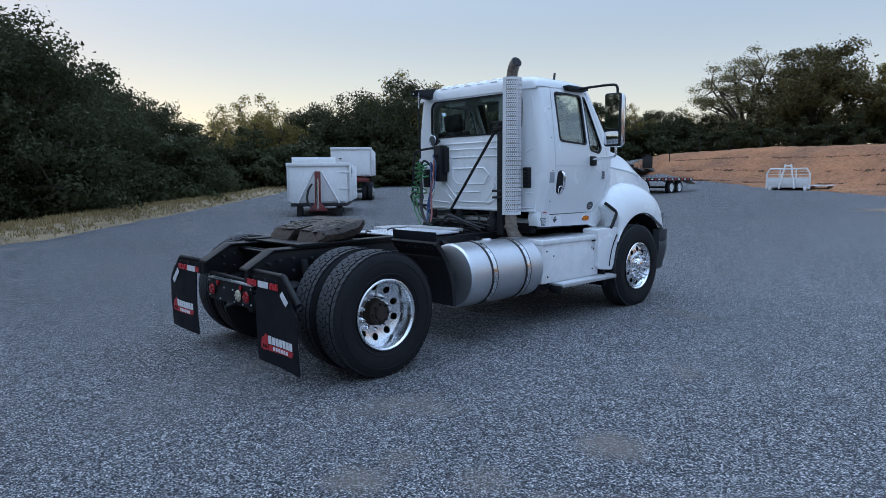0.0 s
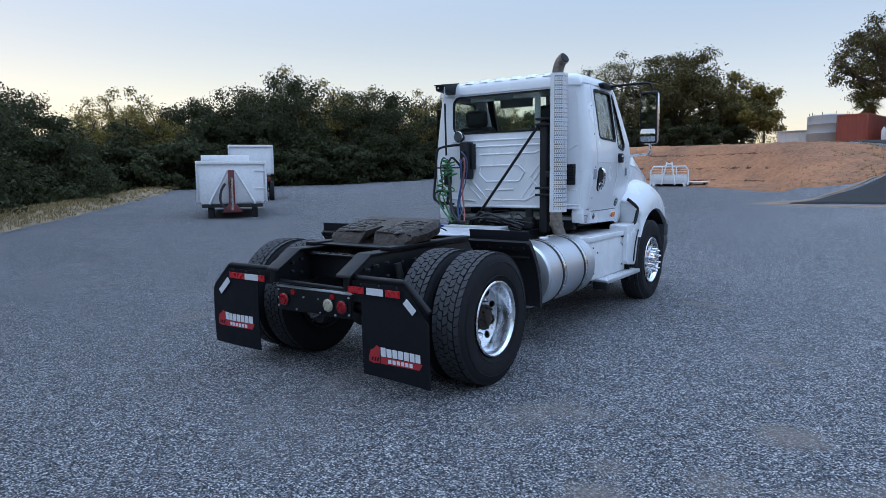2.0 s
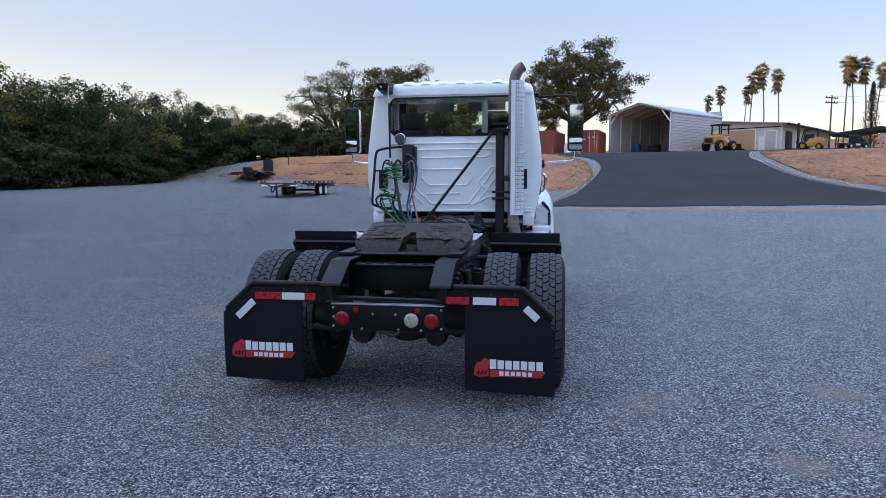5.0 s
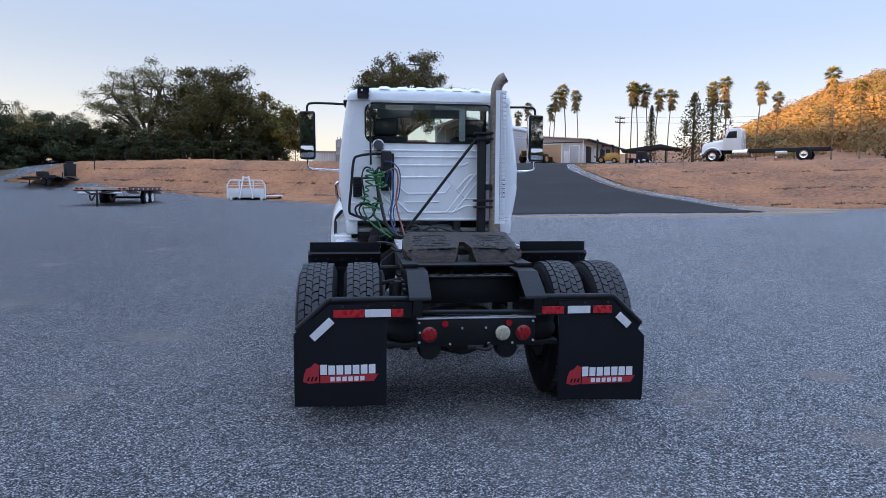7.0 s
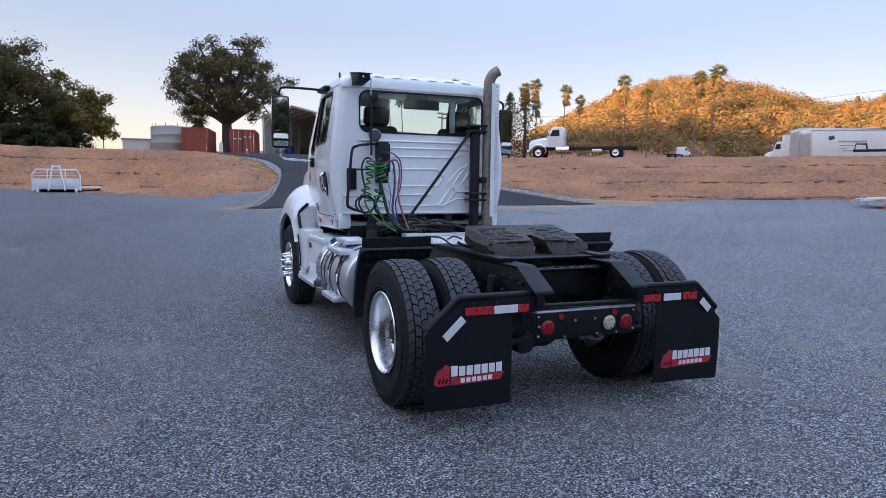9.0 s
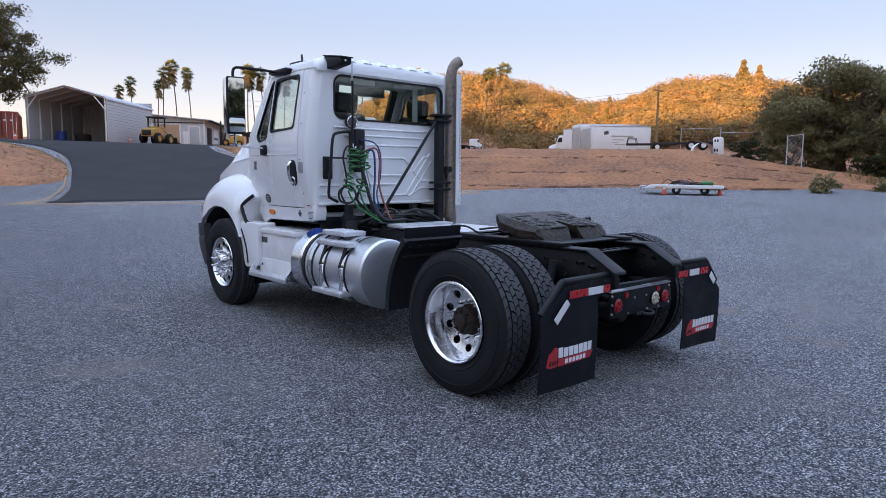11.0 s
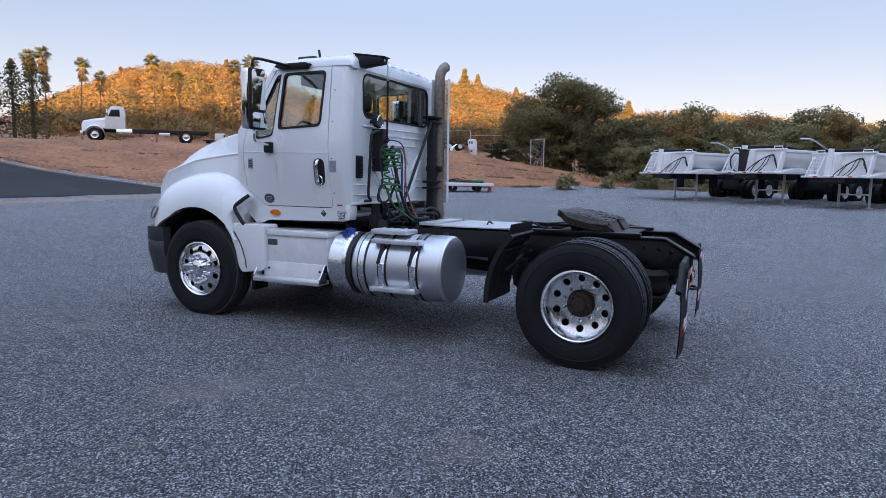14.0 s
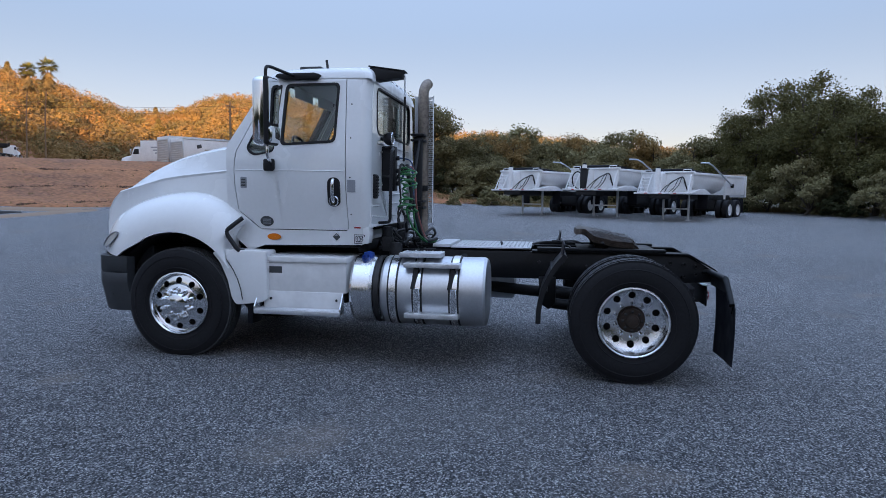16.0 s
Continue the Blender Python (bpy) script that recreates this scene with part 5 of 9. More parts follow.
# -- frame --
RAIL = [(-0.80, 0.79), (-0.79, 0.890), (-0.56, 1.03), (4.60, 1.03), (4.60, 0.775), (-0.55, 0.775)]
for s in (-1, 1):
    rail = part("frame_rail", prism(RAIL, "x", *sorted((s * 0.37, s * 0.43)), 0.008), BLACK, truck, "black steel frame rail")
    part("rail_top_flange", prism([(-0.81, 0.888), (-0.80, 0.908), (-0.565, 1.045), (0.85, 1.045), (0.85, 1.028), (-0.56, 1.028)], "x", *sorted((s * 0.31, s * 0.455)), 0.004), BLACK, rail)
    for y in (-0.62, -0.52, -0.25, -0.1, 0.2, 0.34, 0.62, 0.78):
        part("frame_bolt", lathe([(s * 0.428, 0.016), (s * 0.444, 0.016), (s * 0.447, 0.0)], "x", (0, y, 0.90 + 0.05 * math.sin(y * 9)), 6), CAST, rail)
    # spring hangers and air suspension
    hang = part("spring_hanger", prism([(0.62, 0.80), (0.78, 0.80), (0.76, 0.55), (0.68, 0.50), (0.62, 0.56)], "x", *sorted((s * 0.40, s * 0.52)), 0.01), BLACK, truck, "black cast spring hanger")
    part("trailing_arm", tube([(s * 0.46, 0.70, 0.56), (s * 0.47, 0.30, 0.52), (s * 0.50, -0.10, 0.50), (s * 0.46, -0.55, 0.55)], 0.05, 10, 4), BLACK, hang)
    bag = part("air_spring", lathe([(0.56, 0.04), (0.57, 0.11), (0.60, 0.135), (0.64, 0.14), (0.68, 0.125), (0.70, 0.13), (0.74, 0.135), (0.77, 0.10), (0.78, 0.05)], "z", (s * 0.47, -0.48, 0), 24), RUBBER, truck, "black rubber air spring")
    part("bag_seat", block(*sorted((s * 0.36, s * 0.60)), -0.60, -0.36, 0.53, 0.565, 0.008), CAST, bag)
    part("damper", tube([(s * 0.56, -0.25, 0.45), (s * 0.50, -0.32, 0.95)], 0.03, 10), CAST, hang)
axle = part("rear_axle", merged(lathe([(-0.95, 0.07), (-0.35, 0.085), (-0.20, 0.16), (0.0, 0.21), (0.20, 0.16), (0.35, 0.085), (0.95, 0.07)], "x", (0, 0, HUB), 24), lathe([(-0.24, 0.05), (-0.20, 0.16), (0.0, 0.20), (0.3, 0.12), (0.4, 0.06)], "y", (0, 0, HUB), 24)), CAST, truck, "dark rear axle with differential")
part("brake_chamber", lathe([(-0.42, 0.0), (-0.42, 0.07), (-0.38, 0.085), (-0.30, 0.085), (-0.26, 0.06), (-0.2, 0.06), (-0.2, 0)], "y", (0.28, 0, 0.47), 20), CAST, axle)
part("brake_chamber", lathe([(-0.42, 0.0), (-0.42, 0.07), (-0.38, 0.085), (-0.30, 0.085), (-0.26, 0.06), (-0.2, 0.06), (-0.2, 0)], "y", (-0.28, 0, 0.47), 20), CAST, axle)
part("drive_shaft", tube([(0, 0.35, 0.56), (0, 2.6, 0.74)], 0.055, 14), CAST, truck, "black drive shaft")
part("front_axle", block(-0.92, 0.92, WB - 0.06, WB + 0.06, 0.42, 0.52, 0.02), CAST, truck, "dark front axle beam")
part("engine_block", block(-0.33, 0.33, 2.7, 4.5, 0.55, 1.15, 0.06), CAST, truck, "dark engine and gearbox")
part("gearbox_tail", block(-0.22, 0.22, 2.2, 2.75, 0.62, 1.0, 0.08), CAST, truck, "dark gearbox housing")
xm = part("rear_crossmember", block(-0.37, 0.37, -0.42, -0.36, 0.80, 0.99, 0.008), BLACK, truck, "black rear crossmember")
part("perforated_step", block(-0.37, 0.37, -0.47, -0.36, 0.985, 1.0, 0.004), BLACK, xm)
for i in range(8):
    part("step_hole", lathe([(1.0, 0.026), (1.006, 0.026), (1.006, 0.019), (1.0, 0.019)], "z", (-0.30 + i * 0.086, -0.415, 0), 14), CAST, xm)
part("mid_crossmember", block(-0.37, 0.37, 0.62, 0.72, 0.80, 0.98, 0.01), BLACK, truck, "black frame crossmember")
part("mid_crossmember", block(-0.37, 0.37, 1.9, 2.0, 0.80, 0.98, 0.01), BLACK, truck, "black frame crossmember")
part("tail_tube", tube([(-0.40, -0.74, 0.80), (0.41, -0.74, 0.79)], 0.016, 10), BLACK, truck, "black tail light bar tube")

part("tail_lip", block(-0.40, 0.40, -0.752, -0.70, 0.752, 0.762, 0.003), ALU_DULL, truck, "worn metal lip above the tail lamps")
for s in (-1, 1):
    for y, z in ((-0.62, 0.93), (-0.62, 0.86), (-0.52, 0.95), (-0.52, 0.84), (-0.40, 0.96), (-0.40, 0.86), (-0.22, 0.95), (-0.22, 0.85), (-0.05, 0.95), (-0.05, 0.85), (0.15, 0.93), (0.15, 0.84)):
        for x in (0.352, 0.472):
            part("frame_bolt", lathe([(-0.012, 0.014), (0.008, 0.014), (0.012, 0.008), (0.012, 0)], "x", (s * x, y, z), 8), CAST, truck)

# -- tail panel with lamps --
panel = part("tail_panel", block(-0.40, 0.395, -0.745, -0.73, 0.568, 0.748, 0.004), BLACK, truck, "black tail lamp panel")
for x, nm, m_, lb in ((-0.319, "tail_lamp", REDL, "round red tail lamp"), (0.313, "tail_lamp", REDL, "round red tail lamp"), (0.173, "reversing_lamp", CLEARL, "round clear reversing lamp")):
    part(nm, lathe([(-0.745, 0.050), (-0.757, 0.050), (-0.762, 0.043), (-0.768, 0.03), (-0.769, 0)], "y", (x, 0, 0.655), 24), m_, panel, lb)
    part("lamp_ring", lathe([(-0.744, 0.051), (-0.756, 0.057), (-0.756, 0.050)], "y", (x, 0, 0.655), 24), PLASTIC, panel)
    for k in range(6):
        a = 2 * math.pi * k / 6
        part("lens_dot", lathe([(-0.762, 0.012), (-0.772, 0.009), (-0.774, 0)], "y", (x + 0.03 * math.cos(a), 0, 0.655 + 0.03 * math.sin(a)), 8), m_, panel)
for x in (-0.215, 0.215):
    part("small_marker", lathe([(-0.745, 0.022), (-0.757, 0.022), (-0.76, 0.0)], "y", (x, 0, 0.722), 14), REDL, panel, "small red marker")
for x, z in ((-0.385, 0.60), (-0.385, 0.73), (0.38, 0.60), (0.38, 0.73), (-0.18, 0.585), (0.08, 0.585), (0.24, 0.585), (-0.1, 0.69), (0.06, 0.69), (-0.38, 0.665)):
    part("panel_bolt", lathe([(-0.745, 0.009), (-0.752, 0.008), (-0.753, 0)], "y", (x, 0, z), 8), ALU_DULL, panel)
part("hitch_eye", merged(tube([(0.0, -0.76, 0.56), (0.05, -0.80, 0.555), (0.09, -0.79, 0.57), (0.08, -0.75, 0.575)], 0.012, 8, 4), block(-0.06, 0.05, -0.75, -0.70, 0.548, 0.575, 0.006)), CAST, panel)

# -- mud flaps on their hangers --
for s, x_in, x_out, ch in ((-1, 0.600, 1.190, 0.955), (1, 0.548, 1.145, 0.915)):
    hanger = part("flap_hanger", merged(tube([(s * 0.42, -0.70, 0.885), (s * 0.46, -0.745, 0.888), (s * ch, -0.755, 0.888)], 0.024, 12), tube([(s * ch, -0.755, 0.888), (s * (ch + 0.015), -0.755, 0.884), (s * (x_out - 0.02), -0.755, 0.70)], 0.024, 12)), BLACK, truck, "bent black mud flap hanger tube")
    part("hanger_plate", prism([(s * 0.43, 0.77), (s * (ch - 0.02), 0.77), (s * (x_out - 0.06), 0.625), (s * (x_out - 0.02), 0.69), (s * ch, 0.875), (s * 0.43, 0.875)], "y", -0.770, -0.762, 0.002, 1), BLACK, hanger)
    flap = part("mud_flap", sheet([(s * x_in, 0.195), (s * x_out, 0.190 + (0.015 if s < 0 else -0.02)), (s * x_out, 0.68 if s < 0 else 0.62), (s * (ch + 0.01), 0.86), (s * x_in, 0.86)], (s * (x_in + 0.3), 0.5),
                                  lambda u, v: Vector((u, -0.776 - 0.012 * math.sin((v - 0.2) * 5) + 0.006 * math.sin(u * 9), v)), lambda u, v: Vector((u, -0.768 - 0.012 * math.sin((v - 0.2) * 5) + 0.006 * math.sin(u * 9), v)), k=6), FLAP, truck, "black rubber mud flap with red and white print")
    FY = -0.7795

    def decal(poly, name, m_, par, y=FY, dy=0.0):
        c = (sum(p[0] for p in poly) / len(poly), sum(p[1] for p in poly) / len(poly))
        f = lambda u, v: Vector((u, y - dy - 0.012 * math.sin((v - 0.2) * 5) + 0.006 * math.sin(u * 9), v))
        g = lambda u, v: f(u, v) + Vector((0, 0.002, 0))
        return part(name, sheet(poly, c, f, g, k=2, n=8), m_, par)
    # print: a row of white blocks over a red band, a red shape beside them
    x0 = -1.028 if s < 0 else 0.712
    xw = 0.0515
    zt = 0.415 if s < 0 else 0.350
    decal([(x0 + 0.004, zt - 0.055), (x0 + 0.345, zt - 0.050), (x0 + 0.375, zt - 0.004), (x0 + 0.004, zt - 0.006)], "print_band", REDPRINT, flap)
    for i in range(7):
        u, hgt = x0 + i * xw + 0.004, 0.066 if i == 0 else 0.060
        decal([(u, zt), (u + xw - 0.009, zt), (u + xw - 0.009, zt + hgt), (u, zt + hgt)], "print_block", WHITEPRINT, flap)
    for i in range(6):
        u = x0 + 0.068 + i * 0.038
        decal([(u, zt - 0.044), (u + 0.027, zt - 0.043), (u + 0.027, zt - 0.014), (u, zt - 0.015)], "small_print_block", WHITEPRINT, flap, dy=0.002)
    decal([(x0 - 0.105, zt - 0.045), (x0 - 0.065, zt - 0.058), (x0 - 0.004, zt - 0.052), (x0 - 0.006, zt + 0.02), (x0 + 0.002, zt + 0.06), (x0 - 0.03, zt + 0.078), (x0 - 0.058, zt + 0.05), (x0 - 0.085, zt + 0.04), (x0 - 0.10, zt)], "print_shape", REDPRINT, flap)
    for i in range(3):
        decal([(x0 - 0.082 + i * 0.024, zt - 0.038), (x0 - 0.070 + i * 0.024, zt - 0.040), (x0 - 0.060 + i * 0.024, zt - 0.012), (x0 - 0.070 + i * 0.024, zt - 0.010)], "print_gap", FLAP, flap, dy=0.002)
    TY = -0.7965
    tapes = [(-0.937, -0.742, 0), (-0.738, -0.572, 1), (-0.568, -0.492, 0)] if s < 0 else [(0.424, 0.576, 0), (0.602, 0.757, 1), (0.776, 0.906, 0)]
    for a, b_, w in tapes:
        part("reflector_tape", block(a, b_, TY - 0.004, TY, 0.785, 0.835, 0.001, 1), WHITET if w else RED, hanger, "white reflective strip" if w else "red reflective strip")
    part("reflector_tape", moved(block(*((-0.085, 0.085) if s < 0 else (-0.055, 0.055)), -0.002, 0.002, -0.025, 0.025, 0.001, 1), pose(s * (ch + 0.055 if s < 0 else ch + 0.075), TY - 0.003, 0.712 if s < 0 else 0.735, 0, s * 43)), WHITET, hanger, "white reflective strip")
    for u in (0.55, 0.72, 0.88):
        part("hanger_bolt", lathe([(TY, 0.008), (TY - 0.008, 0.007), (TY - 0.009, 0)], "y", (s * u, 0, 0.855), 8), CAST, hanger)

# -- quarter fenders ahead of the rear wheels --
for s in (-1, 1):
    prof = [(0.76 * math.cos(radians(a)), 0.533 + 0.76 * math.sin(radians(a))) for a in (44, 36, 28, 20, 12, 4, -3)]
    inner = [(y * 1.03, 0.533 + (z - 0.533) * 1.03) for y, z in prof]
    qf = part("quarter_fender", loft([[Vector((s * u, y, z)) for y, z in prof + inner[::-1]] for u in (0.60, 0.75, 0.9, 1.05, 1.18)], closed=True, caps=True), PLASTIC, truck, "black plastic quarter fender")
    part("fender_lip", loft([[Vector((s * u, y * k_, 0.533 + (z - 0.533) * k_)) for u, k_ in ((1.175, 0.985), (1.20, 0.985), (1.20, 1.04), (1.175, 1.04))] for y, z in prof], closed=True, caps=True), PLASTIC, qf)
    part("fender_top_flap", moved(block(-0.29, 0.29, -0.006, 0.006, -0.085, 0.085, 0.004), pose(s * 0.895, 0.575, 1.075, 8)), FLAP, qf, "stiff black rubber flap")
    part("fender_arm", tube([(s * 0.43, 0.66, 0.93), (s * 1.15, 0.66, 0.93)], 0.02, 8), CAST, qf)
    part("fender_arm", tube([(s * 0.43, 0.70, 0.82), (s * 0.9, 0.715, 0.72)], 0.018, 8), CAST, qf)
    for u in (0.68, 0.8, 0.92, 1.04, 1.14):
        part("flap_bolt", lathe([(0.565, 0.008), (0.558, 0.007), (0.557, 0)], "y", (s * u, 0, 1.015), 8), CAST, qf)

# -- fifth wheel --
def plate_z(u, v):
    """The coupling plate's top: flat, its edges rounded over and both tails bent down."""
    return -1.05 * max(0.0, -0.14 - v) - 1.1 * max(0.0, abs(u) - 0.415) - 0.5 * max(0.0, v - 0.335)


fw = part("fifth_wheel", sheet(soften([(0.045, 0.02), (0.05, -0.15), (0.12, -0.30), (0.20, -0.355), (0.27, -0.34), (0.44, -0.17), (0.46, 0.02), (0.455, 0.22), (0.40, 0.33), (0.25, 0.375), (-0.25, 0.375), (-0.40, 0.33), (-0.455, 0.22), (-0.46, 0.02), (-0.44, -0.17), (-0.27, -0.34), (-0.20, -0.355), (-0.12, -0.30), (-0.05, -0.15), (-0.045, 0.02)], 0.03, 3), (0.0, 0.15), lambda u, v: Vector((u, v, plate_z(u, v))), lambda u, v: Vector((u, v, plate_z(u, v) - 0.055)), k=9, n=120), PLATE, truck, "greasy cast fifth wheel coupling plate", angle=25)
fw.matrix_basis = pose(0.02, 0.06, 1.190, 11.0)
for s in (-1, 1):
    lobe = soften([(s * 0.06, 0.0), (s * 0.065, -0.15), (s * 0.14, -0.29), (s * 0.20, -0.335), (s * 0.26, -0.32), (s * 0.415, -0.16), (s * 0.44, 0.05), (s * 0.42, 0.24)], 0.03, 3)
    side_rows = [[Vector((u * f, v * g, plate_z(u, v) * h + z)) for u, v in lobe] for z, f, g, h in ((-0.045, 1.0, 1.0, 1.0), (-0.085, 0.98, 0.96, 0.6), (-0.165, 0.88, 0.74, 0.0))]
    part("plate_skirt", loft(side_rows), PLATE, fw)
    for k in range(5):
        part("grease_ridge", tube([(s * u, v, plate_z(u, v) + 0.001) for u, v in ((0.11, 0.20 - k * 0.07), (0.24, 0.21 - k * 0.075), (0.37, 0.18 - k * 0.06))], 0.006, 6, 3), GREASE, fw)
    part("pad_crease", tube([(s * u, v, plate_z(u, v) + 0.001) for u, v in ((0.07, -0.142), (0.20, -0.144), (0.43, -0.142))], 0.006, 6), GREASE, fw)
    part("pivot_bracket", prism([(-0.14, 1.03), (0.20, 1.03), (0.10, 1.15), (-0.04, 1.15)], "x", *sorted((s * 0.34, s * 0.42)), 0.01), CAST, truck, "dark fifth wheel pivot bracket")
fwr = random.Random(5)
for s in (-1, 1):    # caked grease on both pads
    lumps = []
    for _ in range(70):
        u, v = fwr.uniform(0.09, 0.41), fwr.uniform(-0.13, 0.20)
        if (u - 0.23) ** 2 / 0.026 + (v - 0.02) ** 2 / 0.026 > 1:
            continue
        r_, h_ = fwr.uniform(0.012, 0.04), fwr.uniform(0.004, 0.014)
        lumps.append(moved(lathe([(0, r_), (h_ * 0.6, r_ * 0.8), (h_, r_ * 0.3), (h_, 0)], "z", (0, 0, -0.002), 9), pose(s * u, v, 0, 0, 0, fwr.uniform(0, 360)) @ Matrix.Diagonal((fwr.uniform(0.6, 2.2), 1, 1, 1))))
    tagged(part("caked_grease", merged(*lumps), GREASE, fw, "lumpy black grease"), kind="stuff")
part("lock_jaw", block(-0.05, 0.05, 0.0, 0.20, -0.10, -0.035, 0.01), CAST, fw)
part("release_handle", tube([(-0.2, 0.1, -0.09), (-0.5, 0.12, -0.10), (-0.55, 0.14, -0.08)], 0.011, 8), CAST, fw)
slide = part("slide_plate", block(-0.46, 0.46, -0.30, 0.42, 1.046, 1.062, 0.004), BLACK, truck, "black fifth wheel slide plate")
for s in (-1, 1):
    part("slide_rail", block(*sorted((s * 0.36, s * 0.47)), -0.36, 0.80, 1.046, 1.075, 0.004), BLACK, slide)

# -- deck plate --
deck = part("deck_plate", block(-0.42, 0.42, 0.86, 1.62, 1.05, 1.066, 0.003), ALU_PLATE, truck, "aluminium tread plate deck behind cab")
dots = bmesh.new()
for i in range(34):
    for j in range(18):
        x, y = -0.40 + i * 0.0245, 0.875 + j * 0.0415 + (0.02 if i % 2 else 0)
        w = 0.009
        sgn = 1 if i % 2 else -1
        q = [dots.verts.new((x + a * w, y + b * w * sgn, 1.0665)) for a, b in ((-1, -1.3), (0.35, 0.1), (1, 1.3), (-0.35, -0.1))]
        t_ = [dots.verts.new((x + a * w * 0.5, y + b * w * sgn * 0.5, 1.069)) for a, b in ((-1, -1.3), (0.35, 0.1), (1, 1.3), (-0.35, -0.1))]
        dots.faces.new(t_)
        for k in range(4):
            dots.faces.new((q[k], q[(k + 1) % 4], t_[(k + 1) % 4], t_[k]))
tagged(part("tread_pattern", dots, ALU_PLATE, deck), kind="stuff")
part("deck_front_plate", block(-0.42, 0.30, 1.63, 1.80, 1.055, 1.085, 0.003), ALU_PLATE, deck)
part("deck_hinge", tube([(-0.2, 1.15, 1.075), (-0.13, 1.16, 1.10), (-0.05, 1.15, 1.075)], 0.008, 6, 3), CAST, deck)

# -- fuel tanks --
TR = 0.308


def tank(s, cx, cz, y0, y1, name, m_, label):
    e = 0.035
    return part(name, lathe([(y0, 0), (y0 - 0.012 + 0.02, TR * 0.6), (y0 + 0.012, TR - 0.05), (y0 + 0.022, TR - 0.015), (y0 + 0.045, TR), (y1 - 0.045, TR), (y1 - 0.022, TR - 0.015), (y1 - 0.012, TR - 0.05), (y1 - 0.008, TR * 0.6), (y1, 0)], "y", (s * cx, 0, cz), 64), m_, truck, label, angle=30)


def band(s, cx, cz, y, w, m_, par, r=TR + 0.004):
    return part("tank_strap", lathe([(y - w / 2, r - 0.006), (y - w / 2, r + 0.004), (y + w / 2, r + 0.004), (y + w / 2, r - 0.006)], "y", (s * cx, 0, cz), 56), m_, par)


lt = tank(-1, 0.84, 0.695, 1.20, 2.165, "fuel_tank", ALU_DULL, "brushed aluminium fuel tank with steps")
dt = tank(-1, 0.84, 0.695, 2.195, 2.44, "fluid_tank", ALU, "polished steel fluid tank with blue cap")
rt = tank(1, 0.84, 0.695, 1.04, 2.15, "fuel_tank", ALU_DULL, "brushed aluminium fuel tank")
for y, w in ((2.03, 0.06), (1.81, 0.06), (1.49, 0.06)):
    b1 = band(-1, 0.84, 0.695, y, w + 0.03, HOSE_K, lt, TR + 0.001)
    band(-1, 0.84, 0.695, y, w, CHROME if y < 1.9 else ALU, lt, TR + 0.006)
for y in (1.37, 1.87):
    b1 = band(1, 0.84, 0.695, y, 0.085, HOSE_K, rt, TR + 0.001)
    band(1, 0.84, 0.695, y, 0.05, ALU, rt, TR + 0.006)
band(-1, 0.84, 0.695, 2.18, 0.045, HOSE_K, dt, TR - 0.01)
part("filler_cap", lathe([(0.96, 0.05), (0.985, 0.052), (1.03, 0.048), (1.04, 0.0)], "z", (-0.90, 2.30, 0), 18), BLUE_CAP, dt, "blue plastic filler cap")
part("cap_neck", moved(lathe([(-0.06, 0.035), (0.03, 0.035)], "z", (0, 0, 0), 14), pose(-0.97, 2.31, 0.97, 0, -30)), BLUE_CAP, dt)
part("filler_cap", moved(lathe([(-0.05, 0.05), (0.015, 0.052), (0.03, 0.046), (0.034, 0)], "z", (0, 0, 0), 20), pose(0.80, 1.62, 0.985, 0, -4)), ALU, rt)
part("end_plug", lathe([(1.045, 0.02), (1.03, 0.02), (1.03, 0)], "y", (0.62, 0, 0.86), 12), CAST, rt)
# steps on the left tank
for z, x0, x1, y0, y1 in ((1.025, -1.04, -0.80, 1.62, 1.99), (0.945, -1.135, -0.99, 1.44, 1.93), (0.515, -1.20, -1.05, 1.44, 1.91)):
    part("tank_step", block(x0, x1, y0, y1, z - 0.02, z + 0.02, 0.004), ALU_PLATE, lt, "aluminium step")
    for i in range(5):
        part("step_ridge", block(x0 + 0.01, x1 - 0.01, y0 + 0.03 + i * (y1 - y0 - 0.06) / 4 - 0.006, y0 + 0.03 + i * (y1 - y0 - 0.06) / 4 + 0.006, z + 0.018, z + 0.026, 0.002, 1), ALU_PLATE, lt)
for y in (1.49, 1.81):
    part("step_arm", moved(block(-0.006, 0.006, -0.02, 0.02, -0.11, 0.11, 0.003, 1), pose(-1.122, y + 0.02, 0.845, 8, 17)), PLASTIC, lt, "dark step strap")
    part("step_arm", block(-1.163, -1.153, y - 0.024, y + 0.024, 0.50, 0.75, 0.003, 1), CHROME, lt)
# tank hangers under the frame
for s, ys in ((-1, (1.49, 1.95)), (1, (1.37, 1.87))):
    for y in ys:
        part("tank_bracket", prism([(s * 0.43, 1.0), (s * 0.56, 0.9), (s * 0.60, 0.6), (s * 0.70, 0.40), (s * 0.43, 0.70)], "y", y - 0.03, y + 0.03, 0.005), BLACK, rt if s > 0 else lt)

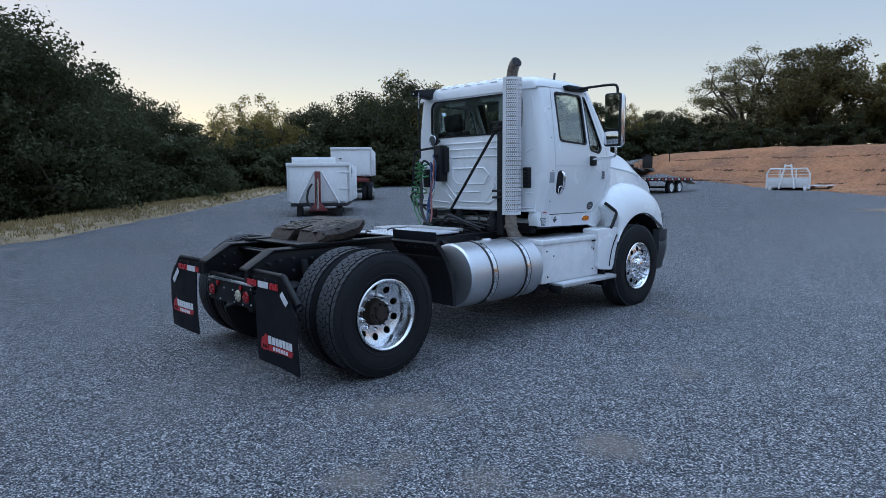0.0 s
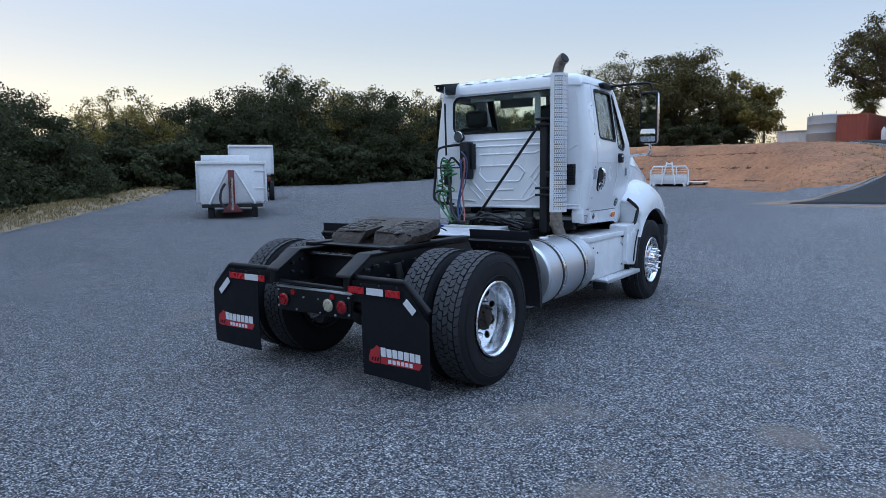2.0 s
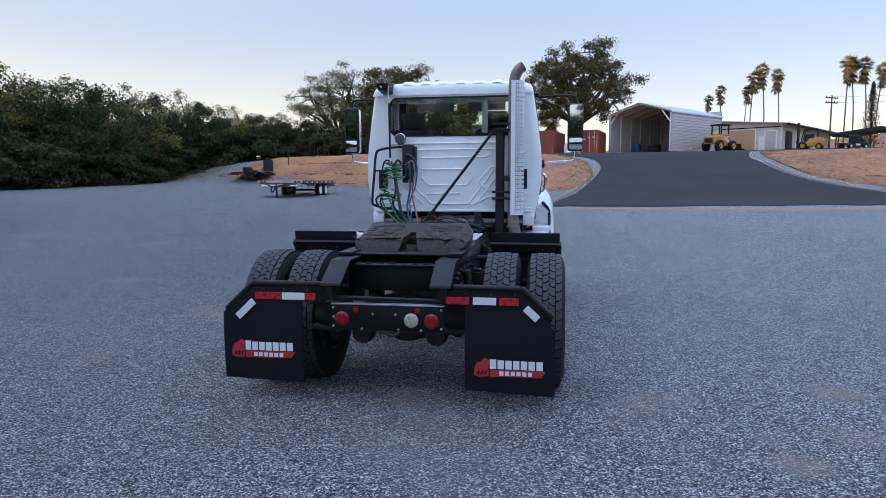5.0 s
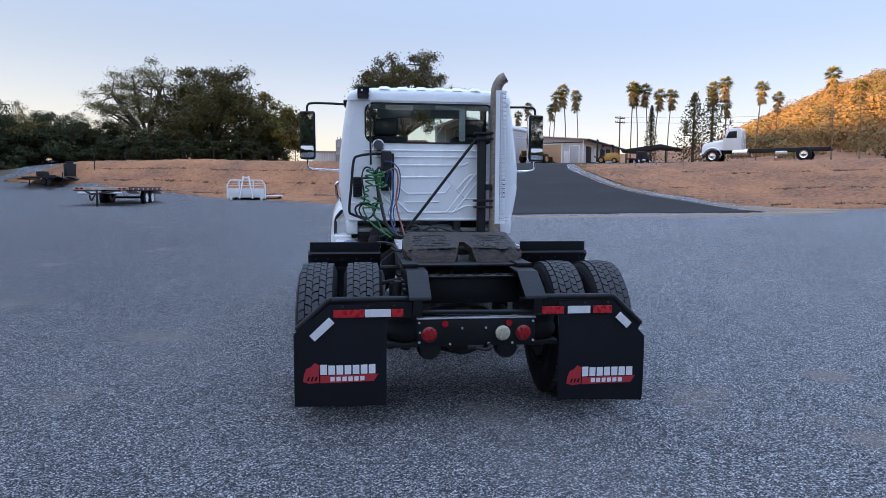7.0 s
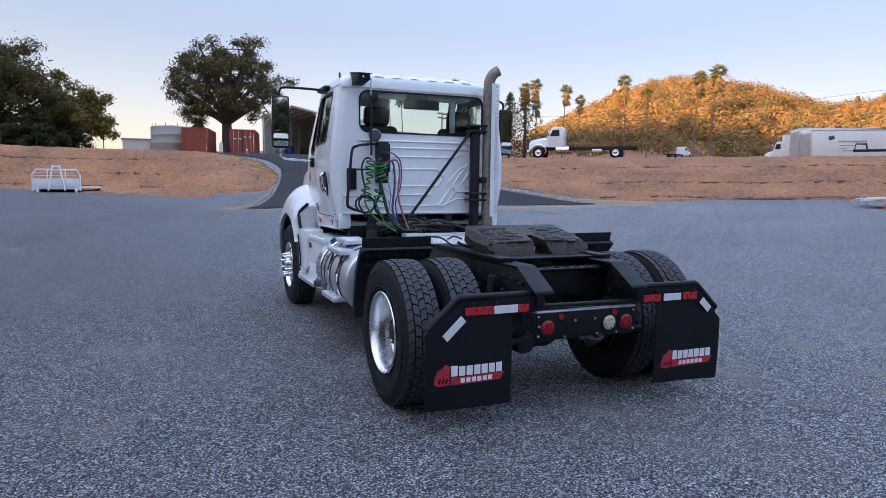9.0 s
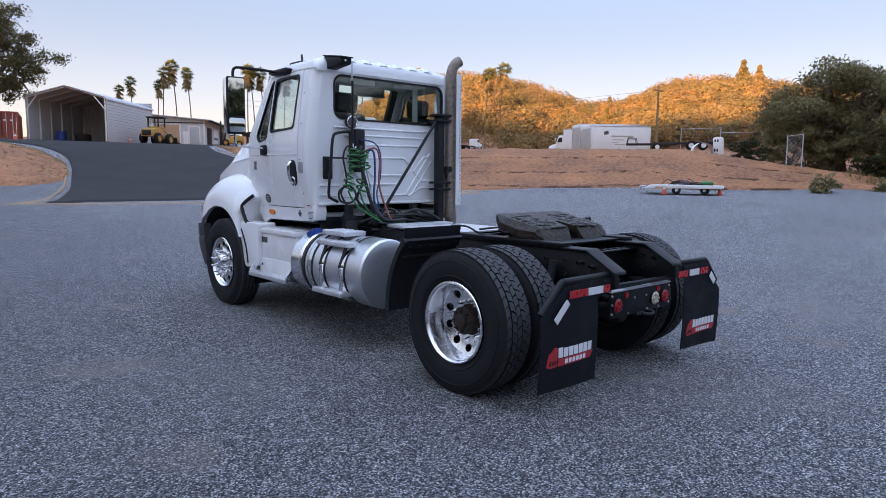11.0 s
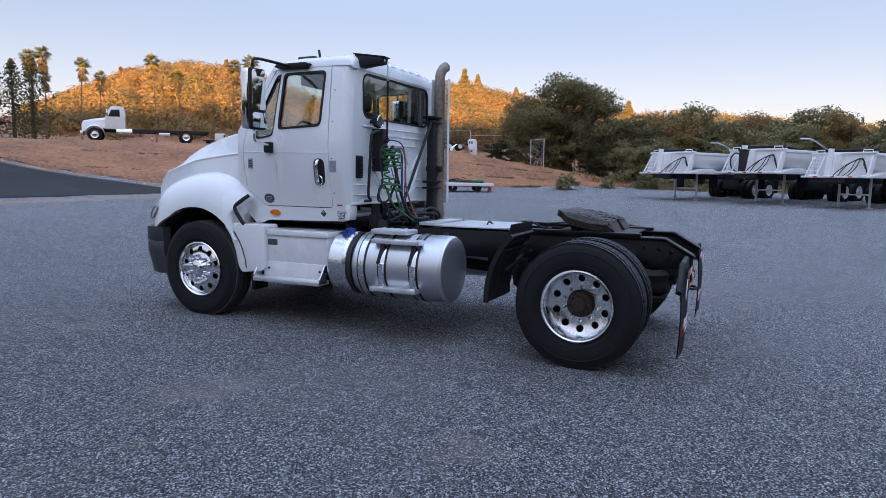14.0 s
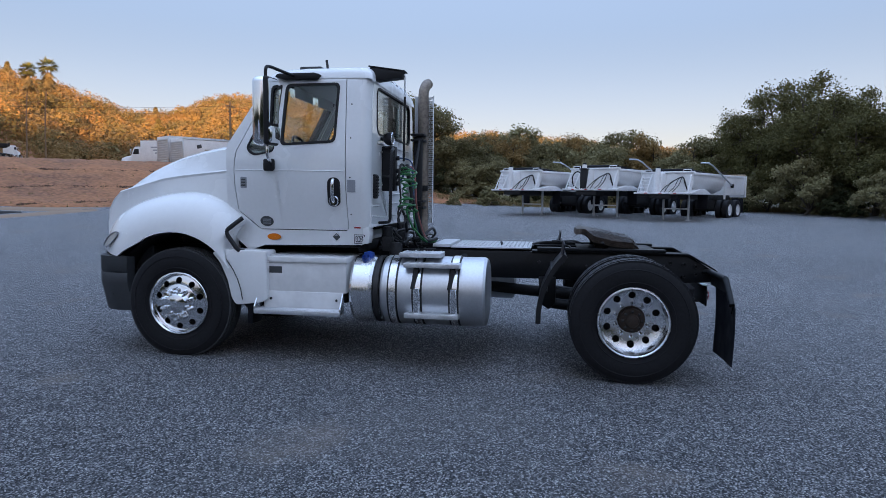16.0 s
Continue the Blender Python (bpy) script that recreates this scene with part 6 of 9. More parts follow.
# -- battery and tool boxes with steps --
for s, y0, y1, zb, zt in ((-1, 2.47, 3.225, 0.665, 0.965), (1, 2.22, 3.28, 0.50, 0.945)):
    bxx = part("battery_box", block(*sorted((s * 0.55, s * 1.045)), y0, y1, zb, zt, 0.008), WHITE_OLD, truck, "white steel battery box with step")
    part("box_lid", block(*sorted((s * 0.54, s * 1.062)), y0 - 0.008, y1 + 0.008, zt - 0.03, zt + 0.022, 0.006), WHITE_OLD, bxx)
    part("lid_ridge", block(*sorted((s * 0.70, s * 1.03)), y0 + 0.02, y1 - 0.02, zt + 0.02, zt + 0.032, 0.004), ALU_PLATE, bxx)
    part("box_label", block(*sorted((s * 1.04, s * 1.049)), y1 - 0.15, y1 - 0.03, zt - 0.13, zt - 0.07, 0.001, 1), DARKSTICK if s < 0 else ALU, bxx, "small dark label" if s < 0 else "")
    if s > 0:
        part("latch", block(1.045, 1.06, y1 - 0.14, y1 - 0.04, zt - 0.05, zt - 0.035, 0.003), CAST, bxx)
        for y, z in ((y0 + 0.08, zt - 0.1), (y0 + 0.2, zt - 0.16), (y1 - 0.1, zt - 0.14), (y0 + 0.1, zb + 0.07), (y1 - 0.12, zb + 0.08)):
            part("box_screw", lathe([(1.045, 0.01), (1.052, 0.009), (1.053, 0)], "x", (0, y, z), 8), CAST, bxx)
    z_s = 0.50 if s < 0 else 0.475
    ya, yb = (2.50, 3.30) if s < 0 else (2.43, 3.50)
    step = part("cab_step", block(*sorted((s * 0.98, s * 1.16)), ya, yb, z_s - 0.025, z_s + 0.015, 0.004), ALU_PLATE, truck, "ribbed aluminium cab step")
    for i in range(6):
        u = 1.0 + i * 0.028
        part("step_rib", block(*sorted((s * u, s * (u + 0.012))), ya + 0.01, yb - 0.01, z_s + 0.013, z_s + 0.021, 0.002, 1), ALU_PLATE, step)
    if s < 0:
        part("step_back", block(-1.05, -1.03, ya, yb - 0.05, 0.51, 0.67, 0.003), WHITE_OLD, step)
        for y in (ya, yb):
            part("step_end", prism([(-1.15, 0.49), (-1.15, 0.54), (-1.12, 0.57), (-1.06, 0.66), (-1.03, 0.68), (-1.03, 0.49)], "y", y - 0.006, y + 0.006, 0.002, 1), ALU, step)
        for y in (2.56, 3.18):
            part("step_screw", lathe([(-1.05, 0.012), (-1.058, 0.011), (-1.059, 0)], "x", (0, y, 0.60), 8), CAST, step)
    else:
        part("step_cap", block(1.0, 1.16, ya - 0.02, ya + 0.02, 0.39, 0.47, 0.006), PLASTIC, step)
    part("under_box", block(*sorted((s * 0.45, s * 0.85)), y0 + 0.05, y1 - 0.1, zb - 0.12, zb, 0.02), CAST, bxx)

# -- wheels --
SECTION = [(-0.098, 0.292), (-0.112, 0.30), (-0.128, 0.335), (-0.136, 0.385), (-0.137, 0.43), (-0.130, 0.475), (-0.118, 0.505), (-0.108, 0.518)]


def tyre_mesh(drive):
    base = [(a, r) for a, r in SECTION] + [(-0.05, 0.519), (0.05, 0.519)] + [(-a, r) for a, r in SECTION[::-1]]
    bm = lathe(base, "x", (0, 0, 0), 96)
    # raised rings on the walls
    bm = merged(bm, *[lathe([(sg * 0.1365, r - 0.004), (sg * 0.1395, r), (sg * 0.1365, r + 0.004)], "x", (0, 0, 0), 96) for sg in (1, -1) for r in (0.345, 0.455)])
    n = 46 if drive else 72
    rows = [(-0.093, 0.043, 0.93), (-0.046, 0.044, 0.91), (0.0, 0.044, 0.91), (0.046, 0.044, 0.91), (0.093, 0.043, 0.93)] if drive else [(-0.09, 0.038, 0.96), (-0.045, 0.035, 0.97), (0.0, 0.035, 0.97), (0.045, 0.035, 0.97), (0.09, 0.038, 0.96)]
    r0, r1 = 0.512, 0.535
    for k, (a, w, fill) in enumerate(rows):
        for i in range(n):
            c = 2 * math.pi * (i + (0.5 if k % 2 else 0.0)) / n
            h = math.pi / n * fill
            sk = (0.30 if k % 2 else -0.30) * h if drive else 0.1 * h
            q = []
            for rr, sh in ((r0, 1.0), (r1 - (0.006 if k in (0, 4) else 0), 0.94)):
                for u, d in ((-1, -1), (0, -0.75 if drive else -1), (1, -1), (1, 1), (0, 1.25 if drive else 1), (-1, 1)):
                    ang = c + d * h * sh + u * sk
                    q.append(bm.verts.new((a + u * w / 2 * sh, rr * math.cos(ang), rr * math.sin(ang))))
            bm.faces.new(q[6:]).material_index = 1
            for j in range(6):
                m = (j + 1) % 6
                bm.faces.new((q[j], q[m], q[6 + m], q[6 + j])).material_index = 0 if drive else 1
    return bm


def disc_bm(x_of, r0, r1, holes, hole_r, hole_at, thick):
    """A wheel disc with round hand holes."""
    out = []
    for i in range(holes):
        a0, a1 = 2 * math.pi * i / holes, 2 * math.pi * (i + 1) / holes
        am = (a0 + a1) / 2
        seg = 8
        outer = [(r1 * math.cos(a0 + (a1 - a0) * j / seg), r1 * math.sin(a0 + (a1 - a0) * j / seg)) for j in range(seg + 1)] + [(r0 * math.cos(a1 + (a0 - a1) * j / 4), r0 * math.sin(a1 + (a0 - a1) * j / 4)) for j in range(5)]
        c = (hole_at * math.cos(am), hole_at * math.sin(am))
        hole = [(c[0] + hole_r * math.cos(2 * math.pi * j / 18), c[1] + hole_r * math.sin(2 * math.pi * j / 18)) for j in range(18)]
        f = lambda u, v: Vector((x_of(math.hypot(u, v)), u, v))
        g = lambda u, v: Vector((x_of(math.hypot(u, v)) - thick, u, v))
        out.append(ring_panel(outer, hole, c, f, g, k=2, n=8))
    return merged(*out)


def rim_barrel(dish):
    """The rim: flange, bead seats and well, open in the middle; dish: inset of the disc."""
    return lathe([(0.128, 0.305), (0.134, 0.300), (0.136, 0.292), (0.128, 0.283), (0.112, 0.276), (0.07, 0.270), (0.0, 0.262), (-0.05, 0.268), (-0.10, 0.276), (-0.128, 0.29), (-0.128, 0.30)], "x", (0, 0, 0), 72)


# the shared pieces point outwards along +x; the left side's are turned half round
def steer_wheel(s, x, y):
    w = tagged(new("front_wheel"), kind="")
    w.parent = truck
    w["label"] = "front wheel with chrome hub cover"
    part("tyre", tyre_mesh(False), [RUBBER, TREAD], w, "worn black steer tyre", angle=30)
    rim = part("rim", merged(rim_barrel(0), disc_bm(lambda r: 0.085 + 0.03 * (1 - ((r - 0.16) / 0.12) ** 2 * 0.8), 0.135, 0.272, 10, 0.031, 0.222, 0.012)), CHROME, w, "polished aluminium rim with round holes", angle=35)
    part("well_back", lathe([(0.02, 0.27), (0.0, 0.10)], "x", (0, 0, 0), 40), CAST, w)
    part("hub_cover", lathe([(0.10, 0.186), (0.115, 0.182), (0.122, 0.165), (0.128, 0.118), (0.135, 0.11), (0.165, 0.10), (0.175, 0.088), (0.178, 0.0)], "x", (0, 0, 0), 48), CHROME, w, "chrome hub cover")
    for i in range(10):
        a = 2 * math.pi * (i + 0.5) / 10
        part("nut_cover", lathe([(0.12, 0.023), (0.137, 0.022), (0.15, 0.017), (0.185, 0.015), (0.208, 0.009), (0.212, 0)], "x", (0, 0.143 * math.cos(a), 0.143 * math.sin(a)), 10), CHROME, w)
    w.matrix_basis = pose(s * x, y, 0.535, 0, 0, 0 if s > 0 else 180) @ Matrix.Diagonal((1, 0.955, 0.955, 1))
    return w


def drive_pair(s, y):
    w = new("rear_dual_wheel")
    w.parent = truck
    w["label"] = "rear dual wheel with deep aluminium rim"
    t1 = part("tyre", tyre_mesh(True), [RUBBER, TREAD], w, "black drive tyre with block tread", angle=30)
    t1.matrix_basis = pose(0.165, 0, 0)
    t2 = new("tyre", t1.data)
    t2.parent = w
    t2["label"] = "black drive tyre with block tread"
    t2.matrix_basis = pose(-0.165, 0, 0, 7)
    rim = part("rim", moved(merged(rim_barrel(0), disc_bm(lambda r: -0.045 + 0.035 * ((r - 0.12) / 0.15) ** 2, 0.115, 0.268, 10, 0.031, 0.215, 0.012)), pose(0.165, 0, 0)), RIM, w, "polished aluminium rim with round holes", angle=35)
    part("inner_rim", moved(rim_barrel(0), pose(-0.165, 0, 0, 0, 0, 180)), CAST, w)
    part("brake_drum", lathe([(-0.30, 0.0), (-0.30, 0.24), (-0.02, 0.245), (0.07, 0.24), (0.08, 0.12)], "x", (0, 0, 0), 40), CAST, w, "dark brake drum")
    part("hub", lathe([(0.10, 0.118), (0.122, 0.118), (0.126, 0.100), (0.165, 0.092), (0.175, 0.086), (0.178, 0.103), (0.196, 0.103), (0.202, 0.092), (0.206, 0.060), (0.226, 0.052), (0.232, 0.030), (0.234, 0)], "x", (0, 0, 0), 36), RUST, w, "rusty oily hub")
    for i in range(8):
        a = 2 * math.pi * i / 8
        part("hub_stud", lathe([(0.195, 0.015), (0.210, 0.014), (0.212, 0.008), (0.226, 0.007), (0.227, 0)], "x", (0, 0.080 * math.cos(a), 0.080 * math.sin(a)), 6), CAST, w)
    part("nut_ring", lathe([(0.104, 0.172), (0.110, 0.168), (0.111, 0.120), (0.104, 0.116)], "x", (0, 0, 0), 48), CHROME, w, "polished nut seat")
    for i in range(10):
        a = 2 * math.pi * (i + 0.5) / 10
        part("wheel_nut", lathe([(0.108, 0.024), (0.118, 0.024), (0.121, 0.018), (0.150, 0.0165), (0.156, 0.010), (0.172, 0.009), (0.174, 0)], "x", (0, 0.145 * math.cos(a), 0.145 * math.sin(a)), 10), CHROME, w)
    w.matrix_basis = pose(s * 0.912, y, HUB, 0, 0, 0 if s > 0 else 180) @ Matrix.Diagonal((1, 0.963, 0.963, 1))
    return w


fr = steer_wheel(1, 1.0, WB)
fl = copy_thing(fr, pose(-1.0, WB, 0.535, 0, 0, 180))
rr = drive_pair(1, 0.0)
copy_thing(rr, pose(-0.912, 0, HUB, 0, 0, 180))

# -- air lines and cables --
hrnd = random.Random(5)


def coil(p, q, turns, r, n=14):
    p, q = Vector(p), Vector(q)
    d = q - p
    sd = d.orthogonal().normalized()
    up = d.normalized().cross(sd)
    out = []
    for i in range(turns * n + 1):
        t = i / (turns * n)
        a = 2 * math.pi * t * turns
        rr_ = r * (0.75 + 0.35 * math.sin(t * 9))
        out.append(p + d * t + (sd * math.cos(a) + up * math.sin(a)) * rr_ + Vector((0.015 * math.sin(t * 7), 0.012 * math.cos(t * 5), 0)))
    return out


def hose(name, pts, r, m_, label, k=6):
    return part(name, tube(pts, r, 8, k), m_, truck, label, angle=70)


hose("coiled_air_hose", [(-0.63, 2.03, 1.80), *coil((-0.66, 2.02, 1.80), (-0.72, 2.02, 1.40), 7, 0.052), (-0.66, 1.95, 1.25), (-0.45, 1.85, 1.10)], 0.0085, HOSE_G, "bright green coiled air hose", 2)
hose("coiled_air_hose", [(-0.62, 2.03, 1.80), *coil((-0.59, 1.99, 1.79), (-0.55, 2.0, 1.62), 5, 0.058), (-0.56, 1.98, 1.50), *coil((-0.58, 1.98, 1.50), (-0.62, 1.98, 1.40), 2, 0.06), (-0.55, 1.93, 1.2), (-0.33, 1.88, 1.09), (-0.20, 1.80, 1.10)], 0.0085, HOSE_G, "bright green coiled air hose", 2)
hose("air_hose_loop", [(-0.72 + 0.10 * math.cos(a) * (1 + 0.08 * math.sin(3 * a)), 2.04 + 0.02 * math.sin(2 * a), 1.37 + 0.085 * math.sin(a)) for a in [2 * math.pi * i / 20 * 2.2 for i in range(30)]], 0.010, HOSE_K, "black looped hose", 2)
hose("air_hose", [(-0.50, 2.12, 1.66), (-0.46, 2.04, 1.80), (-0.43, 2.0, 1.76), (-0.42, 2.0, 1.55), (-0.45, 1.97, 1.30), (-0.38, 1.90, 1.12), (-0.30, 1.86, 1.09)], 0.011, HOSE_B, "blue air hose")
hose("air_hose", [(-0.50, 2.12, 1.78), (-0.40, 2.02, 1.82), (-0.37, 1.99, 1.70), (-0.39, 1.97, 1.45), (-0.33, 1.92, 1.20), (-0.30, 1.86, 1.09)], 0.010, HOSE_R, "faded red air hose")
hose("air_hose", [(-0.50, 2.12, 1.90), (-0.42, 2.03, 1.88), (-0.35, 2.01, 1.78), (-0.36, 1.99, 1.55), (-0.42, 1.97, 1.38), (-0.40, 1.95, 1.22)], 0.007, HOSE_B, "thin blue air hose")
hose("power_cable", [(-0.62, 2.03, 1.80), (-0.60, 2.0, 1.70), (-0.56, 1.97, 1.50), (-0.50, 1.92, 1.25), (-0.38, 1.88, 1.12), (-0.2, 1.80, 1.12)], 0.017, HOSE_K, "thick black power cable")
hose("power_cable", [(-0.50, 2.15, 1.70), (-0.56, 2.03, 1.83), (-0.60, 2.0, 1.74), (-0.58, 1.98, 1.5), (-0.62, 2.02, 1.32), (-0.45, 2.05, 1.2)], 0.013, HOSE_K, "black cable")
hose("power_cable", [(-0.63, 2.03, 1.81), (-0.71, 2.05, 1.83), (-0.75, 2.06, 1.72), (-0.72, 2.05, 1.5), (-0.78, 2.06, 1.38), (-0.7, 2.05, 1.24)], 0.009, HOSE_K, "thin black cable")
hose("grey_cable", [(-0.46, 2.1, 1.62), (-0.44, 2.06, 1.45), (-0.47, 2.02, 1.34), (-0.41, 2.0, 1.25), (-0.43, 1.97, 1.15)], 0.006, GREYSTICK, "thin grey cable")
# loose lines along the frame behind the cab
for i in range(16):
    x0, x1 = -0.62 + hrnd.random() * 0.9, -0.5 + hrnd.random() * 1.0
    y0 = 1.90 + hrnd.random() * 0.45
    z0 = 1.02 + hrnd.random() * 0.12
    pts = [(x0, y0, z0)] + [(x0 + (x1 - x0) * t + hrnd.uniform(-0.08, 0.08), y0 + hrnd.uniform(-0.10, 0.10), z0 + hrnd.uniform(-0.03, 0.10)) for t in (0.3, 0.6)] + [(x1, y0 + hrnd.uniform(-0.1, 0.1), z0 - 0.03)]
    hose("frame_line", pts, hrnd.choice((0.008, 0.010, 0.014, 0.018)), HOSE_K, "black line lying along the frame", 5)
hose("frame_line", [(-0.1, 0.85, 1.08), (0.0, 0.72, 1.10), (0.12, 0.62, 1.09), (0.2, 0.45, 1.10), (0.1, 0.35, 1.08)], 0.009, HOSE_K, "black air line to the coupling plate", 5)
hose("frame_line", [(-0.62, 0.66, 1.15), (-0.5, 0.6, 1.14), (-0.42, 0.5, 1.08), (-0.2, 0.5, 1.075)], 0.008, HOSE_K, "black air line", 5)
for x, y in ((-0.60, 2.20), (0.30, 2.28), (-0.25, 2.30)):
    part("cab_mount", merged(block(x - 0.06, x + 0.06, y - 0.05, y + 0.05, 1.02, 1.16, 0.02), lathe([(1.14, 0.045), (1.25, 0.045), (1.25, 0)], "z", (x, y, 0), 16)), CAST, truck, "dark cab air mount")
part("cab_crossbeam", block(-0.80, 0.80, 2.34, 2.44, 1.02, 1.13, 0.02), BLACK, truck, "black beam under cab")
part("air_drier", lathe([(0.98, 0.0), (0.98, 0.06), (1.06, 0.065), (1.10, 0.05), (1.11, 0)], "z", (-0.62, 2.12, 0), 18), CAST, truck, "small dark canister")
part("cab_underside", block(-0.84, 0.84, 2.40, 3.60, 1.06, 1.13, 0.02), BLACK, truck, "black cab underside")


# ---- trees ----
def leaf_cards(name, pts, size, rng, material, parent, label="", out=None):
    """A crown of many small three-cornered leaf sprays at the given places, most of them facing outwards and up."""
    n = len(pts)
    g = np.random.default_rng(rng)
    p = np.asarray(pts, dtype=float)
    face = g.normal(size=(n, 3)) * 0.75 + (0 if out is None else np.asarray(out, dtype=float)) + np.array([0, 0, 0.35])
    face /= np.linalg.norm(face, axis=1)[:, None]
    d = np.cross(face, g.normal(size=(n, 3)))
    d /= np.linalg.norm(d, axis=1)[:, None]
    e = np.cross(face, d)
    s = size * (0.5 + 1.0 * g.random(n))[:, None]
    q = np.stack([p + d * s * 0.72, p - d * s * 0.42 + e * s * 0.46, p - d * s * 0.38 - e * s * 0.46 + face * s * 0.15], axis=1).reshape(-1, 3)
    me = bpy.data.meshes.new(name)
    me.from_pydata(q.tolist(), [], np.arange(3 * n).reshape(-1, 3).tolist())
    me.materials.append(material)
    ob = new(name, me)
    if parent:
        ob.parent = parent
    if label:
        ob["label"] = label
    return ob


def tree(name, label, category, group, h, w, seed, leaf, leaves, size, fork=0.22, limbs=6, open_=0.0, low=0.12, trunk_r=0.26, rise=0.1, clump=0.135):
    """A broadleaf tree: tapered trunk, forking limbs, clumps of leaves at their ends."""
    r = random.Random(seed)
    root = thing(name, label, category, group)
    bars, ends = [], []
    top = Vector((r.uniform(-0.3, 0.3), r.uniform(-0.3, 0.3), h * fork))
    bars.append(tube([(0, 0, -0.5), (0.03, 0, h * fork * 0.5), tuple(top)], 0.2, 8, 0, [trunk_r * 1.25, trunk_r, trunk_r * 0.85]))
    for i in range(limbs):
        a = 2.4 * i + r.uniform(-0.4, 0.4)
        up = rise + (1 - rise) * ((i + r.random()) / limbs)
        reach_ = w * 0.5 * (1.0 - 0.75 * up ** 2.2) * r.uniform(0.8, 1.0)
        tip = Vector((math.cos(a) * reach_, math.sin(a) * reach_, h * (fork + (0.93 - fork) * up)))
        mid = top.lerp(tip, 0.5) + Vector((r.uniform(-0.4, 0.4), r.uniform(-0.4, 0.4), r.uniform(0.0, 0.5)))
        bars.append(tube(smooth_path([tuple(top), tuple(mid), tuple(tip)], 3), 0.1, 6, 0, [trunk_r * f for f in (0.55, 0.48, 0.4, 0.34, 0.27, 0.2, 0.1)]))
        ends.append((tip, 1.0))
        for k in range(8):
            t = r.uniform(0.35, 0.95)
            b = mid.lerp(tip, t) if k % 2 else top.lerp(tip, 0.3 + 0.6 * t)
            e = b + Vector((r.uniform(-1, 1), r.uniform(-1, 1), r.uniform(-0.55, 0.65))).normalized() * w * r.uniform(0.13, 0.24)
            e.z = max(e.z, h * low)
            bars.append(tube([tuple(b), tuple(b.lerp(e, 0.5) + Vector((0, 0, 0.1))), tuple(e)], 0.05, 4, 0, [trunk_r * 0.18, trunk_r * 0.12, trunk_r * 0.05]))
            ends.append((e, r.uniform(0.7, 1.0)))
    part("trunk", merged(*bars), BARK, root, "grey-brown forked trunk")
    g = np.random.default_rng(seed)
    per = leaves // len(ends)
    pts, outs = [], []
    for c, f in ends:
        # each clump is a lumpy shell: a few lobes round the end of its twig
        rad = np.array([w * clump * f, w * clump * f, h * clump * 0.72 * f])
        d = g.normal(size=(per, 3))
        d /= np.linalg.norm(d, axis=1)[:, None]
        lobes = g.normal(size=(5, 3))
        lobes /= np.linalg.norm(lobes, axis=1)[:, None]
        bulge = 0.70 + 0.42 * np.max(d @ lobes.T, axis=1) ** 3
        rr = (bulge * (0.35 + 0.7 * g.random(per) ** 0.6) * (1 + (0.20 + 0.10 * open_) * g.normal(size=per)))[:, None]
        pts.append(np.array(c) + d * rr * rad)
        outs.append(d)
    pts, outs = np.concatenate(pts), np.concatenate(outs)
    keep = pts[:, 2] > h * low * 0.5
    leaf_cards("crown", pts[keep], size, seed, leaf, root, "uneven crown of small leaves", outs[keep])
    return root


def set_tree(proto, x, y, h_scale, rot, first, sink=0.1, base=None):
    z = (gz(x, y) if base is None else base) - sink
    m = pose(x, y, z, 0, 0, rot) @ Matrix.Diagonal((h_scale, h_scale, h_scale, 1))
    if first:
        proto.matrix_basis = m
        return proto
    c = copy_thing(proto, pose(x, y, z, 0, 0, rot))
    c.matrix_basis = m
    return c


trnd = random.Random(21)
used = set()


def place(proto, x, y, s, rot=None, base=None):
    first = proto.name not in used
    used.add(proto.name)
    return set_tree(proto, x, y, s, trnd.uniform(0, 360) if rot is None else rot, first, base=base)


WG = "trees along the yard's west edge"
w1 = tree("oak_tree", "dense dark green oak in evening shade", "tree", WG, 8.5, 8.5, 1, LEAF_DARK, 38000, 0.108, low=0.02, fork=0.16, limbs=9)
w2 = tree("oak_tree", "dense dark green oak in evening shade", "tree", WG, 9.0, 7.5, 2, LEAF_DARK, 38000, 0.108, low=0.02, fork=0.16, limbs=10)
w4 = tree("oak_tree", "dark oak added round the yard, out of view", "tree", "woods round the yard", 9.0, 8.5, 5, LEAF_DARK, 6000, 0.34, low=0.02, fork=0.16, limbs=9)
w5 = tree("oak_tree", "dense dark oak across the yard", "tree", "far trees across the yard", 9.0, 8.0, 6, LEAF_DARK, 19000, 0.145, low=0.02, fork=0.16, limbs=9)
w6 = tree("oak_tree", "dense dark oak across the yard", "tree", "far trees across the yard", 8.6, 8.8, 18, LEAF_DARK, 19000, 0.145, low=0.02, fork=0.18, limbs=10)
w3 = tree("oak_tree", "dark oak with a loose twiggy top", "tree", WG, 9.0, 8.0, 3, LEAF_OAK, 11000, 0.125, open_=0.8, low=0.05, limbs=8, clump=0.11)
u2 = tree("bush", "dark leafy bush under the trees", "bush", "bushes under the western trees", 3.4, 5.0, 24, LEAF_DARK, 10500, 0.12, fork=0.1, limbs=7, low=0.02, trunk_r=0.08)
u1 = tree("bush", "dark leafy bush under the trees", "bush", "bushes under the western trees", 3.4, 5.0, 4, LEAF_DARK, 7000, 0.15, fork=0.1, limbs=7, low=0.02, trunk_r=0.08)
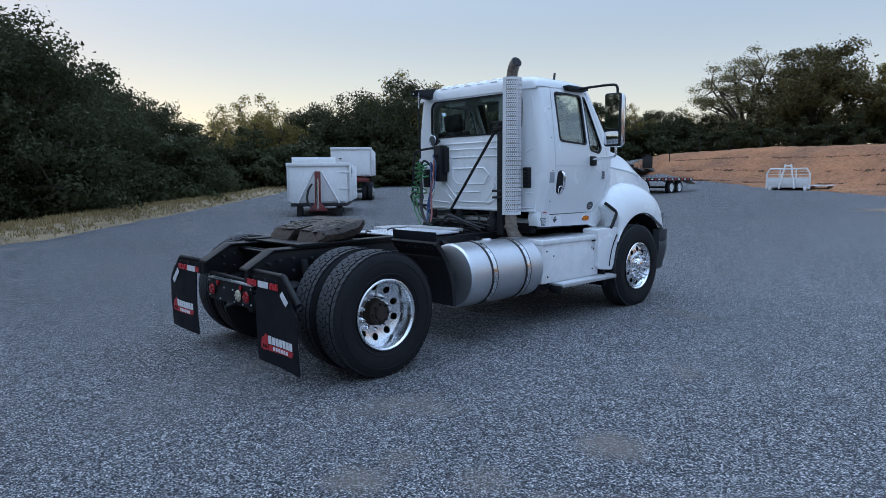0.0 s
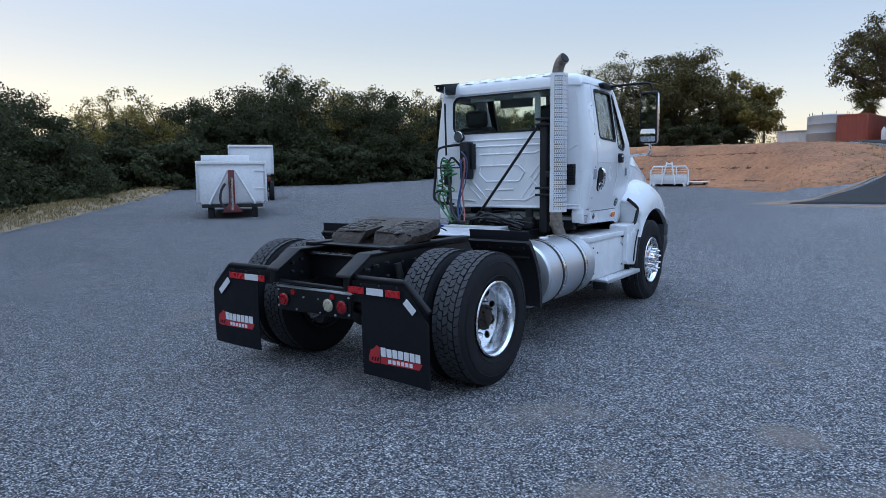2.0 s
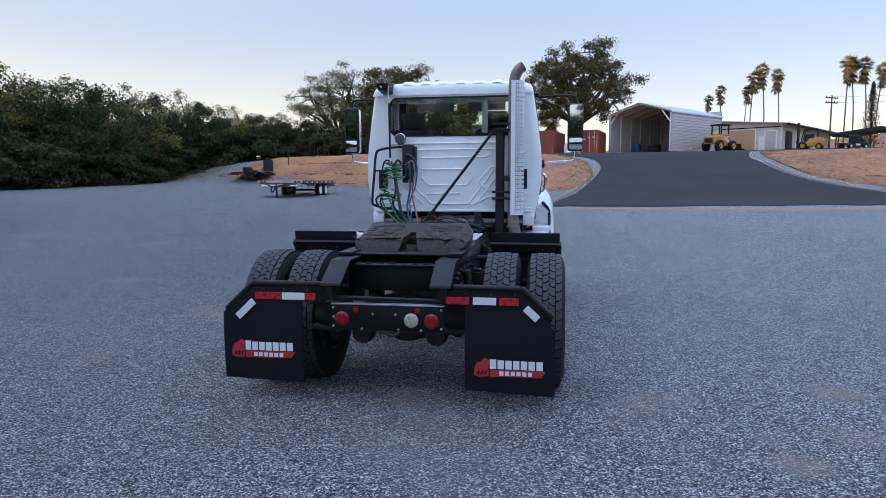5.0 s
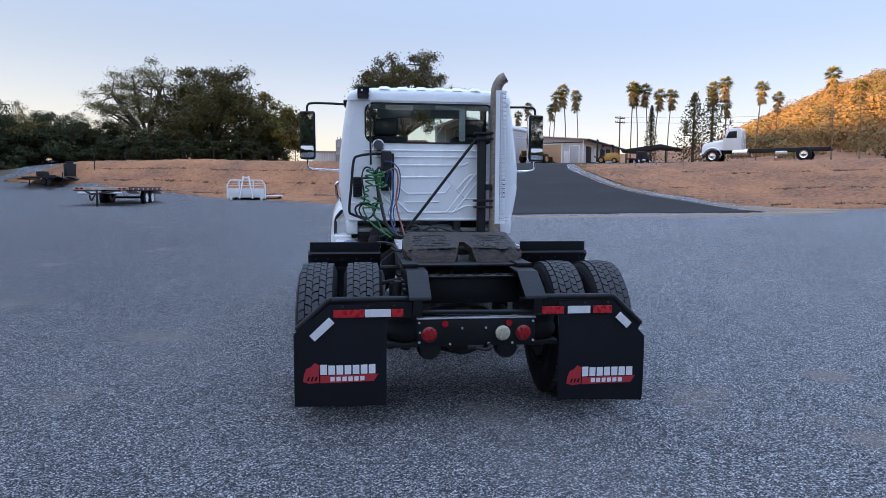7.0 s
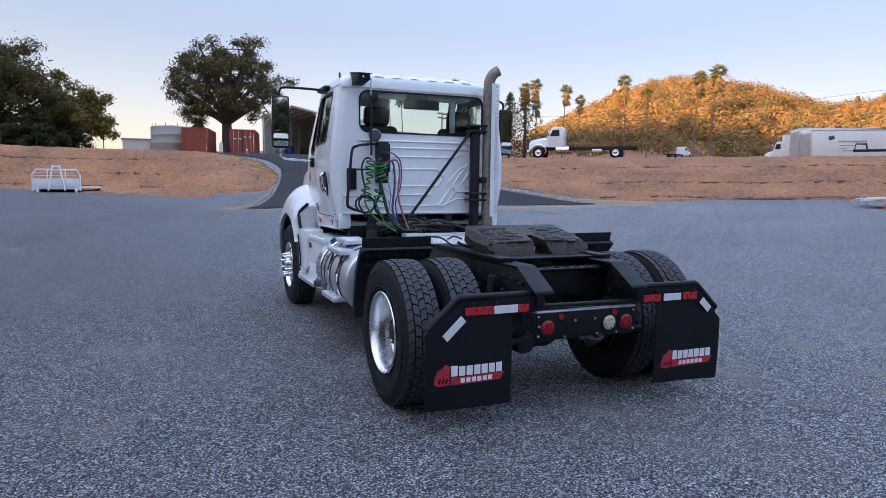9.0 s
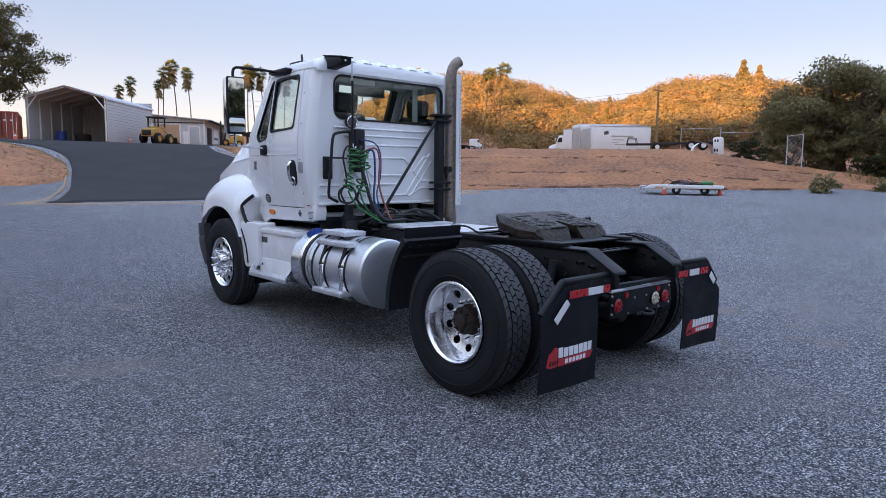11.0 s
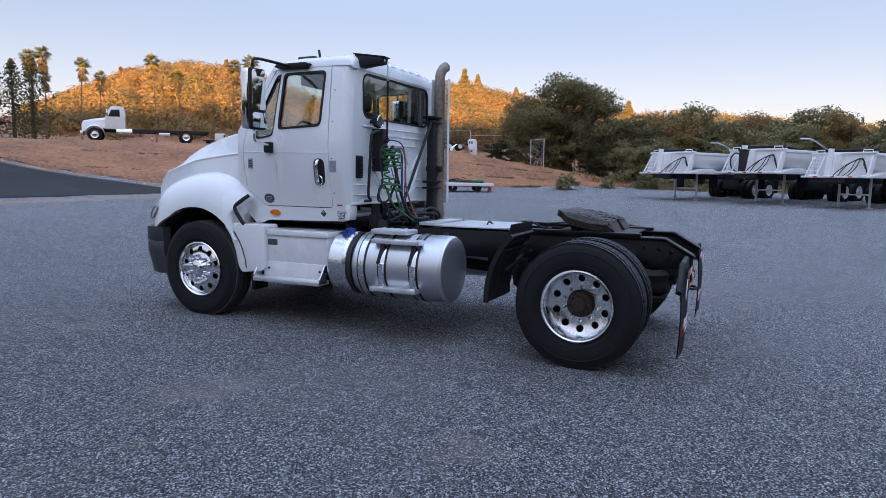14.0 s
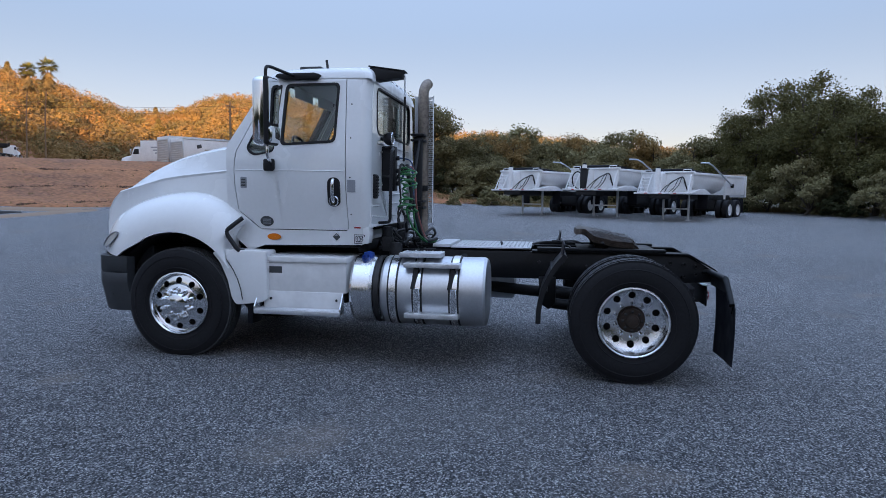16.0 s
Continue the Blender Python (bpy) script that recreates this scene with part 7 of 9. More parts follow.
# skyline of the western woods: azimuth, degrees above level, distance
SKY_W = [(112, 11.5), (100, 12.5), (90, 12.5), (83, 12.5), (79, 12.2), (77.5, 11.5), (76.5, 9.8), (74.8, 7.6), (73, 6.6), (70.7, 7.4), (69.4, 7.1), (67.7, 5.8), (66.2, 4.3), (65.1, 5.4), (63.3, 6.6), (61.4, 6.1), (60.1, 6.6), (58.2, 5.5), (56.7, 6.2), (55.3, 6.5), (54.1, 6.0), (52.8, 7.0), (50.9, 8.5), (48.5, 8.4), (47, 7.0), (45.7, 7.4), (43, 6.9), (40, 7.2), (37, 6.4), (34, 6.6), (31, 5.7), (28.5, 5.3), (26, 5.0), (22, 4.4)]


def sky_el(az):
    a = [p[0] for p in SKY_W][::-1]
    return float(np.interp(az, a, [p[1] for p in SKY_W][::-1]))


EYE = (3.2, -4.0)      # middle of the western views
for k in range(12):    # woods carried on south-west along the edge, out of view, to shade the yard
    place(w4, -24.5 - 0.4 * k + trnd.uniform(-1, 1), -6.0 - 6.2 * k, 1.25, base=-0.5)
for k in range(10):    # near trees behind the berm
    az = 100 - k * 3.6
    d = float(np.interp(az, (66, 72, 80, 90, 112), (40, 31, 25, 24, 25))) + trnd.uniform(-1.0, 1.0)
    x, y = EYE[0] - math.sin(radians(az)) * d, EYE[1] + math.cos(radians(az)) * d
    top = 1.6 + d * math.tan(radians(sky_el(az + 1.0)))
    base = gz(x, y) - 0.9
    s = (top - base) / 8.2
    place((w1, w2, w1)[k % 3], x, y, s, base=base)
for k in range(14):    # taller row added behind the near trees, to keep low sun off the terrace
    az = 126 - k * 3.9
    x, y = polar(az, 47 + trnd.uniform(-2, 2))
    top = min(13.5, 1.6 + 47 * math.tan(radians(sky_el(min(az, 112)) + 0.3)))
    place((w6, w5)[k % 2] if az < 100 else w4, x, y, max(0.6, (top + 0.5) / 8.6), base=-0.5)
for k in range(13):    # unseen trees added to close the south, for dark reflections in the mirrors
    az = 132 + k * 8.0
    x, y = polar(az, 46 + trnd.uniform(-2, 2))
    place(w4, x, y, 1.1, base=0.2)
for k in range(32):    # far line across the north-west
    az = 63.6 - k * 1.36
    d = float(np.interp(az, (20, 30, 40, 55, 66), (80, 76, 66, 62, 58))) + (k % 2) * 4 + trnd.uniform(-1.5, 1.5)
    x, y = EYE[0] - math.sin(radians(az)) * d, EYE[1] + math.cos(radians(az)) * d
    top = 1.6 + d * math.tan(radians(sky_el(az + 1.3) + 0.5 - (0.9 if k % 3 == 1 else 0)))
    base = gz(x, y) - 0.4
    place(w3 if az > 57.5 else (w5, w6, w3 if az < 50 else w5)[k % 3], x, y, max(0.55, (top - base) / 8.8), base=base)
for k in range(46):    # undergrowth closing the foot of the woods
    az = 104 - k * 1.82
    d = float(np.interp(az, (20, 30, 40, 55, 64, 67, 72, 80, 90, 112), (80, 75, 63, 56, 50, 36, 28, 23.5, 22, 22))) + trnd.uniform(-0.6, 0.9)
    x, y = EYE[0] - math.sin(radians(az)) * d, EYE[1] + math.cos(radians(az)) * d
    place(u2 if az > 66 else u1, x, y, trnd.uniform(0.8, 1.25) * (1.0 if az > 66 else 1.25), base=gz(x, y) - 0.6)

# single oaks on the terrace
o1 = tree("oak_tree", "broad oak with thin drying leaves and open limbs", "tree", "", 10.7, 14.5, 7, LEAF_DRY, 34000, 0.115, fork=0.20, limbs=14, open_=0.9, low=0.05, trunk_r=0.45, clump=0.09)
place(o1, -24.0, 71.5, 1.0, 20)
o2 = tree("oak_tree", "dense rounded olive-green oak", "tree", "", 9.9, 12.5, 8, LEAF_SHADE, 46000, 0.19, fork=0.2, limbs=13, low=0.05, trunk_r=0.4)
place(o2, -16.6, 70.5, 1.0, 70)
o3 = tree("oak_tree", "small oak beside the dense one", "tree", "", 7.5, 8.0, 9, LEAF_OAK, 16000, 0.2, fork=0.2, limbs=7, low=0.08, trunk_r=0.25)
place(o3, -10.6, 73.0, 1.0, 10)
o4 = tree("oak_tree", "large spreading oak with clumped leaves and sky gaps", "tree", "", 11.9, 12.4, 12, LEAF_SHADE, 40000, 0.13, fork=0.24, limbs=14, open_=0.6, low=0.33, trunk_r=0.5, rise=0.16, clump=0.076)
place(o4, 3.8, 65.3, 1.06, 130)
for az, d, s in ((29, 74, 0.6), (26.5, 75, 0.62), (24, 76, 0.6), (9.3, 78, 0.5)):
    x, y = polar(az, d)
    place(w6, x, y, s)
for az, d in ((19, 67), (17.5, 66), (15.5, 66), (13.7, 66), (12.3, 66), (10.8, 67), (8.8, 70), (18, 73), (16.5, 71), (14.5, 72), (13, 70), (11.5, 71), (10.0, 72), (20, 70), (22, 69)):
    x, y = polar(az, d)
    place(u1, x, y, 0.75)

# east: dark oak over the bank, woods behind the dump trailers
d1 = tree("oak_tree", "dark round oak above the earth bank", "tree", "", 8.0, 10.5, 13, LEAF_DRY, 46000, 0.14, fork=0.12, limbs=10, low=0.04, trunk_r=0.4)
place(d1, 45.4, 11.9, 1.0, 0)
place(d1, 50.5, 7.0, 0.62, 120)
e1 = tree("oak_tree", "olive-green oak behind parked trailers", "tree", "trees east of the yard", 7.5, 8.0, 14, LEAF_DRY, 17000, 0.17, fork=0.14, limbs=8, low=0.04)
e4 = tree("oak_tree", "rust-brown tree behind parked trailers, low sun in its leaf colour", "tree", "trees east of the yard", 8.0, 6.0, 19, LEAF_WARM, 13000, 0.16, fork=0.2, limbs=8, low=0.06)
e2 = tree("willow_tree", "pale grey-green tree behind parked trailers", "tree", "trees east of the yard", 6.0, 7.0, 15, LEAF_GREY, 11000, 0.19, fork=0.1, limbs=8, low=0.03, trunk_r=0.15)
e3 = tree("oak_tree", "tall dark oak at the yard corner", "tree", "trees east of the yard", 9.0, 8.0, 16, LEAF_EAST, 30000, 0.125, fork=0.16, limbs=9, low=0.03)
SKY_E = ((-130, 9.0), (-119, 8.5), (-114, 8.2), (-108.5, 9.2), (-105.5, 7.0), (-103, 5.0), (-100.5, 4.6), (-98.5, 4.2), (-96.5, 5.0), (-93.5, 5.6), (-91, 5.2), (-88.5, 5.0), (-86, 5.2), (-83, 5.1), (-80.5, 5.0), (-78, 4.6))
for k in range(26):
    az = -77.5 - k * 2.05
    el = float(np.interp(az, [p[0] for p in SKY_E], [p[1] for p in SKY_E])) + (0.35 if az > -104 else 0.0)
    d = float(np.interp(az, (-130, -112, -104, -98, -78), (36, 42, 48, 60, 58))) + (k % 2) * 4
    x, y = -6.5 - math.sin(radians(az)) * d, 0.6 + math.cos(radians(az)) * d
    top = 1.55 + d * math.tan(radians(el + (0.9, -0.5, 0.2, -0.8, 0.5)[k % 5] * (az > -103)))
    proto, ph = ((e1, 7.4), (e4, 7.9), (e2, 6.0), (e1, 7.4), (e4, 7.9), (e2, 6.0))[k % 6] if az > -103 else (e3, 8.9)
    place(proto, x, y, (top - gz(x, y)) / ph)
for k in range(20):
    az = -72 - k * 2.7
    d = float(np.interp(az, (-125, -112, -100, -86, -76, -70), (31, 38, 47, 50, 50, 46))) + trnd.uniform(0, 2)
    x, y = -6.5 - math.sin(radians(az)) * d, 0.6 + math.cos(radians(az)) * d
    place(e2 if k % 3 else u1, x, y, trnd.uniform(0.38, 0.62))
sh = tree("shrub", "small grey-green shrub at the yard edge", "shrub", "shrubs at the yard edge", 1.2, 1.5, 17, LEAF_GREY, 1800, 0.09, fork=0.1, limbs=5, low=0.02, trunk_r=0.03)
for x, y, s in ((33.5, 8.8, 1.1), (37.5, 4.5, 1.3), (38.5, 2.5, 1.0), (39, 0.5, 1.2), (33, -13.5, 1.3), (30, -15, 1.1), (36.8, 7.0, 0.9), (31.5, -15.5, 0.8)):
    place(sh, x, y, s, base=gz(x, y) - 0.2)


# ---- wooded hills far to the east ----
hr = random.Random(31)
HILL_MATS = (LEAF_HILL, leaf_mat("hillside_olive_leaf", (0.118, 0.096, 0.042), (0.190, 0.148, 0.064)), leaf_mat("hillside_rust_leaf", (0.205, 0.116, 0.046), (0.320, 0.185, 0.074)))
hill_pts, hill_out = [[], [], []], [[], [], []]
for _ in range(2900):
    az = hr.uniform(-112, -31.5)
    r = 108 + 104 * hr.random() ** 0.8
    x, y = polar(az, r)
    z = gz(x, y) + fuzz(x, y, 0.02, 2.5)
    if -46 < az < -26.5 and r < 126 and hr.random() < 0.7 or noise.noise(Vector((x * 0.045, y * 0.045, 9))) > 0.42:
        continue
    pick = hr.choices((0, 1, 2), (0.48, 0.34, 0.18))[0]
    low = min(1.0, 0.45 - (az + 31.5) * 0.12)
    hh, ww = hr.uniform(3.0, 6.0) * low, hr.uniform(1.8, 3.6)
    lobes = [Vector((hr.gauss(0, 1), hr.gauss(0, 1), hr.gauss(0.3, 0.8))).normalized() for _ in range(5)]
    for _ in range(270):
        a, u = hr.uniform(0, 6.283), hr.uniform(-0.55, 1)
        q = math.sqrt(max(0.0, 1 - u * u))
        d = Vector((q * math.cos(a), q * math.sin(a), u))
        v = (0.66 + 0.46 * max(d.dot(k) for k in lobes) ** 3) * hr.uniform(0.85, 1.06)
        hill_pts[pick].append((x + ww * d.x * v, y + ww * d.y * v, z + hh * 0.45 + hh * 0.55 * u * v))
        hill_out[pick].append(tuple(d * 2.6))
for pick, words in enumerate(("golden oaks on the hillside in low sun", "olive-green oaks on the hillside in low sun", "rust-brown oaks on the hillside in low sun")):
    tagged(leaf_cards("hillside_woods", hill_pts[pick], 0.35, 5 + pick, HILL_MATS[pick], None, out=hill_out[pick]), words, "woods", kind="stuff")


def conifer(name, label, h, w, seed, leaf, size=0.21):
    r = random.Random(seed)
    root = thing(name, label, "tree", "conifers on the skyline")
    part("trunk", tube([(0, 0, -0.5), (0, 0, h * 0.5), (0, 0, h * 0.98)], 0.2, 7, 0, [0.24, 0.14, 0.03]), BARK, root)
    pts = []
    n = int(h * 2.4)
    for i in range(n):
        t = i / n
        z = h * (0.06 + 0.92 * t)
        for k in range(7):
            a = 2 * math.pi * (k + r.random()) / 7
            ln = w * 0.5 * (1 - t) ** 0.85 * r.uniform(0.55, 1.1) + 0.12
            for q in range(14):
                f = (q + r.random()) / 14
                pts.append((math.cos(a) * ln * f + r.gauss(0, 0.07), math.sin(a) * ln * f + r.gauss(0, 0.10), z - 0.06 * ln * f + r.gauss(0, 0.13)))
    leaf_cards("crown", pts, size, seed, leaf, root, "layered needle crown")
    return root


c1 = conifer("conifer", "dark green conical spruce tree", 9.5, 8.5, 41, LEAF_PINE)
place(c1, *polar(-29.0, 88), 1.0, 0)
place(c1, *polar(-30.4, 92), 1.12, 60)
place(c1, *polar(7.3, 104), 0.8, 130)
c3 = conifer("conifer", "slender lacy conifer between the palms", 12.5, 5.0, 43, LEAF_PINE)
place(c3, 40.5, 85.0, 0.68, 0)
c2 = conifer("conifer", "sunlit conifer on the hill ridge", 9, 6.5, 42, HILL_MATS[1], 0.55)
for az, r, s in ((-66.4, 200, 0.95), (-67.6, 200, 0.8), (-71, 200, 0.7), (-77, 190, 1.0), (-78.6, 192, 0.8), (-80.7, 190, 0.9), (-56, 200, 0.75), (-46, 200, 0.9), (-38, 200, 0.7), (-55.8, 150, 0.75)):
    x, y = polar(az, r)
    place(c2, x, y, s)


# ---- fan palms ----
def palm(name, label, h, seed, lean=0.5):
    r = random.Random(seed)
    root = thing(name, label, "palm tree", "palms beyond the buildings")
    crown = Vector((lean, 0, h))
    part("trunk", tube(smooth_path([(0, 0, -0.5), (lean * 0.2, 0, h * 0.5), (lean, 0, h)], 4), 0.2, 8, 0, [0.17, 0.12, 0.095, 0.09, 0.085, 0.085, 0.08, 0.08, 0.08]), PALMBARK, root, "tall thin palm trunk")
    for nm, cnt, lo, hi, ml in (("fronds", 85, -0.45, 1.0, LEAF_PALM), ("dead_skirt", 44, -1.0, -0.55, DRYGRASS)):
        vs, fs = [], []
        for _ in range(cnt):
            a, e = r.uniform(0, 6.283), r.uniform(lo, hi)
            d = Vector((math.cos(a) * math.sqrt(max(0.05, 1 - e * e)), math.sin(a) * math.sqrt(max(0.05, 1 - e * e)), e))
            sd = d.cross(Vector((0, 0, 1))).normalized()
            base = crown + (Vector((0, 0, -r.uniform(0, 1.7))) if nm == "dead_skirt" else Vector((0, 0, 0)))
            stem = base + d * r.uniform(0.42, 0.72)
            for q in range(7):
                f = (q - 3) / 3
                tip = stem + (d * (1 - 0.35 * abs(f)) + sd * f * 0.75).normalized() * r.uniform(0.55, 0.85) + Vector((0, 0, -0.22 * abs(f) - 0.12))
                o = len(vs)
                vs += [tuple(stem), tuple(stem.lerp(tip, 0.5) + sd * 0.07), tuple(tip), tuple(stem.lerp(tip, 0.5) - sd * 0.07)]
                fs.append((o, o + 1, o + 2, o + 3))
        me = bpy.data.meshes.new(nm)
        me.from_pydata(vs, [], fs)
        me.materials.append(ml)
        ob = new(nm, me)
        ob.parent = root
        ob["label"] = "fan-shaped green fronds" if nm == "fronds" else "hanging dry brown fronds"
    return root


p1 = palm("fan_palm", "tall slim fan palm in evening light", 12.0, 51, 0.6)
p2 = palm("fan_palm", "tall slim fan palm in evening light", 12.0, 52, -0.7)
PALMS = ((28.9, 88.1, 16.6), (30.4, 87, 15.6), (27.3, 89, 15.7), (26.6, 89, 14.0), (22.5, 92, 13.2), (24.3, 92, 14.5), (36.4, 82.5, 16.3), (37.3, 82.2, 15.9), (38.6, 82, 16.0), (39.4, 81.5, 15.2), (40.8, 80.5, 15.2), (48.0, 82, 16.6), (50.1, 82, 17.2), (50.3, 82.6, 14.2), (53.9, 80.6, 16.6), (56.0, 79.5, 14.9), (59.5, 73.0, 17.3), (61, 70, 15.3), (61.6, 58.8, 16.6), (58.5, 58.5, 15.6), (45.0, 84, 11.5))
for i, (x, y, top) in enumerate(PALMS):
    base = gz(x, y)
    place((p1, p2)[i % 2], x, y, (top - base) / 12.6)
sp = palm("fan_palm", "short bushy fan palm behind a container", 3.5, 53, 0.1)
place(sp, 1.0, 65.5, 1.0)


# ---- vehicles and trailers ----
def simple_wheel(parent, x, y, z, r, w, rim=WHITE_OLD):
    s = 1 if x > 0 else -1
    ty = part("wheel", lathe([(-w / 2, r * 0.56), (-w / 2 * 1.02, r * 0.75), (-w * 0.46, r * 0.93), (-w * 0.36, r), (w * 0.36, r), (w * 0.46, r * 0.93), (w / 2 * 1.02, r * 0.75), (w / 2, r * 0.56)], "x", (x, y, z), 24), RUBBER, parent, "black tyre")
    part("rim", lathe([(s * w * 0.5, r * 0.58), (s * w * 0.44, r * 0.52), (s * w * 0.30, r * 0.40), (s * w * 0.36, r * 0.24), (s * w * 0.50, r * 0.20), (s * w * 0.52, 0)], "x", (x, y, z), 20), rim, ty, "pale wheel rim")
    return ty


def dump_body(name, label, length, group):
    """End-dump trailer: ribbed front bulkhead, round-bottomed tub, square tail section, landing legs, tandem axle. Front at y = 0, tail at -length."""
    root = thing(name, label, "dump trailer", group)
    wd, zt = 1.2, 2.16
    prof = [(u * wd, 1.24 + (zt - 1.24) * v) for u, v in ((-1, 1), (-1, 0.76), (-0.97, 0.54), (-0.84, 0.29), (-0.6, 0.11), (-0.3, 0.03), (0, 0), (0.3, 0.03), (0.6, 0.11), (0.84, 0.29), (0.97, 0.54), (1, 0.76), (1, 1))]
    ins = [(u * 0.95, z + 0.05) for u, z in prof[::-1]]
    ins[0], ins[-1] = (wd * 0.95, zt), (-wd * 0.95, zt)
    rings = []
    for y, k in ((-0.85, 0.55), (-1.4, 0.8), (-2.2, 1.0), (-length * 0.62, 1.0)):
        rings.append([Vector((u, y, zt - (zt - z) * k)) for u, z in prof + ins])
    tub = part("tub", loft(rings, closed=True, caps=True), WHITE_OLD, root, "white round-bottomed tub")
    for s in (-1, 1):
        part("top_rail", block(*sorted((s * 1.13, s * 1.25)), -length, -0.85, zt - 0.03, zt + 0.09, 0.02), WHITE_OLD, tub)
        part("tail_side", prism([(-length, 1.3), (-length * 0.62, 1.24), (-length * 0.60, zt), (-length, zt)], "x", *sorted((s * 1.16, s * 1.22)), 0.01), WHITE_OLD, tub, "flat white tail section")
        part("tail_post", block(*sorted((s * 1.2, s * 1.29)), -length - 0.02, -length + 0.12, 1.15, zt + 0.1, 0.01), WHITE_OLD, tub)
        part("side_post", block(*sorted((s * 1.18, s * 1.27)), -length * 0.62, -length * 0.62 + 0.1, 1.05, zt + 0.06, 0.01), WHITE_OLD, tub)
    part("tail_gate", block(-1.2, 1.2, -length - 0.06, -length, 1.15, zt + 0.08, 0.02), WHITE_OLD, tub)
    bulk = part("bulkhead", prism([(-1.22, 1.75), (-1.05, 1.34), (1.05, 1.34), (1.22, 1.75), (1.22, zt + 0.1), (-1.22, zt + 0.1)], "y", -0.92, -0.82, 0.02), WHITE_OLD, root, "white front bulkhead")
    part("bulkhead_cap", block(-1.25, 1.25, -0.98, -0.76, zt + 0.06, zt + 0.14, 0.02), WHITE_OLD, bulk)
    part("hoist_cover", prism([(-0.85, 1.33), (-0.2, 1.33), (-0.42, zt + 0.05), (-0.85, zt + 0.05)], "x", 0.02, 0.42, 0.03), WHITE_OLD, bulk)
    part("hoist_ram", tube([(0.2, -0.16, 1.3), (0.2, -0.3, 2.42)], 0.11, 14), WHITE_OLD, bulk, "white hydraulic hoist post")
    part("ram_cap", tube([(0.2, -0.3, 2.42), (0.2, -0.305, 2.5)], 0.075, 10), CAST, bulk)
    for s in (-1, 1):
        part("corner_post", prism([(-0.82, 1.33), (-0.45, 1.33), (-0.78, zt), (-0.85, zt)], "x", *sorted((s * 1.1, s * 1.17)), 0.01), WHITE_OLD, bulk)
        part("grab_rail", tube([(s * 0.75, -0.85, zt + 0.1), (s * 0.75, -0.85, zt + 0.22), (s * 1.1, -0.85, zt + 0.22), (s * 1.1, -0.85, zt + 0.1)], 0.02, 6), WHITE_OLD, bulk)
    for i in range(5):
        part("ladder_rung", tube([(0.72, -0.3 - i * 0.1, 1.38 + i * 0.16), (1.12, -0.3 - i * 0.1, 1.38 + i * 0.16)], 0.02, 6), WHITE_OLD, bulk)
    for x in (0.70, 1.14):
        part("ladder_rail", tube([(x, -0.2, 1.3), (x, -0.78, zt)], 0.024, 6), WHITE_OLD, bulk)
    for i in range(4):
        part("hydraulic_hose", tube([(-0.02 - 0.16 * i, -0.12 - 0.05 * i, 1.34), (-0.12 - 0.22 * i, -0.3, 1.55 + 0.12 * (i % 2)), (-0.4 - 0.14 * i, -0.55, 1.85 + 0.06 * i), (-0.75 - 0.03 * i, -0.8, 2.05 - 0.05 * i), (-0.85 - 0.06 * i, -0.74, 1.75 - 0.14 * i)], 0.018, 6, 4), HOSE_K, bulk)
    shelf = part("front_deck", block(-1.22, 1.22, -0.95, 0.0, 1.26, 1.34, 0.02), WHITE_OLD, root, "white deck over the coupling")
    part("kingpin_box", block(-0.5, 0.5, -1.0, -0.1, 1.06, 1.26, 0.02), CAST, shelf)
    for s in (-1, 1):
        part("side_fender", prism([(-2.9, 1.26), (-0.5, 1.26), (-0.5, 1.34), (-1.6, 1.5), (-2.2, 1.5), (-2.9, 1.32)], "x", *sorted((s * 0.85, s * 1.27)), 0.02), WHITE_OLD, shelf)
        part("flap", block(*sorted((s * 0.72, s * 1.2)), -2.75, -2.72, 0.6, 1.26, 0.01), FLAP, shelf, "black mud flap")
        leg = part("landing_leg", block(*sorted((s * 0.57, s * 0.65)), -2.0, -1.91, 0.05, 1.26, 0.01), CORRUG, root, "grey landing leg")
        part("leg_foot", block(*sorted((s * 0.50, s * 0.72)), -2.07, -1.84, 0.0, 0.05, 0.01), CORRUG, leg)
        part("chassis_beam", block(*sorted((s * 0.40, s * 0.52)), -length + 0.2, -0.9, 1.02, 1.26, 0.01), CAST, root, "dark chassis beam")
        for y in (-length + 0.85, -length + 2.05):
            for q in (0.72, 1.05):
                simple_wheel(root, s * q, y, 0.51, 0.51, 0.27)
        part("rear_flap", block(*sorted((s * 0.6, s * 1.2)), -length + 0.1, -length + 0.13, 0.35, 1.1, 0.01), FLAP, root, "black mud flap")
    part("leg_brace", tube([(-0.61, -1.95, 0.58), (0.61, -1.95, 0.58)], 0.03, 8), WHITE_OLD, root)
    for y in (-length + 0.85, -length + 2.05):
        part("axle", tube([(-1.0, y, 0.51), (1.0, y, 0.51)], 0.07, 10), CAST, root, "dark axle")
        part("spring_beam", block(-0.5, 0.5, y - 0.3, y + 0.3, 0.55, 1.03, 0.03), CAST, root)
    for u in range(7):
        part("reflector_tape", block(-1.15 + u * 0.34, -1.0 + u * 0.34, 0.0, 0.012, 1.28, 1.32, 0.003), RED if u % 2 else WHITET, shelf)
    arm = part("tarp_arm", tube([(-1.3, -length * 0.72, 1.72), (-1.32, -2.9, 2.62), (-1.28, -2.5, 2.72), (-0.9, -2.45, 2.74)], 0.035, 8), ALU_DULL, root, "bent tarp arm")
    part("tarp_roll", tube([(-1.1, -1.0, zt + 0.2), (1.1, -1.0, zt + 0.2)], 0.07, 10), FLAP, arm)
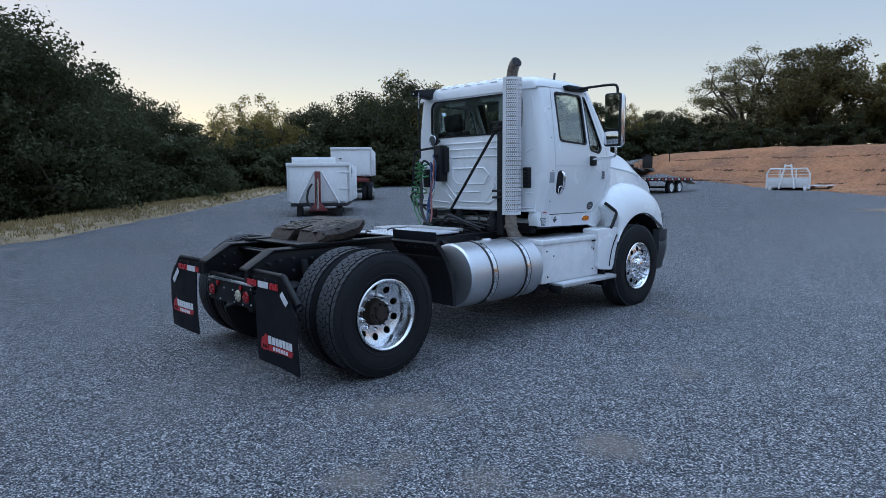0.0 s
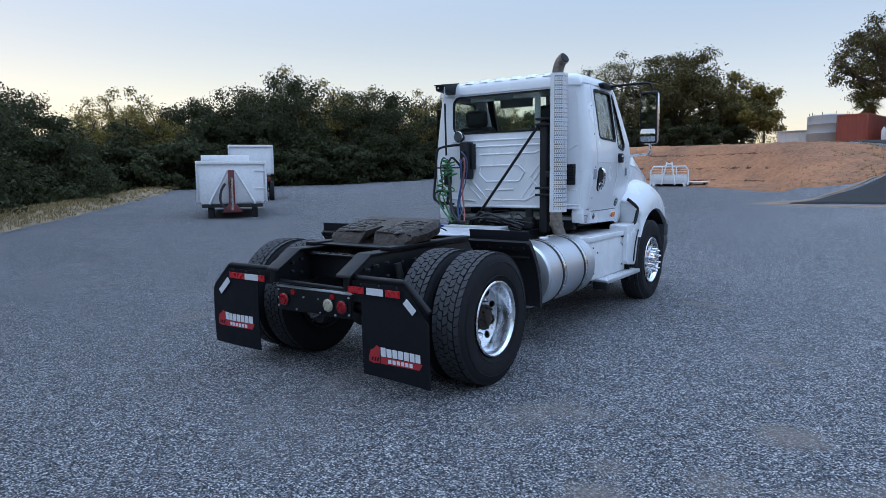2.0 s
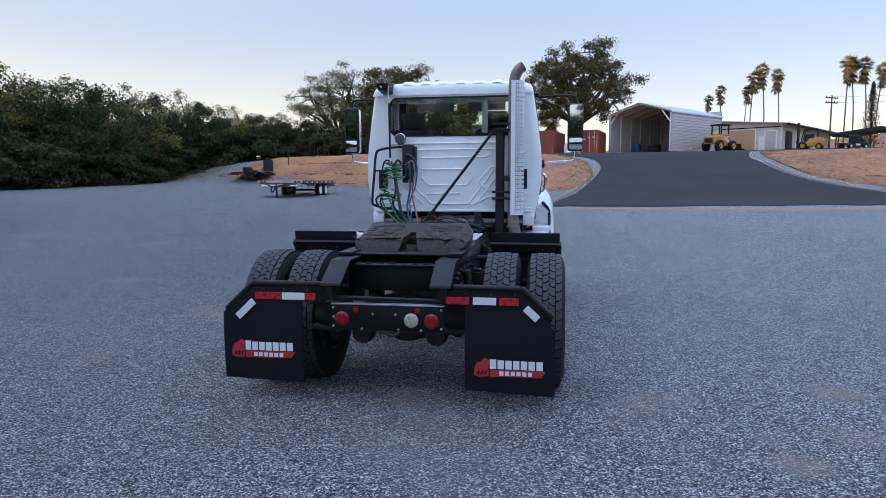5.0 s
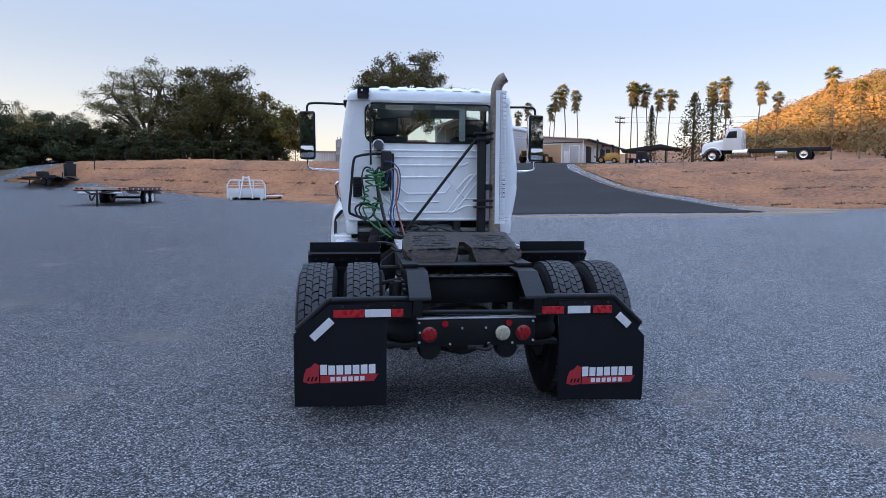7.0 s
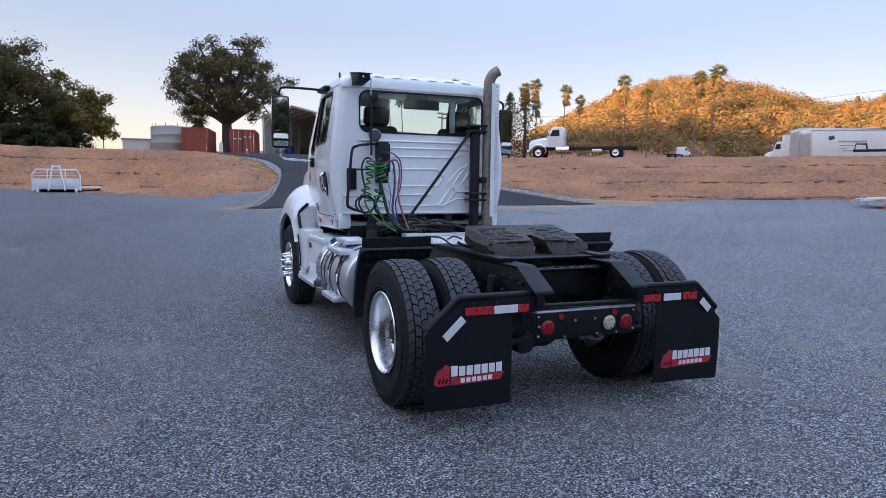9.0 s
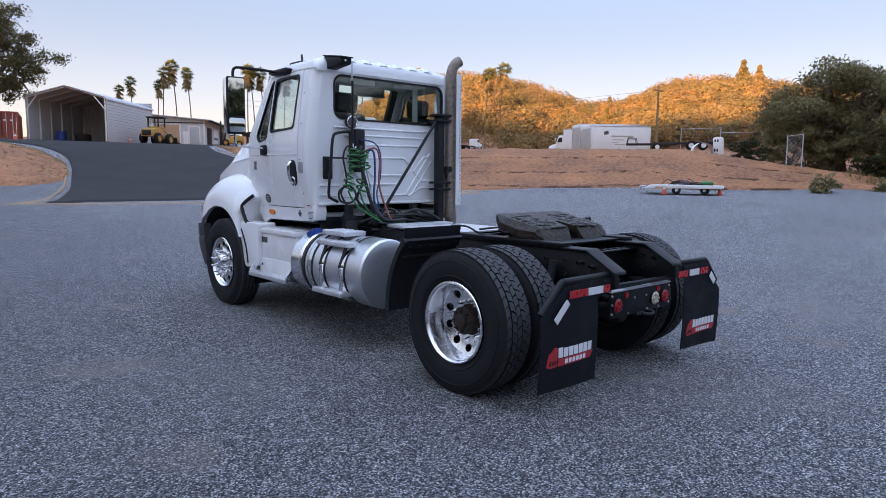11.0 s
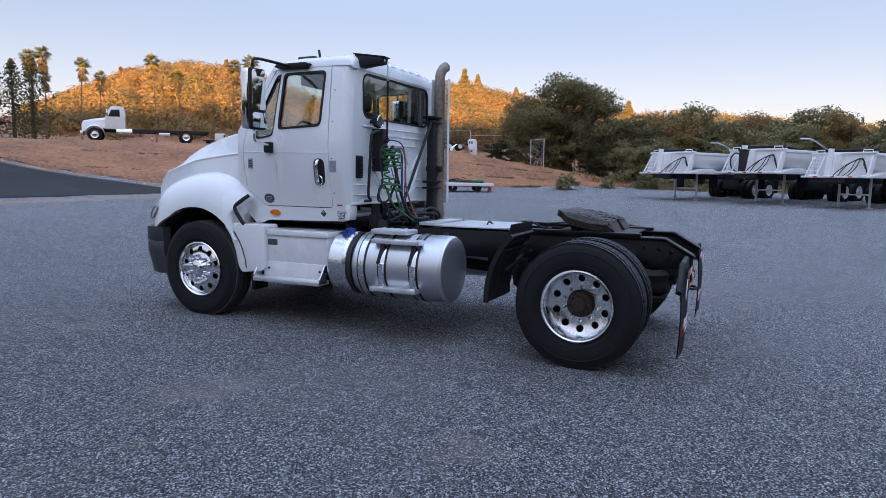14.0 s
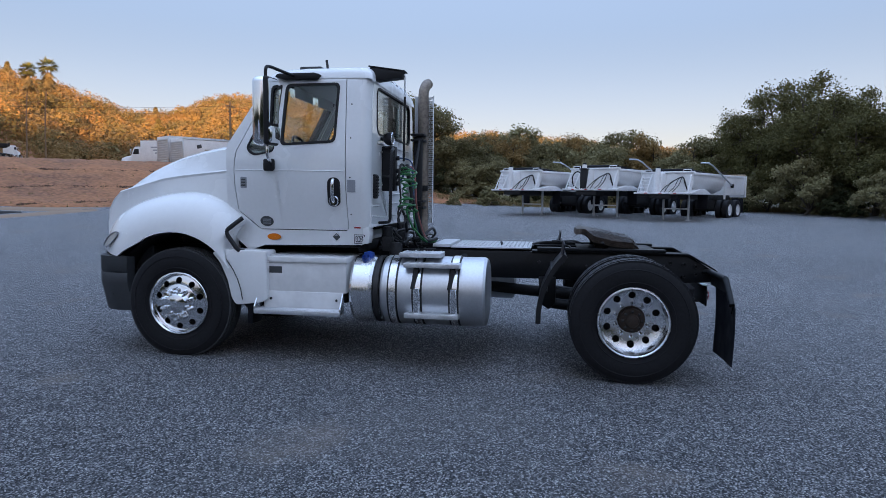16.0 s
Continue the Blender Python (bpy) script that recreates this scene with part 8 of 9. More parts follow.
    part("tarp", prism([(-3.6, zt + 0.1), (-1.0, zt + 0.1), (-1.0, zt + 0.16), (-1.3, zt + 0.22), (-2.0, zt + 0.17)], "x", -1.1, 1.1, 0.03), FLAP, arm, "bundled black mesh tarp")
    part("tail_board", block(-1.22, 1.22, -length - 0.03, -length + 0.05, zt + 0.06, zt + 0.2, 0.01), WEATHERED, tub, "weathered wooden top board")
    part("arm_pivot", tube([(-1.25, -length * 0.72, 1.72), (-1.36, -length * 0.72, 1.72)], 0.1, 10), CAST, arm)
    return root


dg1 = dump_body("dump_trailer", "white round-bottomed end-dump trailer, scuffed and dusty", 7.9, "parked dump trailers")


def put(ob, x, y, rot, lift=0.0, first=True, s=1.0):
    m = pose(x, y, gz(x, y) + lift, 0, 0, rot)
    if first:
        ob.matrix_basis = m @ Matrix.Diagonal((s, s, s, 1))
        return ob
    c = copy_thing(ob, m)
    if s != 1.0:
        c.matrix_basis = m @ Matrix.Diagonal((s, s, s, 1))
    return c


put(dg1, 24.1, -4.2, 57)
put(dg1, 26.1, 2.6, 57, first=False)
mid_dump = put(dg1, 25.6, -1.0, 57, first=False, s=1.07)
mast = part("hoist_cover", block(0.06, 0.30, -0.42, -0.06, 1.22, 2.2, 0.03), CAST, mid_dump, "dark upright hoist cover")
part("cover_cap", block(0.03, 0.33, -0.45, -0.03, 2.2, 2.26, 0.02), CAST, mast)
part("looped_hose", tube([(0.3, -0.3, 2.0), (0.6, -0.3, 2.12), (0.85, -0.35, 1.9), (0.85, -0.4, 1.55), (0.6, -0.4, 1.34), (0.35, -0.35, 1.36)], 0.03, 8, 4), HOSE_K, mast, "black looped hose")


def wheels_row(root, ys, xs_, r, w, rim=WHITE_OLD):
    for y in ys:
        for x in xs_:
            simple_wheel(root, x, y, r, r, w, rim)


# roll-off dump boxes on the west side
def dump_box(name, label, w, l, z0, z1, trailer):
    root = thing(name, label, "dump box", "")
    rim = part("box_body", merged(prism([(-w / 2, z0 + 0.12), (-w / 2 + 0.12, z0), (w / 2 - 0.12, z0), (w / 2, z0 + 0.12), (w / 2, z1), (-w / 2, z1)], "y", 0, 0.06, 0.01), prism([(-w / 2, z0 + 0.12), (-w / 2 + 0.12, z0), (w / 2 - 0.12, z0), (w / 2, z0 + 0.12), (w / 2, z1), (-w / 2, z1)], "y", l - 0.06, l, 0.01),
                                  *[block(*sorted((s * w / 2, s * (w / 2 - 0.06))), 0, l, z0 + 0.1, z1, 0.01) for s in (-1, 1)], block(-w / 2 + 0.1, w / 2 - 0.1, 0, l, z0, z0 + 0.08, 0.01)), WHITE_OLD, root, "white steel box")
    for s in (-1, 1):
        for i in range(5):
            y = 0.3 + i * (l - 0.6) / 4
            part("side_rib", block(*sorted((s * w / 2, s * (w / 2 + 0.07))), y - 0.05, y + 0.05, z0 + 0.05, z1, 0.01), WHITE_OLD, rim)
    part("top_rail", block(-w / 2 - 0.05, w / 2 + 0.05, -0.06, 0.06, z1 - 0.06, z1 + 0.06, 0.015), WHITE_OLD, rim)
    if trailer:
        part("head_board", block(-w / 2 + 0.12, w / 2 - 0.5, 0.3, 0.36, z1, z1 + 0.27, 0.01), WHITE_OLD, rim)
        col = part("hoist_column", block(-0.10, 0.10, -0.36, -0.16, 0.15, z1 - 0.25, 0.02), MAROON, root, "maroon hoist column")
        part("hoist_ram", tube([(0, -0.4, 0.2), (0, -0.38, 1.3)], 0.05, 10), CHROME, col)
        part("warning_label", block(-0.05, 0.05, -0.372, -0.36, 0.95, 1.15, 0.002, 1), YELLOW, col, "yellow warning label")
        for s in (-1, 1):
            part("brace", tube([(s * 0.12, -0.2, z1 - 0.25), (s * 0.75, -0.05, 0.4)], 0.04, 8), WHITE_OLD, root, "white brace")
        part("hoist_foot", prism([(-0.34, 0.12), (0.34, 0.12), (0.10, 0.42), (-0.10, 0.42)], "y", -0.42, -0.12, 0.02), MAROON, col)
        part("hose", tube([(-0.2, -0.25, 1.1), (-0.34, -0.3, 0.85), (-0.36, -0.35, 0.45), (-0.1, -0.4, 0.15)], 0.04, 8, 5), HOSE_K, root, "black hydraulic hose")
        part("skid", block(-w / 2 + 0.1, w / 2 - 0.1, -0.05, l, z0 - 0.12, z0, 0.01), CAST, root)
        for s in (-1, 1):
            part("skid_block", block(*sorted((s * 0.62, s * 0.82)), 0.1, 0.5, -0.09, z0 - 0.1, 0.01), CAST, root)
        part("placard_holder", moved(block(-0.16, 0.16, -0.005, 0.005, -0.16, 0.16, 0.004), pose(w / 2 + 0.075, 0.75, 1.55, 0, 45, 90)), DARKSTICK, root, "dark diamond placard")
        for z in (0.9, 1.5):
            part("hinge_bar", block(w / 2 - 0.35, w / 2 + 0.05, -0.03, 0.0, z, z + 0.04, 0.005), WHITE_OLD, rim)
    else:
        ch = part("trailer_frame", block(-0.5, 0.5, 0.2, l + 0.6, z0 - 0.28, z0, 0.02), MAROON, root, "maroon trailer frame")
        part("tail_bar", block(-w / 2 + 0.1, w / 2 - 0.1, -0.05, 0.1, z0 - 0.32, z0 - 0.12, 0.02), MAROON, ch)
        wheels_row(root, (0.6, 1.8), (-0.95, -0.65, 0.65, 0.95), 0.5, 0.26)
        part("axle", tube([(-0.9, 0.6, 0.5), (0.9, 0.6, 0.5)], 0.07, 8), CAST, root)
        part("placard_holder", moved(block(-0.2, 0.2, -0.005, 0.005, -0.2, 0.2, 0.004), pose(w / 2 + 0.075, 0.95, 2.05, 0, 45, 90)), DARKSTICK, root, "dark diamond placard")
        part("lifting_eye", block(-0.62, -0.5, -0.03, 0.0, z1 - 0.55, z1 - 0.5, 0.005), CAST, rim)
    return root


b1 = dump_box("dump_box", "white steel dump box with maroon front hoist", 2.2, 5.0, 0.40, 1.80, True)
put(b1, -15.1, 10.0, 51, 0.09)
b2 = dump_box("dump_box_trailer", "white dump box on a maroon trailer frame", 2.05, 5.2, 1.32, 2.75, False)
put(b2, -23.0, 17.2, 50)

# equipment trailers to the north
def flat_trailer(name, label, l, deck_m, rim, group=""):
    """Deck-over trailer; hitch at y = 0, tail at -l."""
    root = thing(name, label, "trailer", group)
    for i in range(9):
        part("deck_board", block(-1.1 + i * 0.245, -1.1 + i * 0.245 + 0.232, -l + 1.0, -1.2, 0.86, 0.91, 0.006), deck_m, root)
    for s in (-1, 1):
        part("side_rail", block(*sorted((s * 1.11, s * 1.2)), -l + 1.0, -1.2, 0.74, 0.92, 0.01), CAST, root, "dark steel side rail")
        part("drawbar", tube([(s * 0.8, -1.3, 0.75), (0, -0.1, 0.6)], 0.042, 8), RUST, root)
        part("ramp", moved(block(-0.28, 0.28, -1.15, 0.0, -0.04, 0.04, 0.01), pose(s * 0.6, -l + 1.0, 0.88, 14)), deck_m, root, "folded loading ramp")
        for y in (-l + 2.3, -l + 3.2):
            simple_wheel(root, s * 0.98, y, 0.40, 0.40, 0.22, rim)
    for i in range(10):
        part("cross_bar", block(-1.1, 1.1, -l + 1.2 + i * (l - 2.6) / 9, -l + 1.26 + i * (l - 2.6) / 9, 0.78, 0.86, 0.005), CAST, root)
    part("jack", block(-0.04, 0.04, -0.75, -0.67, 0.02, 0.78, 0.01), CAST, root, "trailer jack")
    part("axle", tube([(-0.9, -l + 2.3, 0.4), (0.9, -l + 2.3, 0.4)], 0.05, 8), CAST, root)
    part("axle", tube([(-0.9, -l + 3.2, 0.4), (0.9, -l + 3.2, 0.4)], 0.05, 8), CAST, root)
    return root


ft = flat_trailer("flatbed_trailer", "long wooden-decked equipment trailer with folded ramps", 7.4, WEATHERED, WHITE_OLD)
put(ft, -12.7, 25.8, 180)
part("front_board", block(-1.22, 1.22, -1.2, -1.1, 0.78, 0.92, 0.01), WEATHERED, ft, "weathered timber end board")
for u in (-1.05, -0.85, 0.80, 1.0):
    part("end_lamp", block(u - 0.07, u + 0.07, -1.095, -1.08, 0.81, 0.89, 0.008), REDL, ft, "small red lamp")
for s in (-1, 1):
    for i in range(14):
        part("reflector_tape", block(*sorted((s * 1.2, s * 1.208)), -6.3 + i * 0.36, -6.1 + i * 0.36, 0.80, 0.87, 0.002, 1), RED if i % 2 else WHITET, ft)
part("cross_member", block(-0.95, 0.95, -1.1, -0.98, 0.62, 0.70, 0.02), WHITE_OLD, ft, "scuffed white cross member")
for u in (-0.75, 0.15):
    part("chain_heap", tube([(u, -1.06, 0.68), (u + 0.1, -0.98, 0.45), (u + 0.22, -1.0, 0.3), (u + 0.3, -1.04, 0.55)], 0.035, 6, 4), RUST, ft, "rusty chain")
lb = flat_trailer("lowboy_trailer", "dark low trailer with an upright dark box at its end", 8.0, CAST, CAST)
put(lb, -26.4, 49.0, 57, s=0.7)
part("upright_box", merged(block(-0.5, 0.5, -7.9, -7.3, 0.92, 2.25, 0.03), block(-0.3, 0.3, -7.8, -7.4, 2.25, 2.5, 0.03)), CAST, lb, "dark upright box")
part("winch", merged(block(-0.6, 0.4, -3.6, -2.8, 0.92, 1.5, 0.12), block(-0.3, 0.3, -4.9, -3.6, 0.92, 1.1, 0.05)), CAST, lb, "dark lump of equipment on the deck")
part("tail_ramp", block(-1.0, 1.0, -1.1, -0.2, 0.60, 0.75, 0.02), RUST, lb, "rusty folded ramp")

# white rack trailer
rk = thing("rack_trailer", "small white flat rack with a white frame headboard", "trailer")
hb = part("headboard", block(-1.15, 1.15, -0.03, 0.03, 0.3, 0.78, 0.01), WHITE_OLD, rk, "white solid lower panel")
for i in range(3):
    part("mesh_bar", block(-1.12, 1.12, -0.02, 0.02, 0.80 + i * 0.16, 0.825 + i * 0.16, 0.004), WHITE_OLD, hb)
part("mid_bar", block(-1.18, 1.18, -0.035, 0.035, 0.72, 0.78, 0.01), WHITE_OLD, hb)
for x in (-0.45, 0.45):
    part("stud", block(x - 0.03, x + 0.03, -0.035, 0.035, 0.3, 1.3, 0.01), WHITE_OLD, hb)
part("frame_bar", tube([(-1.2, 0, 0.1), (-1.2, 0, 1.05), (-1.02, 0, 1.32), (1.02, 0, 1.32), (1.2, 0, 1.05), (1.2, 0, 0.1)], 0.05, 8), WHITE_OLD, rk, "white tube frame")
for s in (-1, 1):
    part("a_frame_bar", tube([(s * 0.16, -0.05, 1.6), (s * 0.42, -0.25, 0.1)], 0.05, 8), WHITE_OLD, rk)
part("a_frame_top", block(-0.2, 0.2, -0.1, 0.05, 1.45, 1.55, 0.02), WHITE_OLD, rk)
part("bed", block(-1.2, 1.2, 0.0, 4.2, 0.18, 0.32, 0.02), WHITE_OLD, rk, "white flat bed")
part("side_shelf", block(1.2, 2.3, 0.2, 1.4, 0.26, 0.34, 0.02), WHITE_OLD, rk)
for s in (-1, 1):
    part("skid", block(*sorted((s * 0.9, s * 1.05)), -0.1, 4.2, 0.0, 0.18, 0.01), WHITE_OLD, rk)
part("shelf_foot", block(2.1, 2.2, 0.3, 1.3, 0.0, 0.27, 0.01), CAST, rk)
put(rk, -7.6, 35.4, 4, s=0.9)

# low white trailer below the east bank with traffic cones
lw = thing("low_trailer", "low white empty trailer with cables on its deck", "trailer")
for sg in (-1, 1):
    part("side_rail", prism([(-1.75, 0.30), (-1.55, 0.46), (-1.0, 0.50), (2.0, 0.46), (2.0, 0.30), (-0.6, 0.30), (-0.72, 0.38), (-1.2, 0.38), (-1.32, 0.30)], "y", *sorted((sg * 0.80, sg * 0.88)), 0.01), WHITE_OLD, lw, "white side rail with cut-outs")
    part("nose_arch", tube([(-2.1, sg * 0.84, 0.10), (-2.04, sg * 0.84, 0.30), (-1.92, sg * 0.84, 0.38), (-1.75, sg * 0.84, 0.37), (-1.68, sg * 0.84, 0.10)], 0.035, 8, 3), CORRUG, lw)
    for x in (-0.2, 1.15):
        part("wheel", lathe([(-0.09, 0.10), (-0.09, 0.19), (-0.06, 0.21), (0.06, 0.21), (0.09, 0.19), (0.09, 0.10)], "y", (x, sg * 0.66, 0.21), 20), RUBBER, lw, "small black tyre")
part("deck", block(-1.6, 1.95, -0.8, 0.8, 0.40, 0.44, 0.01), CAST, lw, "dark deck")
for x in (-1.9, 1.6):
    part("cross_beam", block(x - 0.06, x + 0.06, -0.8, 0.8, 0.30, 0.42, 0.01), WHITE_OLD, lw)
for i in range(12):
    u = srnd.uniform(-1.2, 0.6)
    part("cable", tube([(u, srnd.uniform(-0.6, 0.6), 0.46), (u + 0.3, srnd.uniform(-0.6, 0.6), srnd.uniform(0.52, 0.80)), (u + 0.7, srnd.uniform(-0.6, 0.6), srnd.uniform(0.50, 0.62)), (u + 1.1, srnd.uniform(-0.6, 0.6), 0.46)], 0.025, 6, 3), HOSE_K, lw)
part("green_bundle", moved(lathe([(-0.32, 0), (-0.3, 0.10), (-0.1, 0.15), (0.15, 0.14), (0.3, 0.09), (0.32, 0)], "x", (0, 0, 0), 14), pose(1.25, 0.2, 0.54, 0, 0, 10)), HOSE_G, lw, "dark green bundle")
put(lw, 27.3, 13.6, -62, s=1.0)


def cone(x, y):
    c = thing("traffic_cone", "orange traffic cone with a white band", "traffic cone", "traffic cones")
    part("cone_body", lathe([(0.04, 0.16), (0.3, 0.10), (0.3, 0.10), (0.55, 0.05), (0.7, 0.025), (0.7, 0)], "z", (0, 0, 0), 18), ORANGE, c)
    part("cone_base", block(-0.19, 0.19, -0.19, 0.19, 0, 0.045, 0.01), ORANGE, c)
    part("cone_band", lathe([(0.36, 0.094), (0.50, 0.067)], "z", (0, 0, 0.0), 18), WHITET, c)
    put(c, x, y, 0, s=0.78)


for x, y in ((27.75, 11.75), (26.2, 13.9), (28.6, 38.6), (13.5, 57.0), (3.2, 44.6)):
    cone(x, y)

# chain-link gate panel and fence on the bank
def fence_panel(name, label, l, h, wires, x, y, rot, group=""):
    f = thing(name, label, "fence", group)
    for u in (0, l):
        part("post", tube([(u, 0, -0.2), (u, 0, h)], 0.032, 8), CORRUG, f)
    part("top_rail", tube([(0, 0, h - 0.05), (l, 0, h - 0.05)], 0.018, 8), CORRUG, f)
    n = int(l / wires)
    m = int(h / wires)
    bars_ = [tube([(i * l / n, 0, 0.02), (i * l / n, 0, h - 0.05)], 0.0028, 3) for i in range(1, n)] + [tube([(0, 0, i * h / m), (l, 0, i * h / m)], 0.0028, 3) for i in range(1, m)]
    tagged(part("wire_mesh", merged(*bars_), CORRUG, f, "wire mesh"), kind="stuff")
    put(f, x, y, rot)
    return f


fence_panel("gate_panel", "chain-link gate panel between two posts", 1.7, 1.9, 0.10, 39.7, 13.2, -130)
for i in range(7):
    fence_panel("wire_fence", "chain-link fence length on the terrace edge", 3.0, 1.75, 0.22, 46.0 + i * 0.9, 23.8 - i * 2.86, -72.5, "terrace fence")
for i in range(9):
    a = thing("fence_post", "thin fence post on the bank crest", "fence post", "bank fence posts")
    part("post", tube([(0, 0, -0.2), (0, 0, 1.1)], 0.04, 6), CAST, a)
    put(a, *polar(26 - i * 2.4, 51 + 0.8 * i), 0)


# trucks on the terrace
def work_truck(name, label, kind, l, paint):
    """Bonneted truck; front towards +y, rear axle at y = 0, wheelbase l."""
    t = thing(name, label, "truck", "")
    for s in (-1, 1):
        part("chassis_rail", block(*sorted((s * 0.35, s * 0.47)), -1.6, l + 0.4, 0.75, 0.98, 0.01), CAST, t, "dark chassis rail")
        simple_wheel(t, s * 1.0, l, 0.51, 0.51, 0.28, CHROME)
        for q in (0.72, 1.05):
            simple_wheel(t, s * q, 0, 0.51, 0.51, 0.27, CHROME)
    hood_ = part("hood", loft([[Vector((u * w, y, z0 + (z1 - z0) * v)) for u, v in ((-1, 0), (-1, 0.75), (-0.85, 0.95), (0, 1), (0.85, 0.95), (1, 0.75), (1, 0))] for y, w, z0, z1 in ((l - 0.75, 0.95, 1.0, 1.85), (l + 0.1, 0.88, 1.0, 1.72), (l + 0.75, 0.80, 0.7, 1.58), (l + 0.9, 0.72, 0.7, 1.35))], caps=True), paint, t, "white hood")
    for s in (-1, 1):
        rows_ = []
        for k in range(11):
            a = radians(-8 + 196 * k / 10)
            c_ = Vector((0, l + 0.66 * math.cos(a), 0.51 + 0.64 * math.sin(a)))
            rows_.append([c_ + Vector((s * u, 0, dz)) for u, dz in ((0.75, 0.10), (1.05, 0.09), (1.14, 0.0))])
        part("fender", loft(rows_), paint, hood_)
    cb = part("cab", prism([(l - 2.1, 0.95), (l - 0.75, 0.95), (l - 0.72, 1.85), (l - 1.05, 2.55), (l - 1.2, 2.68), (l - 2.0, 2.68), (l - 2.1, 2.5)], "x", -0.98, 0.98, 0.05, 3), paint, t, "white cab")
    for s in (-1, 1):
        part("side_window", prism([(l - 1.78, 1.90), (l - 0.95, 1.90), (l - 1.18, 2.42), (l - 1.75, 2.45)], "x", *sorted((s * 0.975, s * 0.99)), 0.004), PLASTIC, cb, "dark side window")
        part("mirror", block(*sorted((s * 1.15, s * 1.3)), l - 0.95, l - 0.85, 1.9, 2.4, 0.03), CHROME, cb)
        part("step_tank", lathe([(l - 2.6, 0), (l - 2.6, 0.3), (l - 1.5, 0.3), (l - 1.5, 0)], "y", (s * 0.82, 0, 0.72), 24), ALU, t, "bright side tank")
    part("windscreen", prism([(l - 0.76, 1.86), (l - 1.04, 2.5), (l - 1.02, 2.53), (l - 0.71, 1.88)], "x", -0.85, 0.85, 0.004), PLASTIC, cb, "dark windscreen")
    part("bumper", block(-1.1, 1.1, l + 0.78, l + 0.98, 0.42, 0.75, 0.03), CHROME if kind == "flat" else paint, t)
    part("rear_axle", tube([(-1, 0, 0.51), (1, 0, 0.51)], 0.08, 8), CAST, t)
    part("front_axle", tube([(-1, l, 0.45), (1, l, 0.45)], 0.06, 8), CAST, t)
    if kind == "flat":
        part("flat_deck", block(-0.46, 0.46, -1.7, l - 2.4, 0.98, 1.03, 0.01), CAST, t, "dark bare frame top")
        part("tail_beam", block(-1.1, 1.1, -1.72, -1.6, 0.8, 1.03, 0.02), CAST, t)
        part("air_tank", tube([(-0.4, 1.2, 0.7), (-0.4, 2.0, 0.7)], 0.14, 12), WHITE_OLD, t)
    else:
        bxv = part("box_body", block(-1.22, 1.22, -2.3, l - 2.2, 1.0, 3.3, 0.04), WHITE_OLD, t, "plain white box body")
        part("box_rail", block(-1.24, 1.24, -2.32, l - 2.18, 3.24, 3.32, 0.02), ALU, bxv)
        for s in (-1, 1):
            for i in range(3):
                part("print_bar", block(*sorted((s * 1.22, s * 1.232)), -0.8 + i * 0.3, 1.6 - i * 0.25, 2.5 - i * 0.3, 2.62 - i * 0.3, 0.002, 1), GREYSTICK, bxv)
            part("print_shape", moved(block(-0.006, 0.006, -0.22, 0.22, -0.16, 0.16, 0.02), pose(s * 1.226, 1.9 if s > 0 else -1.3, 2.7, 20)), DARKSTICK, bxv)
        part("rear_door", block(-1.1, 1.1, -2.32, -2.30, 1.1, 3.2, 0.004), ALU_DULL, bxv, "grey rear roller door")
    return t


rf, rb = Vector((23.9, 38.6)), Vector((28.6, 34.3))
dirv = rf - rb
put(work_truck("flatbed_truck", "white truck with a long bare dark frame behind the cab", "flat", 6.5, WHITE), rb.x - 0.5, rb.y + 0.45, math.degrees(math.atan2(-dirv.x, dirv.y)), s=0.86)
bt = work_truck("box_truck", "white box truck with faint lettering bars", "box", 5.2, WHITE_OLD)
put(bt, 50.6, 36.0, -10, s=0.9)


def cargo_box(l, h):
    """Box body set down on the ground; corner at the origin, long side along x."""
    c = thing("cargo_box", "white truck cargo box with faint lettering bars, set on the ground", "cargo box", "cargo boxes on the terrace")
    body = part("box_body", block(0, l, 0, 2.4, 0.12, h, 0.03), WHITE_OLD, c, "white smooth box")
    for z in (0.12, h - 0.1):
        for y in (-0.015, 2.38):
            part("edge_rail", block(0, l, y, y + 0.035, z, z + 0.1, 0.008), ALU_DULL, body, "grey metal edge rail")
    for y in (0.0, 2.34):
        part("corner_post", block(-0.02, 0.07, y - 0.01, y + 0.07, 0.12, h, 0.008), ALU_DULL, body)
    for i in range(12):
        part("door_slat", block(-0.03, 0.0, 0.12, 2.28, 0.2 + i * (h - 0.4) / 12, 0.2 + (i + 0.86) * (h - 0.4) / 12, 0.008), ALU_DULL, body, "grey roller door slat")
    for y in (0.3, 1.9):
        part("skid", block(0.1, l - 0.1, y, y + 0.2, 0.0, 0.12, 0.01), CAST, c, "dark skid")
    part("print_shape", moved(block(-0.2, 0.2, -0.008, 0.0, -0.14, 0.14, 0.003), pose(1.35, -0.001, h - 0.62, 0, -15, 0)), DARKSTICK, body, "dark printed mark")
    for u0, u1, z, hh in ((1.8, 3.7, 0.95, 0.12), (1.9, 2.9, 1.22, 0.07), (1.9, 2.4, 1.42, 0.06), (2.1, 3.0, 1.60, 0.07)):
        part("print_bar", block(u0, u1, -0.008, 0.0, h - z, h - z + hh, 0.002, 1), TANPRINT, body, "faint tan lettering bar")
    return c


cbx = cargo_box(5.2, 2.45)
put(cbx, 41.6, 29.5, -36.5)
cb2 = cargo_box(5.6, 2.75)
put(cb2, 43.0, 31.6, -36.5)
small = work_truck("work_truck", "white truck parked far off", "flat", 5.0, WHITE_OLD)
put(small, 58.5, 62.0, -75, s=0.6)

